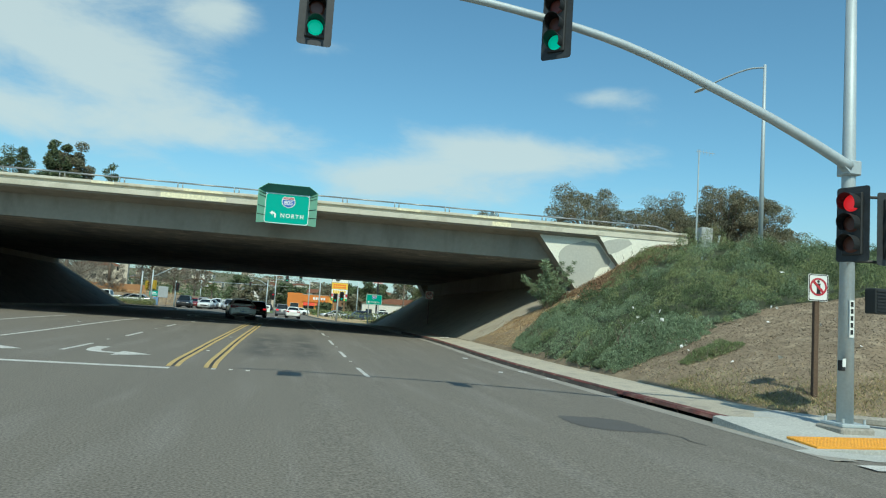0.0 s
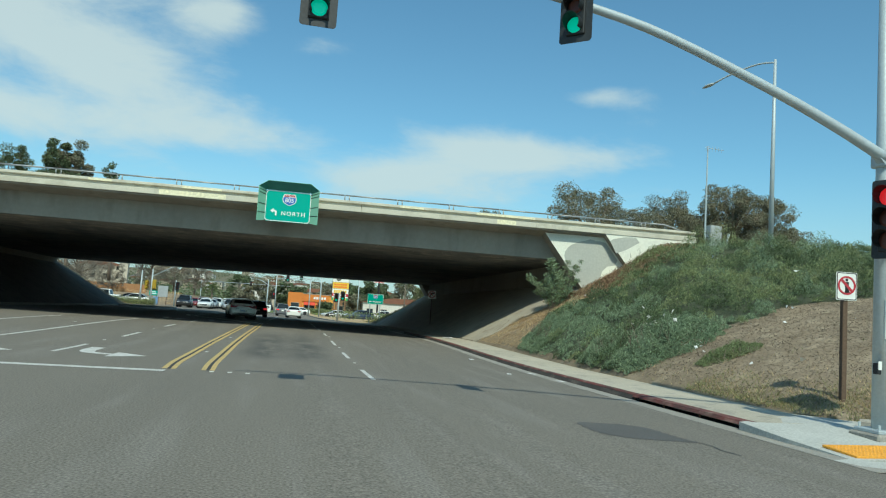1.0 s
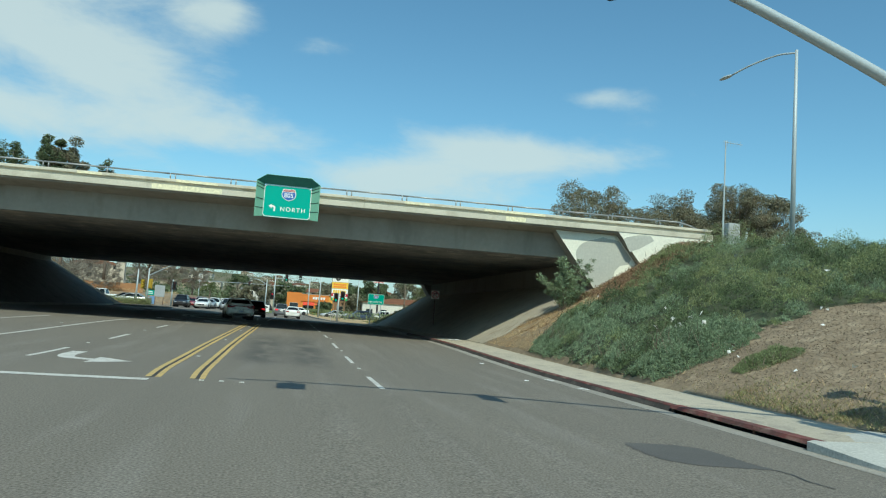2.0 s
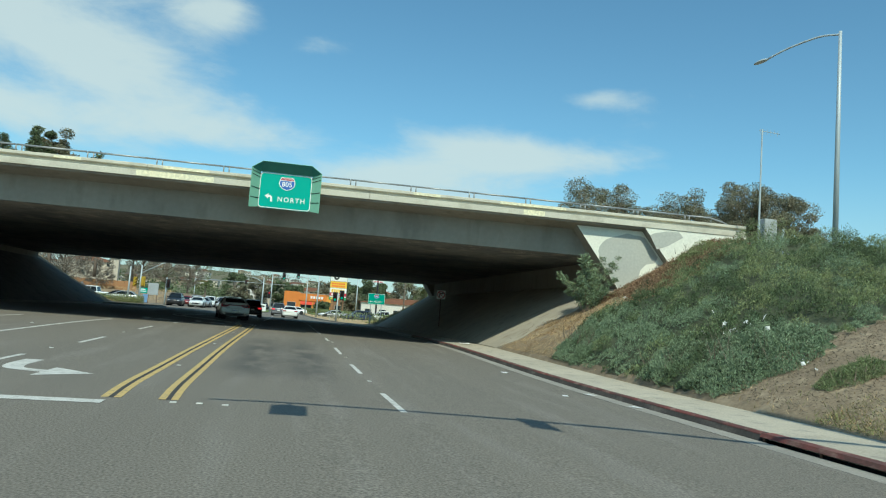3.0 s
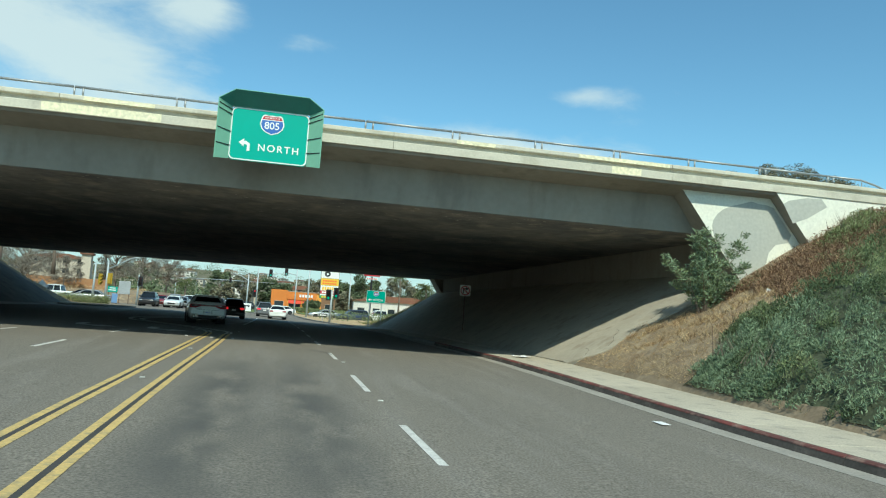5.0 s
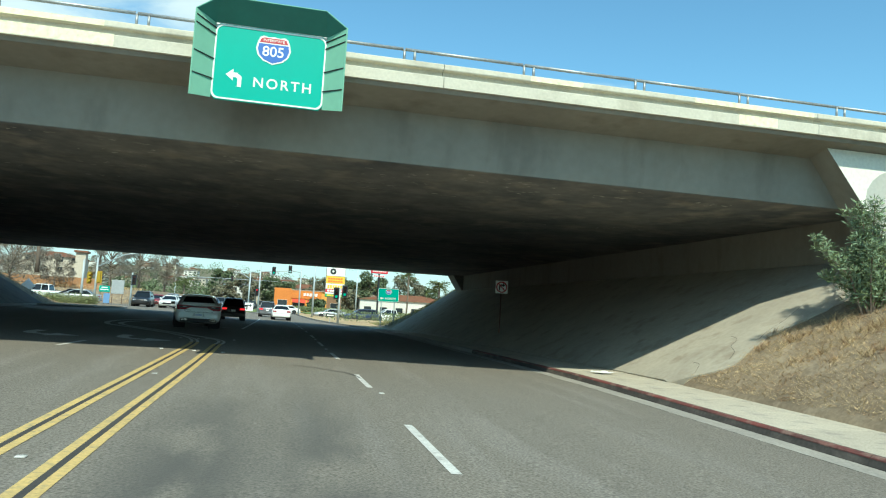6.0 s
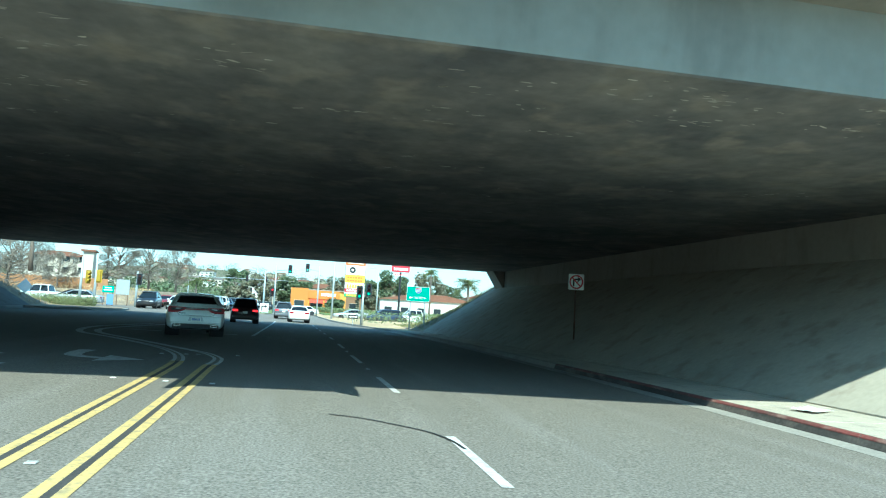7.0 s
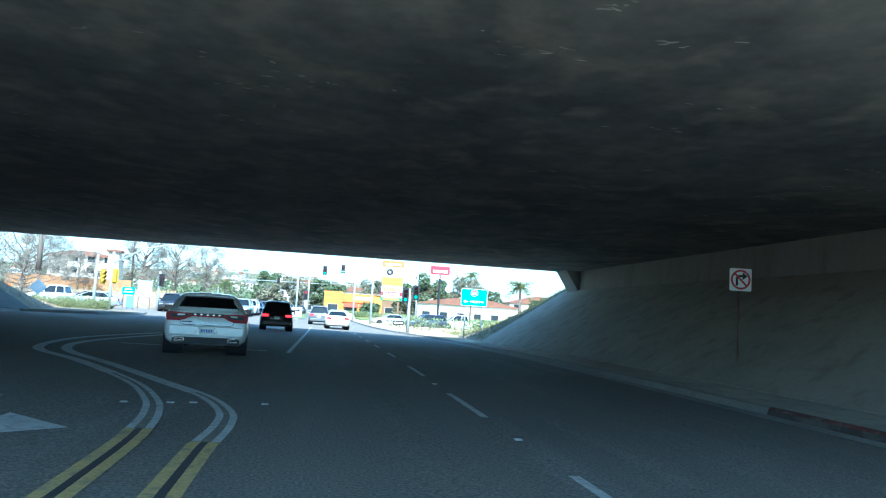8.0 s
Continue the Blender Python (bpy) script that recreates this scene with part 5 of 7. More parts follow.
def tree(at, height, spread, leaf_mat, label, seed, n=2600, leaf=0.34, droop=0.5, bare=0.32, group="trees by the freeway", clumps=16, leaf_w=0.3, name="tree", thick=0.045, puff=(0.24, 0.42)):
    rr = np.random.default_rng(seed)
    t = thing(name, label, "tree", group, at=at, turn=float(rr.uniform(0, 360)))
    bm = bmesh.new()
    lean = (float(rr.normal(0, 0.05)) * height, float(rr.normal(0, 0.05)) * height)
    trunk_top = height * 0.62
    path = [(lean[0] * f * f, lean[1] * f * f, -0.3 + f * (trunk_top + 0.3)) for f in (0, 0.2, 0.45, 0.7, 1)]
    tube(bm, path, [height * thick * k for k in (1.0, 0.8, 0.62, 0.45, 0.2)], 8)
    part("trunk", bm, "bark", t, smooth=True)
    centres = []
    limbs = bmesh.new()
    for k in range(clumps):
        a = 2 * math.pi * (k * 0.381 + float(rr.uniform(0, 0.15)))
        f = bare + (0.97 - bare) * (k + 0.5) / clumps
        wide = spread * (0.45 + 0.6 * math.sin(math.pi * min(1, (f - bare) / (1 - bare) * 0.8 + 0.15))) * float(rr.uniform(0.55, 1.05))
        c = (lean[0] + wide * math.cos(a) * 0.9, lean[1] + wide * math.sin(a) * 0.9, height * f * float(rr.uniform(0.9, 1.0)))
        centres.append((*c, spread * float(rr.uniform(*puff))))
        s0 = min(trunk_top, c[2] * 0.6)
        p0 = (lean[0] * (s0 / trunk_top) ** 2, lean[1] * (s0 / trunk_top) ** 2, s0)
        mid = tuple(p0[i] * 0.45 + c[i] * 0.55 + (0.0 if i < 2 else -0.04 * height) for i in range(3))
        tube(limbs, [p0, mid, c], [height * thick * 0.35, height * thick * 0.22, height * thick * 0.08], 5)
    part("branchwork", limbs, "bark", t, smooth=True)
    part("crown", cards(clump_points(centres, n, rr), rr, leaf, leaf * leaf_w, droop=droop, upright=0.1, mat=leaf_mat), None, t)
    return t


EUC = "gum tree with dull olive drooping crown behind the bridge"
for i, (x, y, z, h, s, n) in enumerate(((36.9, 89.5, 6.0, 13.6, 5.2, 6400), (49.6, 94, 6.0, 14.0, 4.2, 4200), (54.4, 88.5, 6.0, 15.6, 5.6, 8200), (58.4, 87, 6.0, 13.8, 4.8, 7000), (61.8, 85, 6.0, 9.6, 2.6, 2200),
                                        (45.2, 91, 6.0, 11.2, 3.2, 2400), (47.6, 92, 6.0, 12.2, 3.2, 2600), (40.6, 90.5, 6.0, 11.6, 3.8, 3400), (55.5, 92, 6.0, 12.5, 6.0, 6000), (51.5, 90, 6.0, 11.0, 4.0, 3600), (28.4, 112, 6.0, 12.6, 3.0, 2400))):
    tree((x, y, z), h, s, "euc_leaf", EUC, 20 + i, int(n * 6.2), 0.25, droop=0.7, leaf_w=0.32, clumps=64, thick=0.02, puff=(0.14, 0.36), bare=0.2)
for i, (x, y, z, h, s, n) in enumerate(((-29.3, 97, 3.4, 17.5, 1.7, 2600), (-26.6, 98, 3.4, 17.1, 2.0, 3000), (-28.0, 98.5, 3.4, 15.9, 2.6, 3000), (-32.6, 97, 3.4, 15.6, 2.5, 2400), (-21.9, 99, 3.4, 14.8, 1.2, 900))):
    tree((x, y, z), h, s, "green_leaf" if i != 1 else "euc_leaf", "tall dark tree rising behind the bridge", 50 + i, n * 4, 0.28, droop=0.35, leaf_w=0.42, clumps=34, thick=0.014, bare=0.5, puff=(0.2, 0.44))
for i, (x, y, z, h, s) in enumerate(((49.5, 66, 6.0, 4.2, 3.4), (54, 68, 6.0, 5.4, 4.4), (60, 66, 6.0, 5.4, 4.4), (66, 66, 6, 5.6, 4))):
    tree((x, y, z), h, s, "euc_leaf", "low dark scrub tree on the freeway verge", 70 + i, 6000, 0.26, clumps=12, bare=0.15)

# shrub against the wing wall
ws = thing("shrub", "leafy grey-green shrub against the wing wall", "shrub", at=(12.95, 38.0, 2.15))
rr = np.random.default_rng(5)
stems = bmesh.new()
tips = []
for k in range(26):
    a = 2 * math.pi * k / 26 + float(rr.uniform(-0.2, 0.2))
    h, r = float(rr.uniform(0.8, 2.5)), float(rr.uniform(0.3, 1.7))
    tip = (r * math.cos(a), 0.6 * r * math.sin(a), h)
    mid = (tip[0] * 0.4, tip[1] * 0.4, h * 0.6)
    tube(stems, [(0.1 * math.cos(a), 0.1 * math.sin(a), -0.3), mid, tip], [0.022, 0.014, 0.005], 5)
    tips += [(mid[0] + (tip[0] - mid[0]) * f, mid[1] + (tip[1] - mid[1]) * f, mid[2] + (tip[2] - mid[2]) * f, 0.16) for f in (0, 0.35, 0.7, 1)]
    tips += [(mid[0] * f, mid[1] * f, mid[2] * f, 0.28) for f in (0.5, 0.8)]
part("branchwork", stems, "bark", ws)
part("leaves", cards(clump_points(tips, 6500, rr), rr, 0.14, 0.034, upright=0.4, mat="sage_leaf"), None, ws)
part("leaves", cards(clump_points(tips, 3600, rr), rr, 0.12, 0.03, upright=0.4, mat="shrub"), None, ws)

# ---------------------------------------------------------------- signal pole with curved mast arm


def signal_head(parent, m, lit, backplate=True, sections=3, name="signal_head", lamp=0.15, tint="signal_black"):
    """Three lamps in a housing that faces -y before m turns it; its middle is at the origin."""
    w, hs = lamp * 1.13, lamp * 2.26
    H = hs * sections / 2
    hd = new(name)
    hd.parent = parent
    hd.matrix_basis = m
    part("housing", boxm(-w, w, -0.02, 0.18, -H, H, 0.015), tint, hd)
    if backplate:
        part("backplate", prismm(round_rect(-w - 0.11, w + 0.11, -H - 0.11, H + 0.11, 0.05), "y", 0.02, 0.028), "backplate" if tint == "signal_black" else tint, hd)
    for k in range(sections):
        z = H - hs * (k + 0.5)
        on = k == lit
        mat = {0: "lens_red" if on else "lens_red_off", 1: "lens_off", 2: "lens_green" if on else "lens_off"}[k if sections == 3 else 2]
        bm = bmesh.new()
        seg = 18
        rings_ = []
        for rad, yy in ((lamp * 0.93, -0.022), (lamp * 0.7, -0.038), (lamp * 0.3, -0.036)):
            rings_.append([bm.verts.new((rad * math.cos(2 * math.pi * i / seg), yy, z + rad * math.sin(2 * math.pi * i / seg))) for i in range(seg)])
        for a, b in zip(rings_, rings_[1:]):
            for i in range(seg):
                bm.faces.new((a[i], b[i], b[(i + 1) % seg], a[(i + 1) % seg]))
        bm.faces.new(rings_[-1][::-1])
        bmesh.ops.recalc_face_normals(bm, faces=bm.faces[:])
        part("lens", bm, mat, hd)
        # visor: open tunnel, cut away below
        bm = bmesh.new()
        prev = None
        for i in range(17):
            t = radians(-40 + 260 * i / 16)
            c, s = math.cos(t), math.sin(t)
            cur = [bm.verts.new(p) for p in ((lamp * c, -0.02, z + lamp * s), (lamp * c, -0.25 + 0.05 * (1 - s), z + lamp * s), (lamp * 1.03 * c, -0.25 + 0.05 * (1 - s), z + lamp * 1.03 * s), (lamp * 1.03 * c, -0.02, z + lamp * 1.03 * s))]
            if prev:
                for q in range(4):
                    bm.faces.new((prev[q], prev[(q + 1) % 4], cur[(q + 1) % 4], cur[q]))
            prev = cur
        bmesh.ops.recalc_face_normals(bm, faces=bm.faces[:])
        part("visor", bm, tint, hd)
    return hd


PX, PY = 9.44, 13.1
sig = thing("traffic_signal", "galvanised traffic signal pole with curved mast arm and lit signals", "traffic light")
part("pole", tubem([(PX, PY, gz + 0.2), (PX, PY, 4.5), (PX, PY, 9.0)], [0.135, 0.112, 0.08], 20), "galv", sig, smooth=True)
part("base_plate", boxm(PX - 0.27, PX + 0.27, PY - 0.27, PY + 0.27, gz + 0.18, gz + 0.24, 0.01), "galv", sig)
part("footing", boxm(PX - 0.33, PX + 0.33, PY - 0.33, PY + 0.33, gz - 0.2, gz + 0.18, 0.03), "gutter", sig)
for dx in (-0.21, 0.21):
    for dy in (-0.21, 0.21):
        part("anchor_bolt", tubem([(PX + dx, PY + dy, gz + 0.16), (PX + dx, PY + dy, gz + 0.32)], 0.022, 8), "galv", sig)
arm = smooth_line([(9.36, 4.50), (8.4, 4.93), (7.1, 5.43), (5.0, 6.10), (3.0, 6.42), (1.4, 6.52), (-0.3, 6.53), (-1.2, 6.52)], 5)
part("mast_arm", tubem([(x, PY - 0.12, z) for x, z in arm], [0.095 - 0.055 * i / len(arm) for i in range(len(arm))], 14), "galv", sig, smooth=True)
part("arm_clamp", boxm(PX - 0.15, PX + 0.13, PY - 0.17, PY + 0.13, 4.36, 4.62, 0.02), "galv", sig)
part("arm_clamp", prismm([(PX - 0.34, 4.60), (PX - 0.12, 4.38), (PX - 0.12, 4.64)], "y", PY - 0.18, PY - 0.03), "galv", sig)
signal_head(sig, pose(-0.03, PY - 0.32, 5.86, 0, 0, 2), 2, lamp=0.13)
signal_head(sig, pose(3.74, PY - 0.34, 6.16, 0, 0, -44), 2, lamp=0.13)
part("hanger", tubem([(-0.03, PY - 0.2, 6.25), (-0.03, PY - 0.12, 6.55)], 0.025, 8), "signal_black", sig)
part("hanger", tubem([(3.74, PY - 0.28, 6.2), (3.72, PY - 0.1, 6.33)], 0.03, 8), "signal_black", sig)
signal_head(sig, pose(9.08, PY - 0.52, 3.42, 0, 0, -72), 0, lamp=0.155)
signal_head(sig, pose(10.02, PY - 0.4, 3.42, 0, 0, -10), 1, lamp=0.155)
for z in (2.85, 3.98):
    part("side_bracket", tubem([(9.08, PY - 0.35, z), (PX, PY - 0.1, z), (10.02, PY - 0.3, z)], 0.026, 8), "signal_black", sig)
ped = part("pedestrian_signal", boxm(9.62, 10.05, PY - 0.45, PY - 0.2, 1.95, 2.38, 0.015), "signal_black", sig, "black pedestrian signal box with a louvred face")
for k in range(7):
    part("louvre", boxm(9.65, 10.02, PY - 0.47, PY - 0.452, 1.99 + k * 0.055, 2.005 + k * 0.055), "trim", ped)
part("button_box", boxm(PX - 0.20, PX - 0.125, PY - 0.15, PY - 0.04, gz + 1.12, gz + 1.30, 0.01), "trim", sig, "black push-button box with a white plate")
part("button_plate", boxm(PX - 0.195, PX - 0.13, PY - 0.162, PY - 0.152, gz + 1.19, gz + 1.33), "sign_white", sig)
part("number_strip", boxm(PX - 0.06, PX + 0.03, PY - 0.15, PY - 0.125, 1.52, 2.16), "sign_white", sig, "white strip with dark characters")
for k in range(5):
    part("character_bar", boxm(PX - 0.042, PX + 0.008, PY - 0.156, PY - 0.149, 1.57 + k * 0.12, 1.65 + k * 0.12), "sign_black", sig)

# ---------------------------------------------------------------- small signs and poles


def prohibition(parent, cx, cz, r, y):
    part("ring", ring(bmesh.new(), cx, cz, r * 0.80, r, y - 0.007, y), "sign_red", parent)
    d = r * 0.62
    part("slash", prismm([(cx - d - 0.018, cz + d - 0.018), (cx - d + 0.018, cz + d + 0.018), (cx + d + 0.018, cz - d + 0.018), (cx + d - 0.018, cz - d - 0.018)], "y", y - 0.009, y), "sign_red", parent)


np_sign = thing("pedestrian_sign", "white no-crossing sign on a brown timber post", "sign", at=(10.52, 15.23, 0.0), turn=-6)
base_z = land_z(10.52, 15.23)
part("post", boxm(-0.05, 0.05, -0.05, 0.05, base_z - 0.3, 2.74, 0.008), "wood", np_sign)
part("plate", prismm(round_rect(-0.215, 0.215, 2.24, 2.79, 0.03), "y", -0.075, -0.065), "sign_white", np_sign)
part("border", band(round_rect(-0.205, 0.205, 2.25, 2.78, 0.03), 0.016, -0.078, -0.07), "sign_black", np_sign)
prohibition(np_sign, 0.0, 2.53, 0.185, -0.075)
part("figure_bar", prismm([(-0.03, 2.40), (0.03, 2.40), (0.045, 2.60), (-0.04, 2.60)], "y", -0.081, -0.075), "sign_black", np_sign)
part("figure_bar", prismm([(-0.05, 2.37), (0.075, 2.37), (0.03, 2.46), (-0.02, 2.46)], "y", -0.081, -0.075), "sign_black", np_sign)
part("figure_dot", disc(bmesh.new(), (0.0, -0.075, 2.64), 0.028, -1, 0.006, 12), "sign_black", np_sign)

nr = thing("no_right_turn_sign", "white turn prohibition sign on a thin steel post", "sign", at=(10.48, 58.0, 0.0), turn=-8)
part("post", tubem([(0, 0, 0.1), (0, 0, 3.2)], 0.03, 8), "rust", nr)
part("plate", prismm(round_rect(-0.30, 0.30, 2.70, 3.31, 0.04), "y", -0.06, -0.045), "sign_white", nr)
prohibition(nr, 0.0, 3.005, 0.27, -0.06)
part("arrow", prismm([(-0.13, 2.84), (-0.07, 2.84), (-0.07, 3.03), (-0.03, 3.07), (0.05, 3.07), (0.05, 3.0), (0.19, 3.105), (0.05, 3.21), (0.05, 3.135), (-0.05, 3.135), (-0.13, 3.06)], "y", -0.068, -0.06), "sign_black", nr)

LX, LY = 23.18, 35.3
lz = land_z(LX, LY)
lamp = thing("street_lamp", "tall galvanised street lamp on the bank", "street lamp")
part("pole", tubem([(LX, LY, lz - 0.3), (LX, LY, 11), (LX, LY, 15.6)], [0.125, 0.10, 0.07], 14), "galv", lamp, smooth=True)
part("base", tubem([(LX, LY, lz - 0.3), (LX, LY, lz + 0.18)], 0.2, 14), "gutter", lamp)
arm = smooth_line([(0, 0, 15.45), (-0.55, 0.70, 15.5), (-1.35, 1.72, 15.2), (-1.9, 2.45, 14.85)], 4)
part("arm", tubem([(LX + x, LY + y, z) for x, y, z in arm], 0.045, 10), "galv", lamp, smooth=True)
bm = bmesh.new()
bmesh.ops.create_uvsphere(bm, u_segments=14, v_segments=8, radius=1.0)
for v in bm.verts:
    v.co = (v.co.x * 0.17, v.co.y * 0.36, v.co.z * (0.09 if v.co.z > 0 else 0.05))
hd = part("luminaire", bm, "galv", lamp, smooth=True)
hd.matrix_basis = pose(LX - 2.08, LY + 2.7, 14.76, -14, 0, 37)
AX, AY = 20.48, 36.84
ant = thing("antenna_mast", "thin steel mast with a small aerial on top", "mast")
part("mast", tubem([(AX, AY, land_z(AX, AY) - 0.2), (AX, AY, 11.1)], [0.05, 0.03], 8), "galv", ant)
part("boom", tubem([(AX - 0.15, AY, 11.02), (AX + 0.85, AY - 0.1, 10.95)], 0.014, 6), "galv", ant)
for k in range(6):
    xk = AX - 0.1 + 0.18 * k
    part("aerial_rod", tubem([(xk, AY, 10.86), (xk, AY, 11.12)], 0.008, 5), "galv", ant)
cz = land_z(21.2, 37.15)
cab = thing("equipment_cabinet", "grey metal equipment cabinet at the top of the bank", "cabinet")
part("body", boxm(20.86, 21.5, 36.95, 37.4, cz - 0.1, 7.02, 0.015), "cabinet", cab)
part("door", boxm(20.90, 21.46, 36.93, 36.95, cz + 0.12, 6.95, 0.004), "cabinet", cab)
part("leaning_post", tubem([(22.2, 37.6, 6.0), (22.32, 37.6, 6.75)], 0.06, 6), "galv", thing("marker_post", "short pale marker post leaning by the cabinet", "post"))

# ---------------------------------------------------------------- vehicles


def loft(bm, stations, close_ends=True):
    """Skin over half outlines (x, z), mirrored, at each y."""
    rings_ = []
    for y, half in stations:
        full = [(x, z) for x, z in half] + [(-x, z) for x, z in half[::-1] if x > 1e-6]
        rings_.append([bm.verts.new((x, y, z)) for x, z in full])
    for a, b in zip(rings_, rings_[1:]):
        n = len(a)
        for k in range(n):
            bm.faces.new((a[k], a[(k + 1) % n], b[(k + 1) % n], b[k]))
    if close_ends:
        bm.faces.new(rings_[0][::-1])
        bm.faces.new(rings_[-1])
    bmesh.ops.recalc_face_normals(bm, faces=bm.faces[:])
    return bm


def wheel(parent, x, y, r, w):
    """Wheel with tyre and spoked rim; outer side away from the car's middle."""
    s = 1 if x > 0 else -1
    wh = new("wheel")
    wh.parent = parent
    wh.location = (x, y, r)
    bm = bmesh.new()
    seg = 22
    prof = [(r * 0.64, -w / 2), (r * 0.92, -w / 2), (r, -w * 0.36), (r, w * 0.36), (r * 0.92, w / 2), (r * 0.64, w / 2)]
    rg = [[bm.verts.new((xx, rad * math.cos(2 * math.pi * k / seg), rad * math.sin(2 * math.pi * k / seg))) for rad, xx in prof] for k in range(seg)]
    for k in range(seg):
        a, b = rg[k], rg[(k + 1) % seg]
        for i in range(len(prof)):
            bm.faces.new((a[i], a[(i + 1) % len(prof)], b[(i + 1) % len(prof)], b[i]))
    bmesh.ops.recalc_face_normals(bm, faces=bm.faces[:])
    part("tyre", bm, "rubber", wh, smooth=True)
    bm = bmesh.new()
    for k in range(5):
        a = 2 * math.pi * k / 5
        c, sn = math.cos(a), math.sin(a)
        pts = [(0.05, -0.03), (r * 0.63, -0.055), (r * 0.63, 0.055), (0.05, 0.03)]
        lo = [bm.verts.new((s * w * 0.30, p * c - q * sn, p * sn + q * c)) for p, q in pts]
        hi = [bm.verts.new((s * w * 0.42, p * c - q * sn, p * sn + q * c)) for p, q in pts]
        bm.faces.new(lo), bm.faces.new(hi)
        for i in range(4):
            bm.faces.new((lo[i], lo[(i + 1) % 4], hi[(i + 1) % 4], hi[i]))
    tube(bm, [(s * w * 0.05, 0, 0), (s * w * 0.1, 0, 0)], r * 0.65, seg)
    bmesh.ops.recalc_face_normals(bm, faces=bm.faces[:])
    part("rim", bm, "rim", wh)


SHAPES = {
    # length, width, height, belt, wheel radius, axle ys, cabin: base rear, roof rear, roof front, base front, roof half width
    "sedan": dict(L=4.85, W=1.86, H=1.46, belt=0.98, r=0.33, ax=(0.98, 3.85), cab=(0.55, 1.25, 2.55, 3.45), roof=0.56),
    "suv": dict(L=4.7, W=1.88, H=1.72, belt=1.08, r=0.36, ax=(0.9, 3.65), cab=(0.10, 0.45, 2.75, 3.45), roof=0.66),
    "van": dict(L=5.1, W=1.98, H=1.80, belt=1.10, r=0.34, ax=(1.0, 4.1), cab=(0.06, 0.30, 3.2, 4.25), roof=0.70),
    "pickup": dict(L=5.8, W=2.0, H=1.86, belt=1.12, r=0.39, ax=(1.15, 4.75), cab=(2.15, 2.35, 3.75, 4.55), roof=0.66),
}


def vehicle(shape, paint, label, category, at, turn, lit=False, group="traffic"):
    """A car whose rear stands at y = 0 and that looks along +y."""
    S = SHAPES[shape]
    L, W, H, belt, r = S["L"], S["W"], S["H"], S["belt"], S["r"]
    hw = W / 2
    at = (at[0], at[1], road_z(at[0], at[1])) if at[2] < 0.1 else at
    car = thing("car" if shape != "pickup" else "pickup_truck", label, category, group, at=at, turn=turn)
    hood = belt - (0.10 if shape != "pickup" else 0.04)
    bed = belt if shape != "sedan" else belt + 0.04
    st = []
    for f, wv, zt, zb in ((0.0, 0.86, 0.80 * bed, 0.42), (0.015, 0.93, 0.97 * bed, 0.34), (0.08, 0.985, bed, 0.26), (0.25, 1.0, belt, 0.22), (0.5, 1.0, belt, 0.2), (0.7, 1.0, belt - 0.02, 0.2), (0.85, 0.985, hood - 0.02, 0.22), (0.95, 0.93, hood - 0.10, 0.26), (0.99, 0.82, hood - 0.2, 0.34), (1.0, 0.72, hood - 0.32, 0.42)):
        st.append((f * L, [(0.0, zb), (hw * wv * 0.88, zb), (hw * wv * 0.985, zb + 0.12), (hw * wv, (zb + zt) / 2 + 0.06), (hw * wv * 0.97, zt - 0.09), (hw * wv * 0.90, zt - 0.01), (0.0, zt + 0.02)]))
    body = part("body", loft(bmesh.new(), st), paint, car, smooth=True)
    c = S["cab"]
    rw = hw * (0.60 + 0.5 * (S["roof"] - 0.5))
    cab_w = hw * 0.90
    z0, z1 = belt - 0.05, H
    glass = [(c[0], [(0, z0), (cab_w * 0.92, z0), (cab_w * 0.92, z0 + 0.02), (0, z0 + 0.03)]), (c[1], [(0, z0), (cab_w, z0), (rw * 0.97, z1 - 0.10), (0, z1 - 0.05)]), ((c[1] + c[2]) / 2, [(0, z0), (cab_w, z0), (rw, z1 - 0.07), (0, z1 - 0.03)]), (c[2], [(0, z0), (cab_w, z0), (rw * 0.97, z1 - 0.10), (0, z1 - 0.05)]), (c[3], [(0, z0), (cab_w * 0.90, z0), (cab_w * 0.9, z0 + 0.02), (0, z0 + 0.03)])]
    part("glazing", loft(bmesh.new(), glass), "glass", car)
    roof = [(c[1] - 0.10, [(0, z1 - 0.10), (rw * 0.93, z1 - 0.14), (rw * 0.9, z1 - 0.10), (0, z1 - 0.06)]), (c[1] + 0.15, [(0, z1 - 0.10), (rw * 1.01, z1 - 0.12), (rw * 0.93, z1 - 0.03), (0, z1 - 0.01)]), ((c[1] + c[2]) / 2, [(0, z1 - 0.1), (rw * 1.03, z1 - 0.10), (rw * 0.95, z1 - 0.01), (0, z1)]), (c[2] - 0.1, [(0, z1 - 0.1), (rw * 1.01, z1 - 0.12), (rw * 0.93, z1 - 0.03), (0, z1 - 0.02)]), (c[2] + 0.12, [(0, z1 - 0.11), (rw * 0.93, z1 - 0.14), (rw * 0.9, z1 - 0.11), (0, z1 - 0.08)])]
    part("roof", loft(bmesh.new(), roof), paint, car, smooth=True)
    for s in (-1, 1):
        for a, b in ((c[0] + 0.03, c[1]), (c[3] - 0.03, c[2])):
            part("pillar", tubem([(s * cab_w * 0.95, a, z0 + 0.02), (s * rw * 0.97, b, z1 - 0.10)], 0.045, 6), paint, car)
        m = (c[1] + c[2]) / 2
        part("pillar", tubem([(s * cab_w * 1.0, m, z0), (s * rw * 1.0, m, z1 - 0.09)], 0.035, 6), "trim" if shape != "pickup" else paint, car)
        for ya in S["ax"]:
            wheel(car, s * (hw - 0.12), ya, r, 0.22)
            bm = bmesh.new()
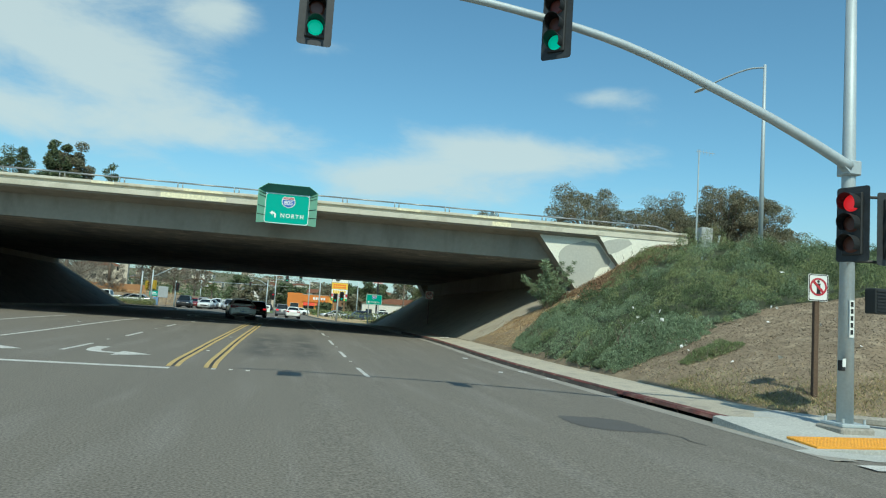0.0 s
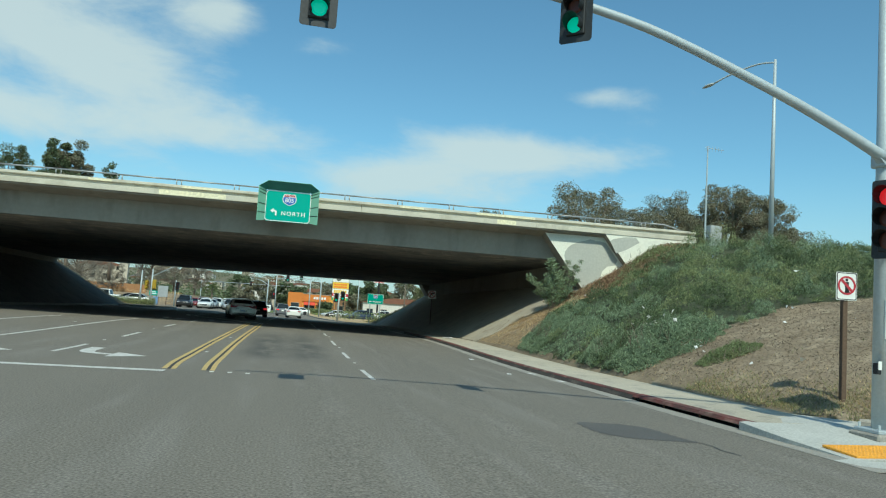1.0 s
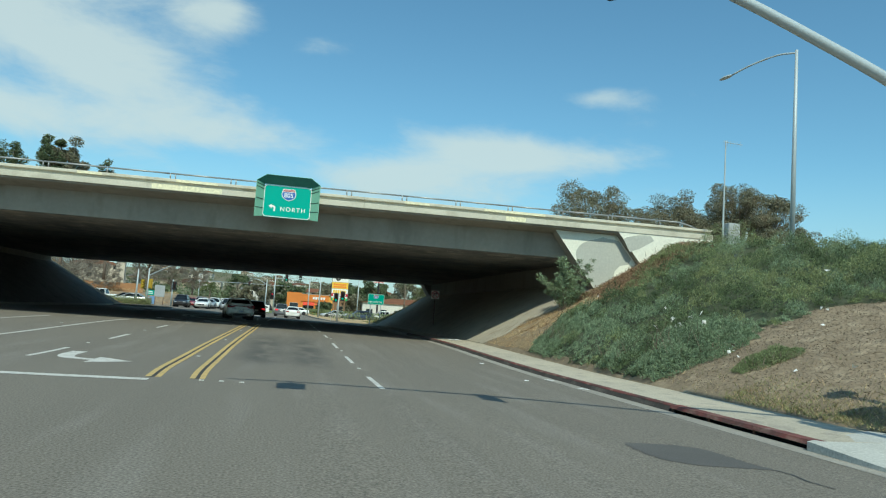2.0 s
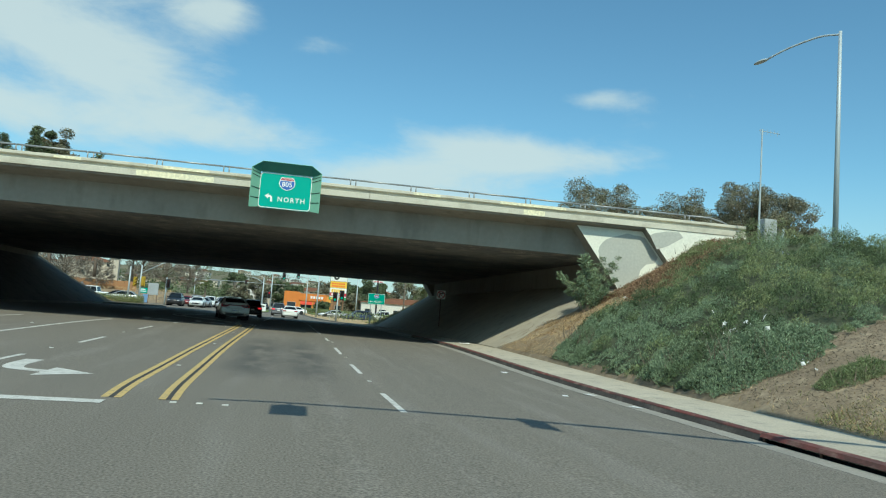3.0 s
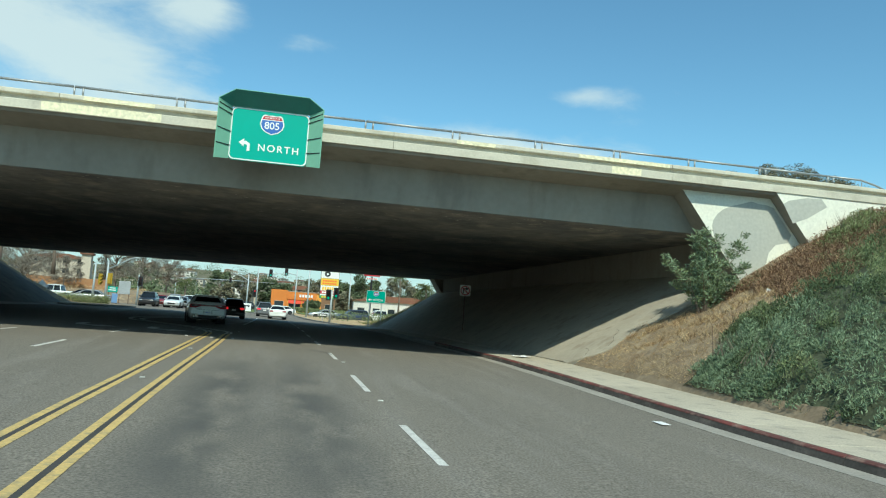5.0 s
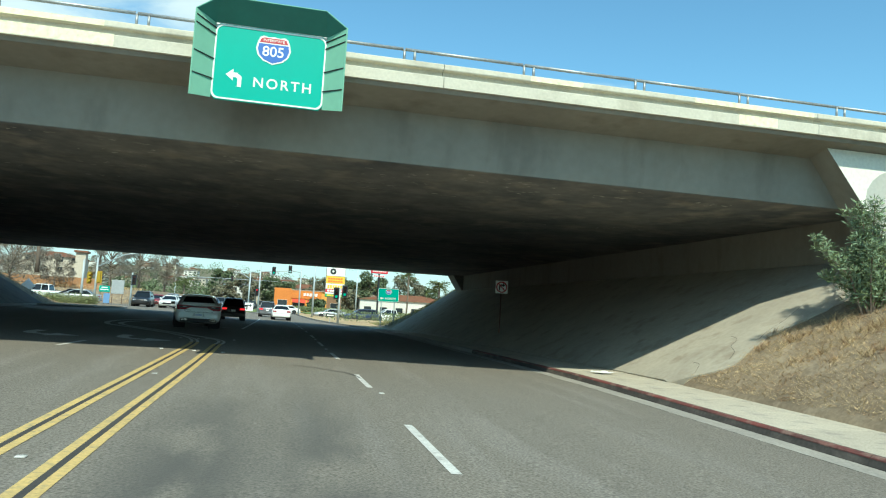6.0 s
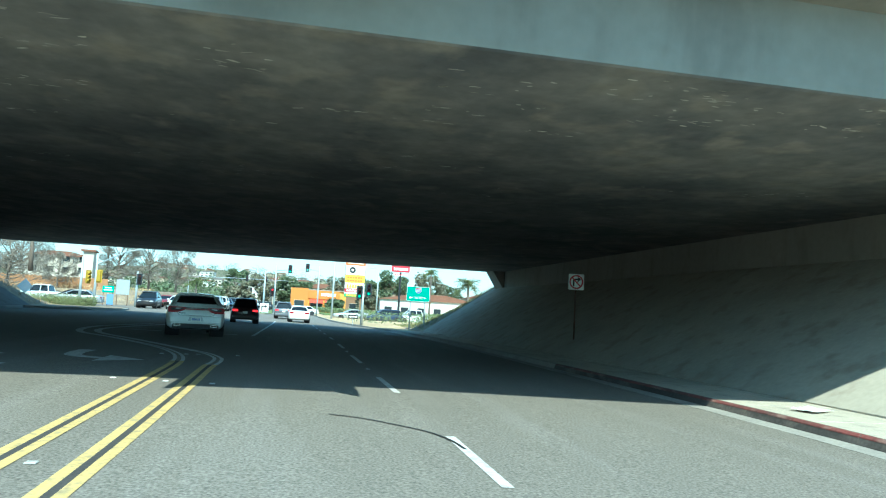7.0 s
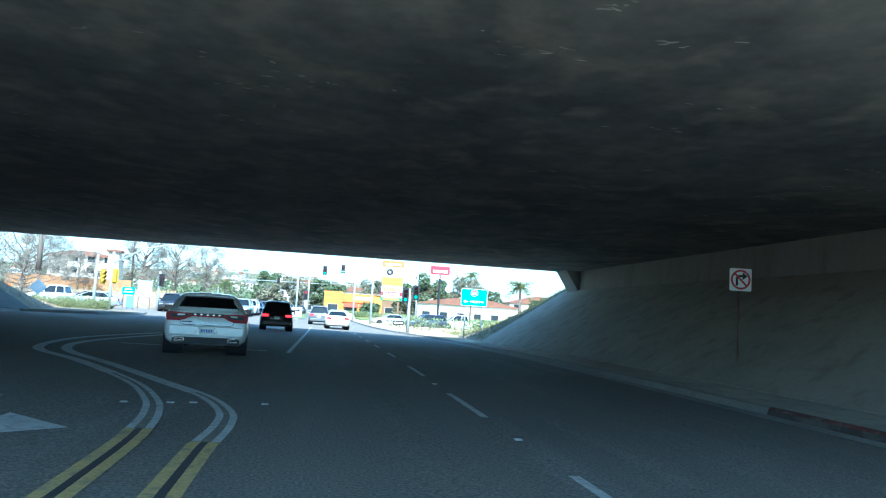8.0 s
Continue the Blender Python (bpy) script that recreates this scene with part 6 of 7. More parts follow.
            tube(bm, [(s * (hw * 0.6), ya, r + 0.02), (s * (hw + 0.004), ya, r + 0.02)], r * 1.13, 20)
            part("wheel_arch", bm, "trim", car)
        part("mirror", boxm(s * (hw + 0.02) - 0.09, s * (hw + 0.02) + 0.09, c[3] - 0.55, c[3] - 0.42, belt, belt + 0.14, 0.03), paint, car)
        tl = part("tail_lamp", boxm(s * hw * 0.70 - hw * 0.19, s * hw * 0.70 + hw * 0.19, -0.015, 0.10, bed * 0.74, bed * 0.88, 0.02), "tail_lit" if lit else "tail", car)
        part("headlamp", boxm(s * hw * 0.60 - 0.17, s * hw * 0.60 + 0.17, L * 0.975, L * 0.995, hood - 0.33, hood - 0.20, 0.02), "lamp_clear", car)
    part("rear_bumper", boxm(-hw * 0.86, hw * 0.86, -0.06, 0.06, 0.34, 0.56, 0.04, 2), paint if shape != "pickup" else "chrome", car)
    part("front_grille", boxm(-hw * 0.45, hw * 0.45, L - 0.03, L + 0.012, 0.42, hood - 0.26, 0.02), "trim", car)
    part("number_plate", boxm(-0.16, 0.16, -0.03, 0.0, bed * 0.62, bed * 0.62 + 0.15), "sign_white", car)
    if shape == "pickup":
        part("bed_floor", boxm(-hw * 0.8, hw * 0.8, 0.12, 2.05, belt - 0.02, belt + 0.03), "trim", car)
        part("tailgate", boxm(-hw * 0.85, hw * 0.85, -0.012, 0.05, 0.62, belt, 0.02), paint, car)
    return car


# the white saloon ahead, in fuller shape
saloon = thing("sedan_car", "white four-door sedan with full-width red tail lamp band", "car", at=(-3.25, 57.2, road_z(-3.25, 57.2)), turn=8.0)
hw = 0.95
st = []
for y, wv, zt, zb, sh in ((0.00, 0.80, 0.80, 0.36, 0.0), (0.03, 0.90, 0.94, 0.30, 0.0), (0.10, 0.955, 1.03, 0.28, 0.0), (0.22, 0.98, 1.085, 0.28, 0.0), (0.55, 1.0, 1.09, 0.24, 0.02), (1.2, 1.0, 1.06, 0.2, 0.03), (2.2, 0.985, 1.00, 0.18, 0.0), (3.2, 0.98, 0.99, 0.18, 0.0), (3.9, 0.99, 0.97, 0.2, 0.0), (4.6, 0.97, 0.90, 0.22, 0.0), (4.92, 0.90, 0.80, 0.28, 0.0), (5.04, 0.78, 0.66, 0.38, 0.0)):
    w = hw * wv
    st.append((y, [(0.0, zb), (w * 0.80, zb), (w * 0.95, zb + 0.10), (w * 0.995, zb + 0.26), (w + sh, 0.66), (w * 0.975, zt - 0.16), (w * 0.93, zt - 0.06), (w * 0.84, zt - 0.008), (0.0, zt + 0.012)]))
part("body", loft(bmesh.new(), st), "car_white", saloon, smooth=True)
part("boot_lip", prismm([(0.02, 1.06), (0.0, 1.115), (0.07, 1.125), (0.30, 1.10), (0.30, 1.07)], "x", -0.66, 0.66), "car_white", saloon, "raised lip of the boot lid")
gl = [(0.36, [(0, 1.06), (0.74, 1.05), (0.74, 1.07), (0.60, 1.085), (0, 1.10)]), (0.85, [(0, 1.0), (0.78, 1.0), (0.70, 1.20), (0.56, 1.25), (0, 1.275)]),
      (1.30, [(0, 1.0), (0.80, 1.0), (0.63, 1.35), (0.53, 1.40), (0, 1.42)]), (2.3, [(0, 0.95), (0.83, 0.95), (0.64, 1.40), (0.55, 1.445), (0, 1.46)]),
      (3.0, [(0, 0.94), (0.82, 0.94), (0.62, 1.38), (0.53, 1.42), (0, 1.435)]), (3.95, [(0, 0.93), (0.78, 0.93), (0.76, 0.95), (0.60, 0.965), (0, 0.98)])]
part("glazing", loft(bmesh.new(), gl), "glass", saloon, "dark tinted glass")
rf = [(y, [(0, z - 0.04), (w * 0.80, z - 0.06), (w, z - 0.105), (w + 0.018, z - 0.085), (w * 0.93, z - 0.03), (w * 0.80, z), (0, z + 0.02)]) for y, w, z in ((1.22, 0.62, 1.412), (1.5, 0.65, 1.445), (2.2, 0.665, 1.472), (2.9, 0.65, 1.452), (3.12, 0.62, 1.425))]
part("roof", loft(bmesh.new(), rf), "car_white", saloon, smooth=True)
for s in (-1, 1):
    bm = bmesh.new()
    quad = [(s * 0.70, 0.38, 1.06), (s * 0.84, 0.62, 1.05), (s * 0.645, 1.42, 1.37), (s * 0.565, 1.12, 1.335)]
    lo = [bm.verts.new(p) for p in quad]
    hi = [bm.verts.new((p[0] + s * 0.02, p[1] - 0.01, p[2] + 0.025)) for p in quad]
    bm.faces.new(lo), bm.faces.new(hi)
    for i in range(4):
        bm.faces.new((lo[i], lo[(i + 1) % 4], hi[(i + 1) % 4], hi[i]))
    bmesh.ops.recalc_face_normals(bm, faces=bm.faces[:])
    part("rear_pillar", bm, "car_white", saloon)
    part("front_pillar", tubem([(s * 0.80, 3.88, 0.96), (s * 0.62, 3.05, 1.38)], 0.04, 6), "car_white", saloon)
    part("mid_pillar", tubem([(s * 0.83, 2.35, 0.98), (s * 0.64, 2.3, 1.40)], 0.03, 6), "trim", saloon)
    for ya in (0.98, 4.03):
        wheel(saloon, s * 0.82, ya, 0.355, 0.24)
        part("wheel_arch", tubem([(s * 0.5, ya, 0.37), (s * 0.957, ya, 0.37)], 0.40, 22), "trim", saloon)
    mir = part("mirror", boxm(s * 1.03 - 0.11, s * 1.03 + 0.11, 3.30, 3.42, 0.97, 1.11, 0.045, 2), "car_white", saloon, smooth=True)
    part("mirror_glass", boxm(s * 1.03 - 0.085, s * 1.03 + 0.085, 3.285, 3.30, 0.985, 1.095), "glass", mir)
    # tail lamp wing, with bright and clear pieces
    tl = part("tail_lamp", prismm([(s * 0.36, 0.905), (s * 0.46, 0.85), (s * 0.60, 0.80), (s * 0.885, 0.80), (s * 0.91, 0.95), (s * 0.86, 1.0), (s * 0.36, 0.985)], "y", -0.022, 0.16), "tail", saloon)
    part("lamp_trim", prismm([(s * 0.40, 0.93), (s * 0.56, 0.875), (s * 0.80, 0.87), (s * 0.81, 0.955), (s * 0.40, 0.965)], "y", -0.028, -0.02), "trim", tl)
    part("reverse_lamp", prismm([(s * 0.50, 0.93), (s * 0.66, 0.915), (s * 0.66, 0.95), (s * 0.50, 0.955)], "y", -0.032, -0.026), "lamp_clear", tl)
    ex = part("exhaust", prismm([(s * 0.69, 0.345), (s * 0.47, 0.355), (s * 0.49, 0.425), (s * 0.67, 0.425)], "y", -0.045, 0.12), "chrome", saloon)
    part("exhaust_hole", prismm([(s * 0.675, 0.358), (s * 0.49, 0.366), (s * 0.505, 0.413), (s * 0.66, 0.413)], "y", -0.05, -0.044), "trim", ex)
    for xx in (0.40, 0.80):
        part("parking_sensor", disc(bmesh.new(), (s * xx, -0.012, 0.585), 0.02, -1, 0.008, 10), "car_white", saloon)
part("lamp_band", prismm([(-0.37, 0.985), (0.37, 0.985), (0.37, 0.91), (0.30, 0.925), (-0.30, 0.925), (-0.37, 0.91)], "y", -0.018, 0.06), "trim", saloon, "black panel between the tail lamps")
part("lamp_strip", prismm([(-0.40, 0.925), (-0.33, 0.935), (0.33, 0.935), (0.40, 0.925), (0.36, 0.905), (-0.36, 0.905)], "y", -0.026, -0.010), "tail", saloon)
for k in range(5):
    part("badge", boxm(-0.30 + k * 0.135, -0.25 + k * 0.135, -0.026, -0.016, 0.948, 0.966), "chrome", saloon)
part("boot_lid_seam", tubem([(-0.62, -0.012, 0.84), (-0.56, -0.016, 0.735), (-0.48, -0.018, 0.715), (0.48, -0.018, 0.715), (0.56, -0.016, 0.735), (0.62, -0.012, 0.84)], 0.006, 5), "trim", saloon)
part("model_badge", boxm(-0.56, -0.33, -0.022, -0.01, 0.775, 0.795), "trim", saloon)
part("rear_bumper", prismm([(0.06, 0.46), (-0.035, 0.47), (-0.05, 0.50), (-0.04, 0.68), (0.0, 0.70), (0.06, 0.70)], "x", -0.80, 0.80), "car_white", saloon)
part("plate_recess", prismm([(-0.25, 0.535), (0.25, 0.535), (0.20, 0.665), (-0.20, 0.665)], "y", -0.055, -0.038), "car_silver", saloon)
pt = part("number_plate", boxm(-0.16, 0.16, -0.068, -0.054, 0.515, 0.665, 0.006), "sign_white", saloon, "white number plate in a chrome surround")
for k in range(7):
    part("character_bar", boxm(-0.125 + k * 0.037, -0.102 + k * 0.037, -0.072, -0.067, 0.555, 0.625), "sign_blue", pt)
part("diffuser", prismm([(-0.74, 0.29), (0.74, 0.29), (0.74, 0.40), (0.66, 0.44), (-0.66, 0.44), (-0.74, 0.40)], "y", -0.03, 0.10), "trim", saloon)
part("aerial_fin", prismm([(1.28, 1.43), (1.42, 1.44), (1.36, 1.485)], "x", -0.02, 0.02), "car_white", saloon)

vehicle("suv", "car_black", "black sport utility car braking at the junction", "car", (-3.2, 83.0, 0.0), 4, lit=True)
vehicle("sedan", "car_white", "white sedan driving away past the bridge", "car", (0.55, 96.0, -0.01), 1)
vehicle("suv", "car_grey", "dark grey car ahead of the white sedan", "car", (-0.9, 107.0, 0.0), 0, lit=True)
vehicle("pickup", "car_white", "white crew-cab pickup on the slip road", "pickup truck", (-23.1, 116.5, 0.34), 84)
QUEUE = [("suv", "car_silver", -8.4, 112), ("sedan", "car_white", -11.6, 109), ("sedan", "car_grey", -5.6, 121), ("suv", "car_white", -8.5, 121), ("sedan", "car_silver", -11.7, 118), ("suv", "car_black", -14.4, 108.5), ("van", "car_white", -5.5, 131), ("sedan", "car_blue", -8.6, 130), ("suv", "car_white", -11.8, 127), ("sedan", "car_red", -14.6, 121), ("suv", "car_grey", -8.5, 141), ("sedan", "car_white", -11.8, 138), ("suv", "car_silver", -14.6, 134), ("sedan", "car_white", -8.4, 152), ("van", "car_white", -12.0, 150)]
NAMES = {"car_silver": "silver", "car_white": "white", "car_grey": "grey", "car_black": "black", "car_blue": "dark blue", "car_red": "dark red"}
for k, (shp, paint, x, y) in enumerate(QUEUE):
    vehicle(shp, paint, NAMES[paint] + " " + {"suv": "sport utility car", "sedan": "sedan", "van": "passenger van"}[shp] + " waiting in the oncoming queue", "car", (x, y + 4.8, 0.0), 180 + (k % 3 - 1), group="oncoming queue")
for k, (shp, paint, x, y, t) in enumerate((("sedan", "car_silver", -17.9, 107.0, 92), ("sedan", "car_black", -19.5, 111.5, 88), ("suv", "car_blue", 13.5, 124, 100), ("pickup", "car_white", 18.5, 126, 96), ("sedan", "car_silver", 10.2, 133, 95), ("sedan", "car_white", 4.0, 150, 90), ("suv", "car_black", -3.5, 172, 90), ("sedan", "car_blue", -12.5, 176, 92), ("suv", "car_white", -18.5, 182, 90))):
    vehicle(shp, paint, NAMES[paint] + " vehicle standing beyond the junction", "car", (x, y, 0.0 if x > -15 else 0.34), t, group="cars beyond the junction")

# ---------------------------------------------------------------- beyond the bridge
verge_r = thing("far_verge", "dry grassy verge with kerb beyond the bridge", "verge", kind="structure")
edge = smooth_line([(7.72, 86.5), (7.3, 90), (6.2, 95), (4.9, 103), (4.0, 115), (3.4, 135), (3.2, 160), (3.2, 240)], 4)
bm = bmesh.new()
vs = [(bm.verts.new((x, y, road_z(x) - 0.2)), bm.verts.new((x, y, road_z(x) + 0.15)), bm.verts.new((x + 0.15, y, road_z(x) + 0.15)), bm.verts.new((60 if y > 96 else 9.7, y, -0.02 if y < 96 else 0.1))) for x, y in edge]
for a, b in zip(vs, vs[1:]):
    for i in range(3):
        bm.faces.new((a[i], a[i + 1], b[i + 1], b[i]))
bmesh.ops.recalc_face_normals(bm, faces=bm.faces[:])
part("verge", bm, "gutter", verge_r).data.materials.append(M["straw"])
for p in verge_r.children[0].data.polygons:
    if abs(p.normal.z) > 0.9 and p.area > 1.5:
        p.material_index = 1
    if p.normal.z < -0.5:
        p.flip()
lawn = thing("lawn", "green lawn in front of the restaurant", "lawn", kind="structure")
part("turf", prismm([(5, 150), (24, 150), (24, 176), (4.6, 176)], "z", 0.1, 0.22), "lawn", lawn)
isl = thing("traffic_island", "kerbed traffic island with short green grass", "traffic island", kind="structure")
part("kerb", prismm([(-5.4, 128), (-3.4, 127), (-2.4, 130), (-2.3, 176), (-5.2, 176)], "z", -0.2, 0.15), "gutter", isl)
part("turf", prismm([(-5.1, 129), (-3.5, 128), (-2.7, 131), (-2.6, 175), (-4.9, 175)], "z", 0.1, 0.19), "lawn", isl)
lc = thing("corner_island", "kerbed corner with tan soil by the slip road", "traffic island", kind="structure")
part("kerb", prismm([(-17.3, 83.9), (-13.9, 86.8), (-12.6, 91), (-13.2, 96), (-17.4, 98.8), (-40, 101.5), (-40, 86)], "z", -0.2, 0.45), "gutter", lc)
part("soil", prismm([(-17.2, 84.3), (-14.15, 87), (-12.9, 91), (-13.5, 95.8), (-17.4, 98.5), (-40, 101.2), (-40, 86.3)], "z", 0.1, 0.49), "soil", lc)
hedge = thing("hedge", "pale green low hedge on the corner", "hedge", at=(-18.2, 95.0, 0.46), kind="stuff")
hp = [(float(rng.uniform(-2.6, 2.6)), float(rng.normal(0, 0.5)), float(rng.uniform(0, 0.9)) * (0.75 + 0.25 * math.sin(k * 0.7))) for k in range(6500)]
part("leaves", cards(hp, rng, 0.14, 0.05, upright=0.6, mat="shrub_olive"), None, hedge, kind="stuff")
far_hedge = thing("hedge", "green shrubs along the far verge", "hedge", kind="stuff")
hp = [(6.5 + float(rng.uniform(0, 22)), 99 + float(rng.uniform(0, 10)), 0.15) for _ in range(30)] + [(8 + float(rng.uniform(0, 24)), 140 + float(rng.uniform(0, 20)), 0.15) for _ in range(46)] + [(0.5 + float(rng.uniform(0, 13)), 175 + float(rng.uniform(0, 6)), 0.2) for _ in range(40)]
hp = [(x + float(rng.normal(0, 0.8)), y + float(rng.normal(0, 0.6)), z + float(rng.uniform(0, 1.0))) for x, y, z in hp for _ in range(150)]
part("leaves", cards(hp, rng, 0.24, 0.10, upright=0.5, mat="shrub"), None, far_hedge, kind="stuff")
bank = thing("dry_bank_grass", "tan dry grass on the far bank", "dry grass", kind="stuff")
bp = scatter(16000, 9.8, 24, 87, 106, lambda x, y: True)
part("blades", blades([(x, y, land_z(x, y)) for x, y in bp], rng, 0.18, 0.03, 0.6, mat="weeds"), None, bank, kind="stuff")
bp = scatter(14000, -44, -18, 87, 136, lambda x, y: not (98 < y < 122))
part("blades", blades([(x, y, land_z(x, y)) for x, y in bp], rng, 0.3, 0.05, 0.6, mat="straw"), None, bank, kind="stuff")

# green guide sign past the bridge
g2 = thing("guide_sign", "green freeway guide sign on two steel posts", "sign", at=(10.0, 91.4, 0), turn=-3)
for x in (-0.6, 0.6):
    part("post", tubem([(x, 0.06, 0.0), (x, 0.06, 3.4)], 0.05, 8), "galv", g2)
part("panel", prismm(round_rect(-0.96, 0.96, 2.32, 3.56, 0.1), "y", -0.02, 0.02), "sign_green", g2)
part("border", band(round_rect(-0.945, 0.945, 2.335, 3.545, 0.1), 0.03, -0.03, 0.0), "sign_white", g2)
route_shield(g2, 0.0, 3.22, 0.56, 0.46, -0.02, False)
letters("NORTH", 0.27, 0.002, 0.2, -0.026, 2.62, "sign_white", g2)
part("turn_arrow", prismm([(-0.78, 2.63), (-0.62, 2.76), (-0.62, 2.67), (-0.42, 2.67), (-0.42, 2.59), (-0.62, 2.59), (-0.62, 2.50)], "y", -0.03, -0.02), "sign_white", g2)

# signals and lamps round the junction


def far_pole(x, y, base, height, label, heads=(), arm=None, luminaire=None, category="traffic light", yellow=False):
    p = thing("signal_pole" if heads else "street_lamp", label, category, "poles at the junction", at=(x, y, base))
    part("pole", tubem([(0, 0, -0.2), (0, 0, height)], [0.13, 0.08], 10), "galv", p, smooth=True)
    if arm:
        dx, dz = arm
        part("arm", tubem([(0, 0, height - 0.9), (dx * 0.5, 0, height - 0.9 + dz * 0.7), (dx, 0, height - 0.9 + dz)], [0.07, 0.055, 0.04], 8), "galv", p, smooth=True)
    if luminaire:
        part("lamp_arm", tubem([(0, 0, height - 0.05), (luminaire * 0.5, 0, height + 0.35), (luminaire, 0, height + 0.3)], 0.035, 8), "galv", p)
        part("luminaire", boxm(luminaire - 0.3, luminaire + 0.3, -0.12, 0.12, height + 0.24, height + 0.36, 0.04), "galv", p)
    for hx, hz, lit, turn in heads:
        signal_head(p, pose(hx, -0.25, hz, 0, 0, turn), lit, lamp=0.14, tint="dark_yellow" if yellow else "signal_black")
    return p


far_pole(6.0, 97.0, 0.15, 3.3, "signal post with two green lights at the far corner", ((-0.35, 2.75, 2, 0), (0.45, 3.0, 2, 0)))
far_pole(4.6, 121.0, 0.15, 7.6, "street lamp pole with a curved arm by the restaurant", (), None, -1.8, "street lamp")
far_pole(-2.6, 136.0, 0.15, 6.8, "signal pole with a mast arm on the island", ((-0.3, 2.9, 0, 0), (1.9, 6.2, 2, 0)), (5.2, 0.4))
far_pole(-3.9, 133.0, 0.15, 5.6, "street lamp with a short arm on the island", (), (-2.2, 0.9), -1.4, "street lamp")
far_pole(3.4, 139.0, 0.15, 7.2, "signal mast with a green light by the kerb", ((-1.7, 6.7, 2, 0),), (-2.2, 0.3))
far_pole(-17.2, 101.0, 0.34, 4.6, "signal pole with yellow heads and a long rising arm", ((-0.55, 2.6, 1, 60), (0.35, 2.7, 1, 160)), (4.6, 1.9), None, yellow=True)
far_pole(-18.6, 101.8, 0.34, 4.4, "plain steel pole beside the yellow signals", (), None, None, "pole")
far_pole(-15.9, 112.0, 0.2, 3.8, "signal post with a black three-lamp head", ((0.25, 3.0, 1, 10),))
far_pole(-22.0, 196.0, 0.2, 7.0, "signal pole with a long horizontal mast arm", ((12.0, 6.3, 1, 0), (16.0, 6.3, 1, 0)), (22, 0.2))
far_pole(13.2, 150.0, 0.15, 7.6, "street lamp pole by the car park", (), None, -1.2, "street lamp")

ow = thing("direction_sign", "black and white direction arrow sign by the post", "sign", at=(5.2, 96.7, 0.15))
part("post", tubem([(0, 0.03, -0.15), (0, 0.03, 0.75)], 0.03, 6), "galv", ow)
part("plate", boxm(-0.42, 0.42, -0.01, 0.01, 0.42, 0.75, 0.006), "sign_black", ow)
part("arrow", prismm([(-0.36, 0.585), (-0.2, 0.69), (-0.2, 0.64), (0.36, 0.64), (0.36, 0.53), (-0.2, 0.53), (-0.2, 0.48)], "y", -0.018, -0.008), "sign_white", ow)
ow2 = thing("island_sign", "white arrow sign at the end of the island", "sign", at=(-3.6, 128.8, 0.18))
part("plate", boxm(-0.55, 0.55, -0.02, 0.02, 0.1, 1.25, 0.02), "sign_white", ow2)
part("arrow", prismm([(-0.35, 0.3), (-0.2, 0.3), (-0.2, 0.8), (0.1, 0.8), (0.1, 0.66), (0.38, 0.88), (0.1, 1.1), (0.1, 0.96), (-0.35, 0.96)], "y", -0.03, -0.02), "sign_black", ow2)

dm = thing("warning_sign", "back of a diamond warning sign on a steel post", "sign", at=(-26.4, 112.0, 0.36))
part("post", tubem([(0, 0, -0.8), (0, 0, 2.3)], 0.05, 8), "sign_back", dm)
part("plate", prismm([(-0.75, 1.5), (0, 0.75), (0.75, 1.5), (0, 2.25)], "y", -0.06, -0.04), "sign_back", dm)
part("lower_plate", boxm(-0.3, 0.3, -0.06, -0.04, 0.2, 0.7), "sign_back", dm)
for x, y, w, h, z, mat, lab in ((-19.3, 115.0, 1.15, 0.7, 1.35, "sign_green", "green street sign board on posts"), (-18.5, 118.0, 1.4, 1.65, 1.2, "sign_back", "pale back of a large sign board"), (-18.6, 113.0, 0.65, 1.1, 0.1, "pale_blue", "pale blue information board at the kerb"), (-31.8, 119.0, 0.8, 0.8, 0.9, "orange_sign", "orange roadworks sign at the slip road")):
    sb = thing("sign_board", lab, "sign", at=(x, y, 0.34))
    part("board", boxm(-w / 2, w / 2, -0.03, 0.03, z, z + h, 0.02), mat, sb)
    if mat == "sign_green":
        part("line_bar", boxm(-w * 0.38, w * 0.38, -0.04, -0.028, z + 0.2, z + 0.32), "sign_white", sb)
        part("line_bar", boxm(-w * 0.3, w * 0.3, -0.04, -0.028, z + 0.45, z + 0.57), "sign_white", sb)
    for px_ in (-w * 0.4, w * 0.4):
        part("post", tubem([(px_, 0.06, -0.5), (px_, 0.06, z + h)], 0.04, 6), "rust", sb)

# pylon signs
py = thing("pylon_sign", "tall multi-panel shopping centre sign in red, white and yellow", "sign", at=(10.1, 158, 0))
for x in (-1.15, 1.15):
    part("post", boxm(x - 0.14, x + 0.14, -0.14, 0.14, 0, 3.4), "brown_wall", py)
part("cabinet", boxm(-1.72, 1.72, -0.2, 0.25, 3.3, 9.75, 0.03), "grey_roof", py)
for z0, z1, mat in ((8.75, 9.7, "orange_sign"), (7.1, 8.7, "sign_white"), (5.75, 7.05, "yellow_sign"), (4.75, 5.7, "sign_white"), (4.15, 4.7, "red_sign"), (3.85, 4.1, "sign_white"), (3.35, 3.8, "green_sign2")):
    part("sign_panel", boxm(-1.66, 1.66, -0.26, -0.2, z0, z1, 0.01), mat, py)
part("emblem", ring(bmesh.new(), -0.5, 7.9, 0.2, 0.55, -0.285, -0.26), "sign_black", py)
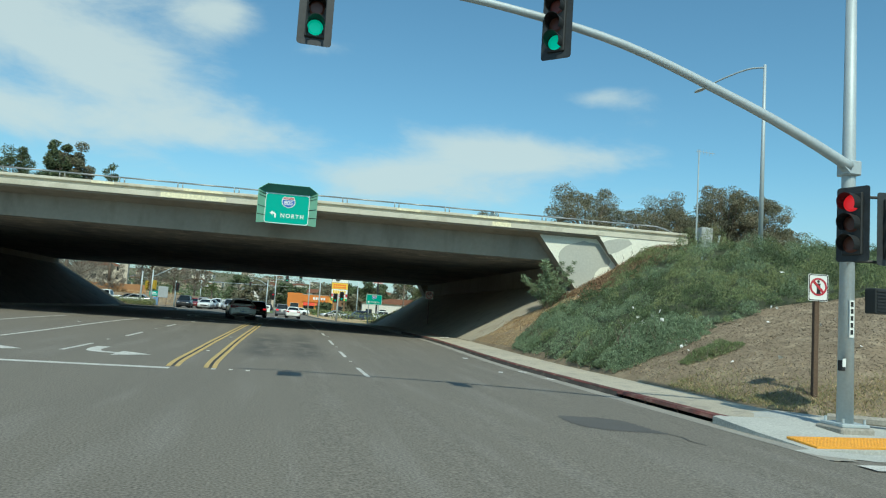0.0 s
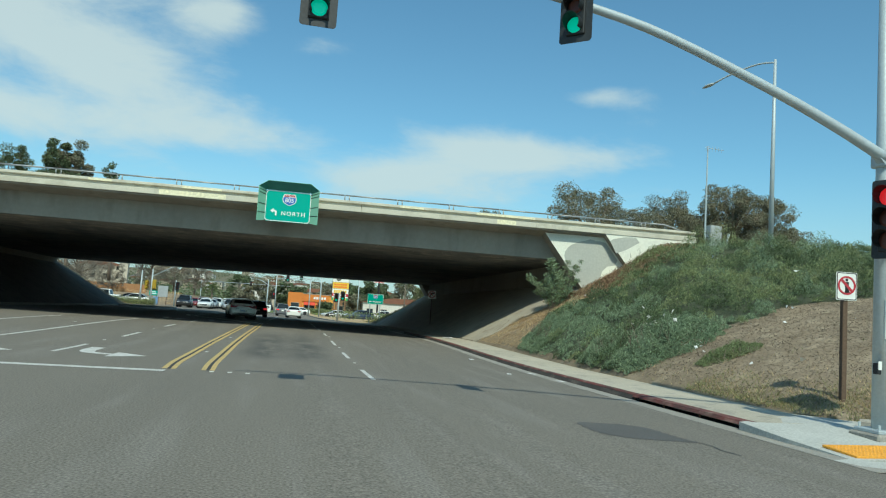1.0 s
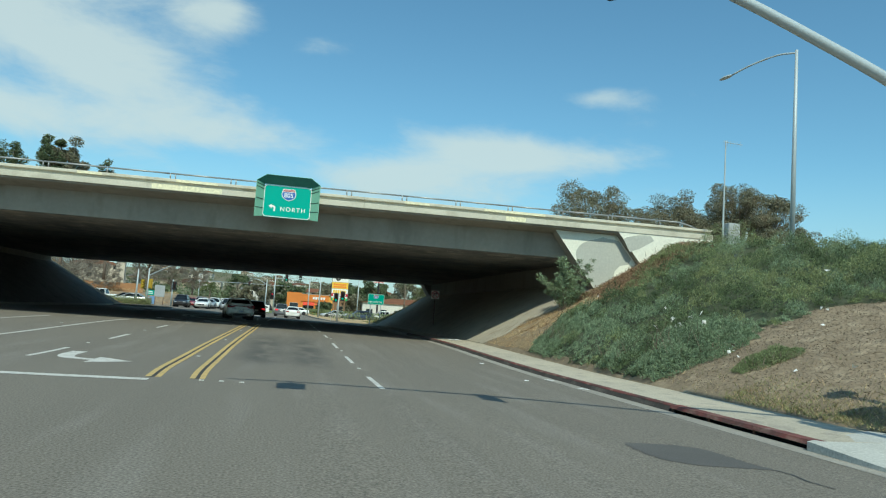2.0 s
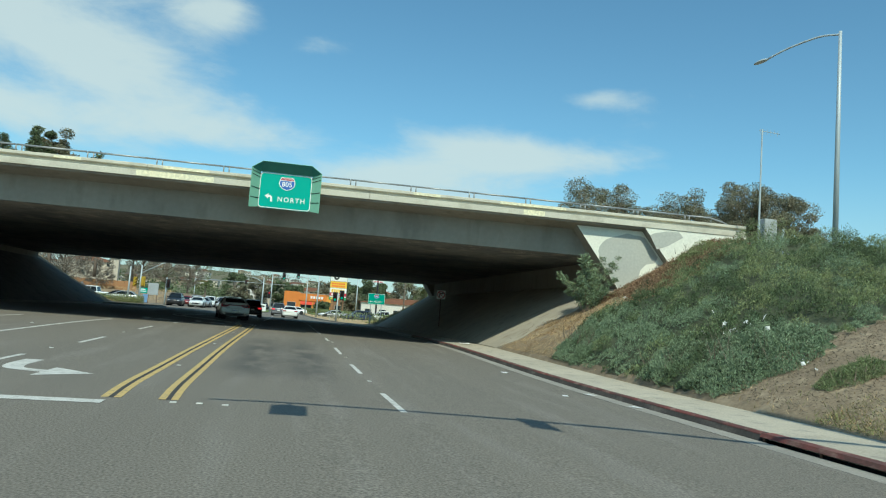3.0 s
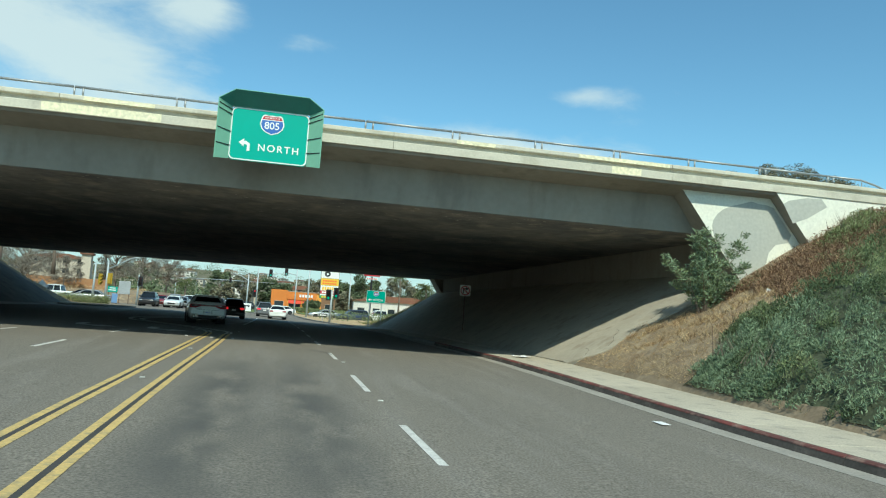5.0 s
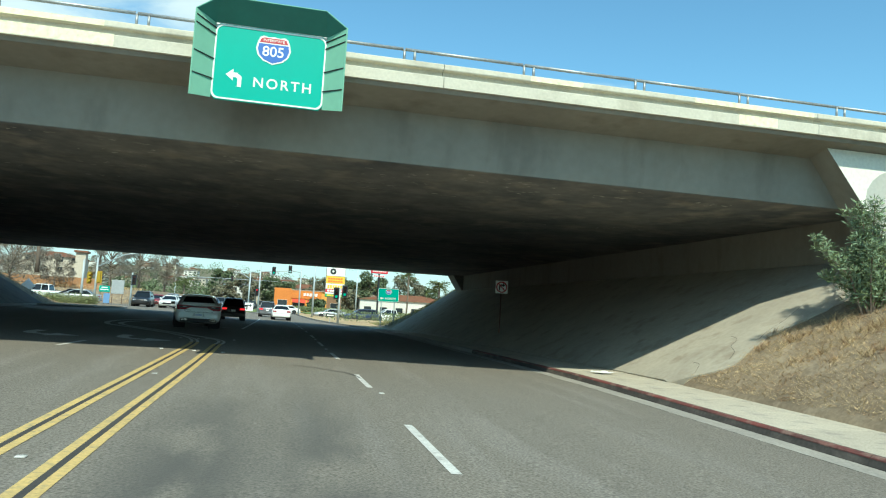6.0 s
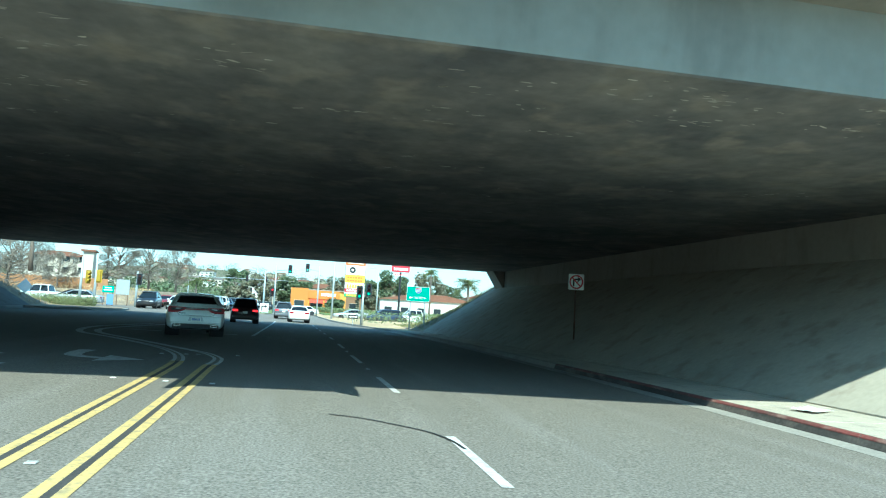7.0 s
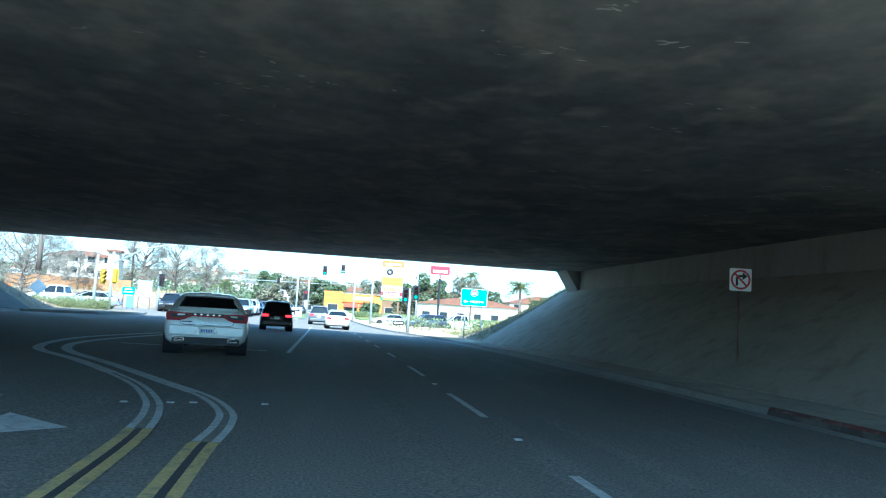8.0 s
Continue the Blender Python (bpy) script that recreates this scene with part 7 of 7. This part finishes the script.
for z, mat in ((9.15, "sign_white"), (6.6, "orange_sign"), (6.1, "orange_sign"), (5.3, "yellow_sign"), (4.98, "yellow_sign"), (4.42, "sign_white"), (3.58, "yellow_sign")):
    for k in range(6):
        part("lettering_bar", boxm(-1.35 + k * 0.45, -1.0 + k * 0.45, -0.28, -0.258, z - 0.16, z + 0.16), mat, py)
rs = thing("pole_sign", "red sign box on a tall dark pole", "sign", at=(18.9, 165, 0))
part("pole", tubem([(0, 0, 0), (0, 0, 8.4)], 0.2, 10), "trim", rs)
part("sign_box", boxm(-1.65, 1.65, -0.25, 0.25, 8.45, 9.9, 0.08), "red_sign", rs)
for k in range(7):
    part("lettering_bar", boxm(-1.3 + k * 0.38, -1.03 + k * 0.38, -0.28, -0.25, 8.75, 9.2), "sign_white", rs)
part("lower_box", boxm(-1.2, 1.2, -0.18, 0.18, 7.75, 8.15, 0.04), "sign_white", rs)
for k in range(6):
    part("lettering_bar", boxm(-1.0 + k * 0.34, -0.78 + k * 0.34, -0.2, -0.18, 7.85, 8.05), "red_sign", rs)


def window_at(parent, x0, x1, z0, z1, y):
    w = part("window", boxm(x0 - 0.06, x1 + 0.06, y - 0.05, y + 0.02, z0 - 0.06, z1 + 0.06), "cream_wall", parent)
    part("pane", boxm(x0, x1, y - 0.07, y - 0.045, z0, z1), "window", w)


# orange restaurant
rest = thing("restaurant_building", "orange and amber stucco restaurant with red awnings", "building", at=(0, 185, 0))
part("main_block", boxm(-0.2, 13.6, 0, 12, 0, 4.6, 0.03), "amber_wall", rest)
part("tower_block", boxm(-0.5, 3.0, -0.5, 4, 0, 4.9, 0.03), "orange_wall", rest)
part("front_band", boxm(3.0, 9.4, -0.25, 0.2, 2.9, 4.75, 0.02), "orange_wall", rest)
part("end_block", boxm(10.8, 14.2, -0.4, 3, 0, 4.5, 0.02), "brown_wall", rest)
part("parapet_cap", boxm(-0.6, 13.7, -0.3, 0.1, 4.6, 4.75), "tan_wall", rest)
for x0, x1 in ((3.3, 6.1), (6.4, 9.2)):
    part("awning", prismm([(-1.3, 2.0), (-0.26, 2.75), (-0.26, 2.0)], "x", x0, x1), "red_awning", rest)
    window_at(rest, x0 + 0.2, x1 - 0.2, 0.7, 1.95, -0.02)
window_at(rest, 0.3, 2.2, 0.8, 2.4, -0.52)
window_at(rest, 11.4, 13.4, 0.7, 2.3, -0.42)
for k in range(5):
    part("lettering_bar", boxm(5.6 + k * 0.62, 6.05 + k * 0.62, -0.31, -0.25, 3.5, 4.1), "sign_white", rest)


def house(at, w, d, h, wall, roof, label, storeys=2, turn=0.0, group="houses on the hill", windows=3, hip=1.0):
    b = thing("house", label, "building", group, at=at, turn=turn)
    part("wall", boxm(-w / 2, w / 2, 0, d, -1.5, h), wall, b)
    part("roof", prismm([(-w / 2 - 0.4, h), (-w * 0.16, h + hip), (w * 0.16, h + hip), (w / 2 + 0.4, h)], "y", -0.4, d + 0.4), roof, b)
    for s in range(storeys):
        for k in range(windows):
            cx = -w / 2 + w * (k + 0.5) / windows
            z = 0.9 + s * (h / storeys)
            window_at(b, cx - w / windows * 0.22, cx + w / windows * 0.22, z, z + min(1.2, h / storeys * 0.5), 0)
    return b


house((-9.6, 222, 0), 8.0, 8, 6.0, "white_wall", "grey_roof", "white two-storey building with dark windows", 2, 4, "buildings past the junction", 4, 0.25)
house((-5.2, 226, 0), 5.0, 8, 7.2, "cream_wall", "tile_roof", "cream three-storey building past the junction", 3, 0, "buildings past the junction", 2, 0.8)
house((7.5, 236, 0), 9.0, 8, 6.2, "cream_wall", "tile_roof", "cream building with a tiled roof behind trees", 3, 0, "buildings past the junction", 3, 1.2)
house((27, 178, 0), 20, 9, 3.6, "white_wall", "tile_roof", "low white shop building with a tiled roof", 1, 0, "buildings past the junction", 6, 1.3)
house((46, 190, 0), 16, 9, 5.0, "cream_wall", "tile_roof", "cream building with arched white front", 2, -4, "buildings past the junction", 5, 1.6)
house((24, 225, 0), 14, 9, 7.0, "tan_wall", "tile_roof", "tan building with a brown tiled roof", 3, 0, "buildings past the junction", 4, 1.5)
hot = house((-37.5, 160, 2.0), 9.5, 10, 5.2, "cream_wall", "tile_roof", "beige hotel building with a broad brown roof", 3, 8, "buildings past the junction", 4, 0.8)
part("tower", boxm(3.6, 5.2, -0.8, 3, -1, 6.2), "cream_wall", hot)
part("tower_cap", boxm(3.3, 5.5, -1.2, 3.4, 6.2, 6.5), "tile_roof", hot)

fence = thing("fence", "orange timber fence along the dry bank", "fence")
for k in range(23):
    x = -38.0 + k * 0.62
    z = land_z(x, 134)
    part("board", boxm(x, x + 0.6, 134, 134.06, z - 0.3, z + 1.1 + 0.03 * (k % 3)), "orange_fence", fence)

SPARSE = "sparse grey-brown tree with thin branches"
for i, (x, y, h, s, n) in enumerate(((-32.0, 123, 9.0, 4.2, 1500), (-40.0, 127, 8.5, 4.2, 1500), (-29.0, 131, 4.8, 2.2, 700), (-25.8, 149, 9.2, 3.4, 1500), (-22.0, 152, 9.6, 3.2, 1500), (-37.0, 142, 8.5, 3.6, 1300), (-46.0, 130, 8.0, 3.5, 1200), (-18.9, 158, 8.2, 2.6, 1100))):
    tree((x, y, land_z(x, y)), h, s, "grey_leaf", SPARSE, 100 + i, int(n * 7), 0.22, droop=0.7, bare=0.22, leaf_w=0.3, group="trees by the slip road", clumps=26, thick=0.026, puff=(0.2, 0.38))
GREEN = "rounded dark green street tree"
for i, (x, y, h, s, n) in enumerate(((-7.0, 205, 7.6, 3.6, 2400), (-1.0, 212, 8.2, 3.6, 2400), (2.6, 208, 7.2, 3.2, 2000), (12.5, 214, 9.0, 4.2, 2600), (16.5, 205, 9.2, 3.8, 2400), (22.0, 188, 9.4, 4.2, 2600), (30.5, 196, 10.0, 4.2, 2600), (36, 205, 8.0, 3.6, 2000), (-16.5, 240, 11, 3.6, 2200), (14.8, 182, 5.4, 2.3, 1500), (8.0, 179, 2.9, 1.8, 1200), (41, 176, 6.0, 3.0, 1500), (-12.6, 205, 5.0, 2.6, 1400))):
    tree((x, y, 0.1), h, s, "green_leaf" if i % 3 else "euc_leaf", GREEN, 140 + i, n * 2, 0.55, droop=0.25, leaf_w=0.5, thick=0.02, bare=0.22, group="trees past the junction")


def palm(at, height, label, seed, fronds=22):
    rr = np.random.default_rng(seed)
    p = thing("palm_tree", label, "tree", "palms", at=at)
    part("trunk", tubem([(0, 0, -0.3), (0.1, 0, height * 0.5), (0.05, 0, height)], [0.2, 0.15, 0.13], 8), "bark", p, smooth=True)
    pts = []
    ribs = bmesh.new()
    for k in range(fronds):
        a, e = 2 * math.pi * k / fronds + float(rr.uniform(-0.1, 0.1)), float(rr.uniform(-0.5, 1.1))
        L = float(rr.uniform(1.3, 1.9))
        line = [(L * f * math.cos(a) * math.cos(e * (1 - 0.5 * f)), L * f * math.sin(a) * math.cos(e), height + L * f * math.sin(e) - 0.55 * L * f * f) for f in (0, 0.25, 0.5, 0.75, 1)]
        tube(ribs, line, [0.03, 0.025, 0.02, 0.012, 0.006], 4)
        for f in np.linspace(0.15, 1, 22):
            i = min(3, int(f * 4))
            u = f * 4 - i
            pts.append(tuple(line[i][q] * (1 - u) + line[i + 1][q] * u for q in range(3)))
    part("frond_ribs", ribs, "palm_leaf", p, kind="stuff")
    part("fronds", cards(pts + pts, rr, 0.42, 0.07, droop=0.5, mat="palm_leaf"), None, p, kind="stuff")


palm((20.5, 118, 0.8), 4.4, "short palm with a full green crown on the bank", 3)
palm((-27.8, 150, 2), 8.6, "palm rising over the hotel roof", 4)
palm((25.5, 170, 0), 9.0, "tall thin palm behind the signs", 5)
palm((-14.8, 150, 0.2), 4.0, "young palm by the oncoming queue", 6)

# distant hillside town


def ridge(x, y):
    f = max(0.0, min(1.0, (y - 380) / 820.0))
    side = 1 - 0.35 * max(0.0, min(1.0, (x + 10) / 220.0))
    return -0.4 + 47.0 * f * side * (0.85 + 0.28 * noise.noise((x * 0.004, y * 0.003, 2))) + 1.6 * noise.noise((x * 0.015, y * 0.015, 1)) * f


hills = part("hillside", grid_mesh(span(-900, 600, 30), span(300, 1320, 30), ridge), "field", label="far hillside with dry grass under the town", kind="structure")
tagged(hills, category="hill")
hr = np.random.default_rng(11)
WALLS, ROOFS = ("white_wall", "cream_wall", "tan_wall"), ("tile_roof", "grey_roof")
for k in range(130):
    y = 480 + 760 * float(hr.uniform(0, 1)) ** 0.8
    x = float(hr.uniform(-0.42, 0.16)) * y
    w = float(hr.uniform(8, 17))
    wl, rf_ = WALLS[int(hr.integers(3))], ROOFS[int(hr.integers(2))]
    house((x, y, ridge(x, y)), w, 9, float(hr.uniform(3.2, 6.2)), wl, rf_, {"white_wall": "white", "cream_wall": "cream", "tan_wall": "tan"}[wl] + " hillside house with a " + {"tile_roof": "brown", "grey_roof": "grey"}[rf_] + " roof", 1 + int(hr.integers(2)), float(hr.uniform(-25, 25)), "houses on the hill", 3, float(hr.uniform(0.8, 1.8)))
woods = thing("hillside_trees", "scattered dark trees among the hillside houses", "trees", kind="stuff")
cent = []
for k in range(620):
    y = 285 + 950 * float(hr.uniform(0, 1)) ** 1.3
    x = float(hr.uniform(-0.45, 0.2)) * y
    s = float(hr.uniform(1.6, 4.0)) * (1 + y / 900)
    cent.append((x, y, ridge(x, y) + s * 0.8, s))
part("crowns", cards(clump_points(cent, 42000, hr), hr, 1.5, 0.8, droop=0.2, mat="green_leaf"), None, woods, kind="stuff")
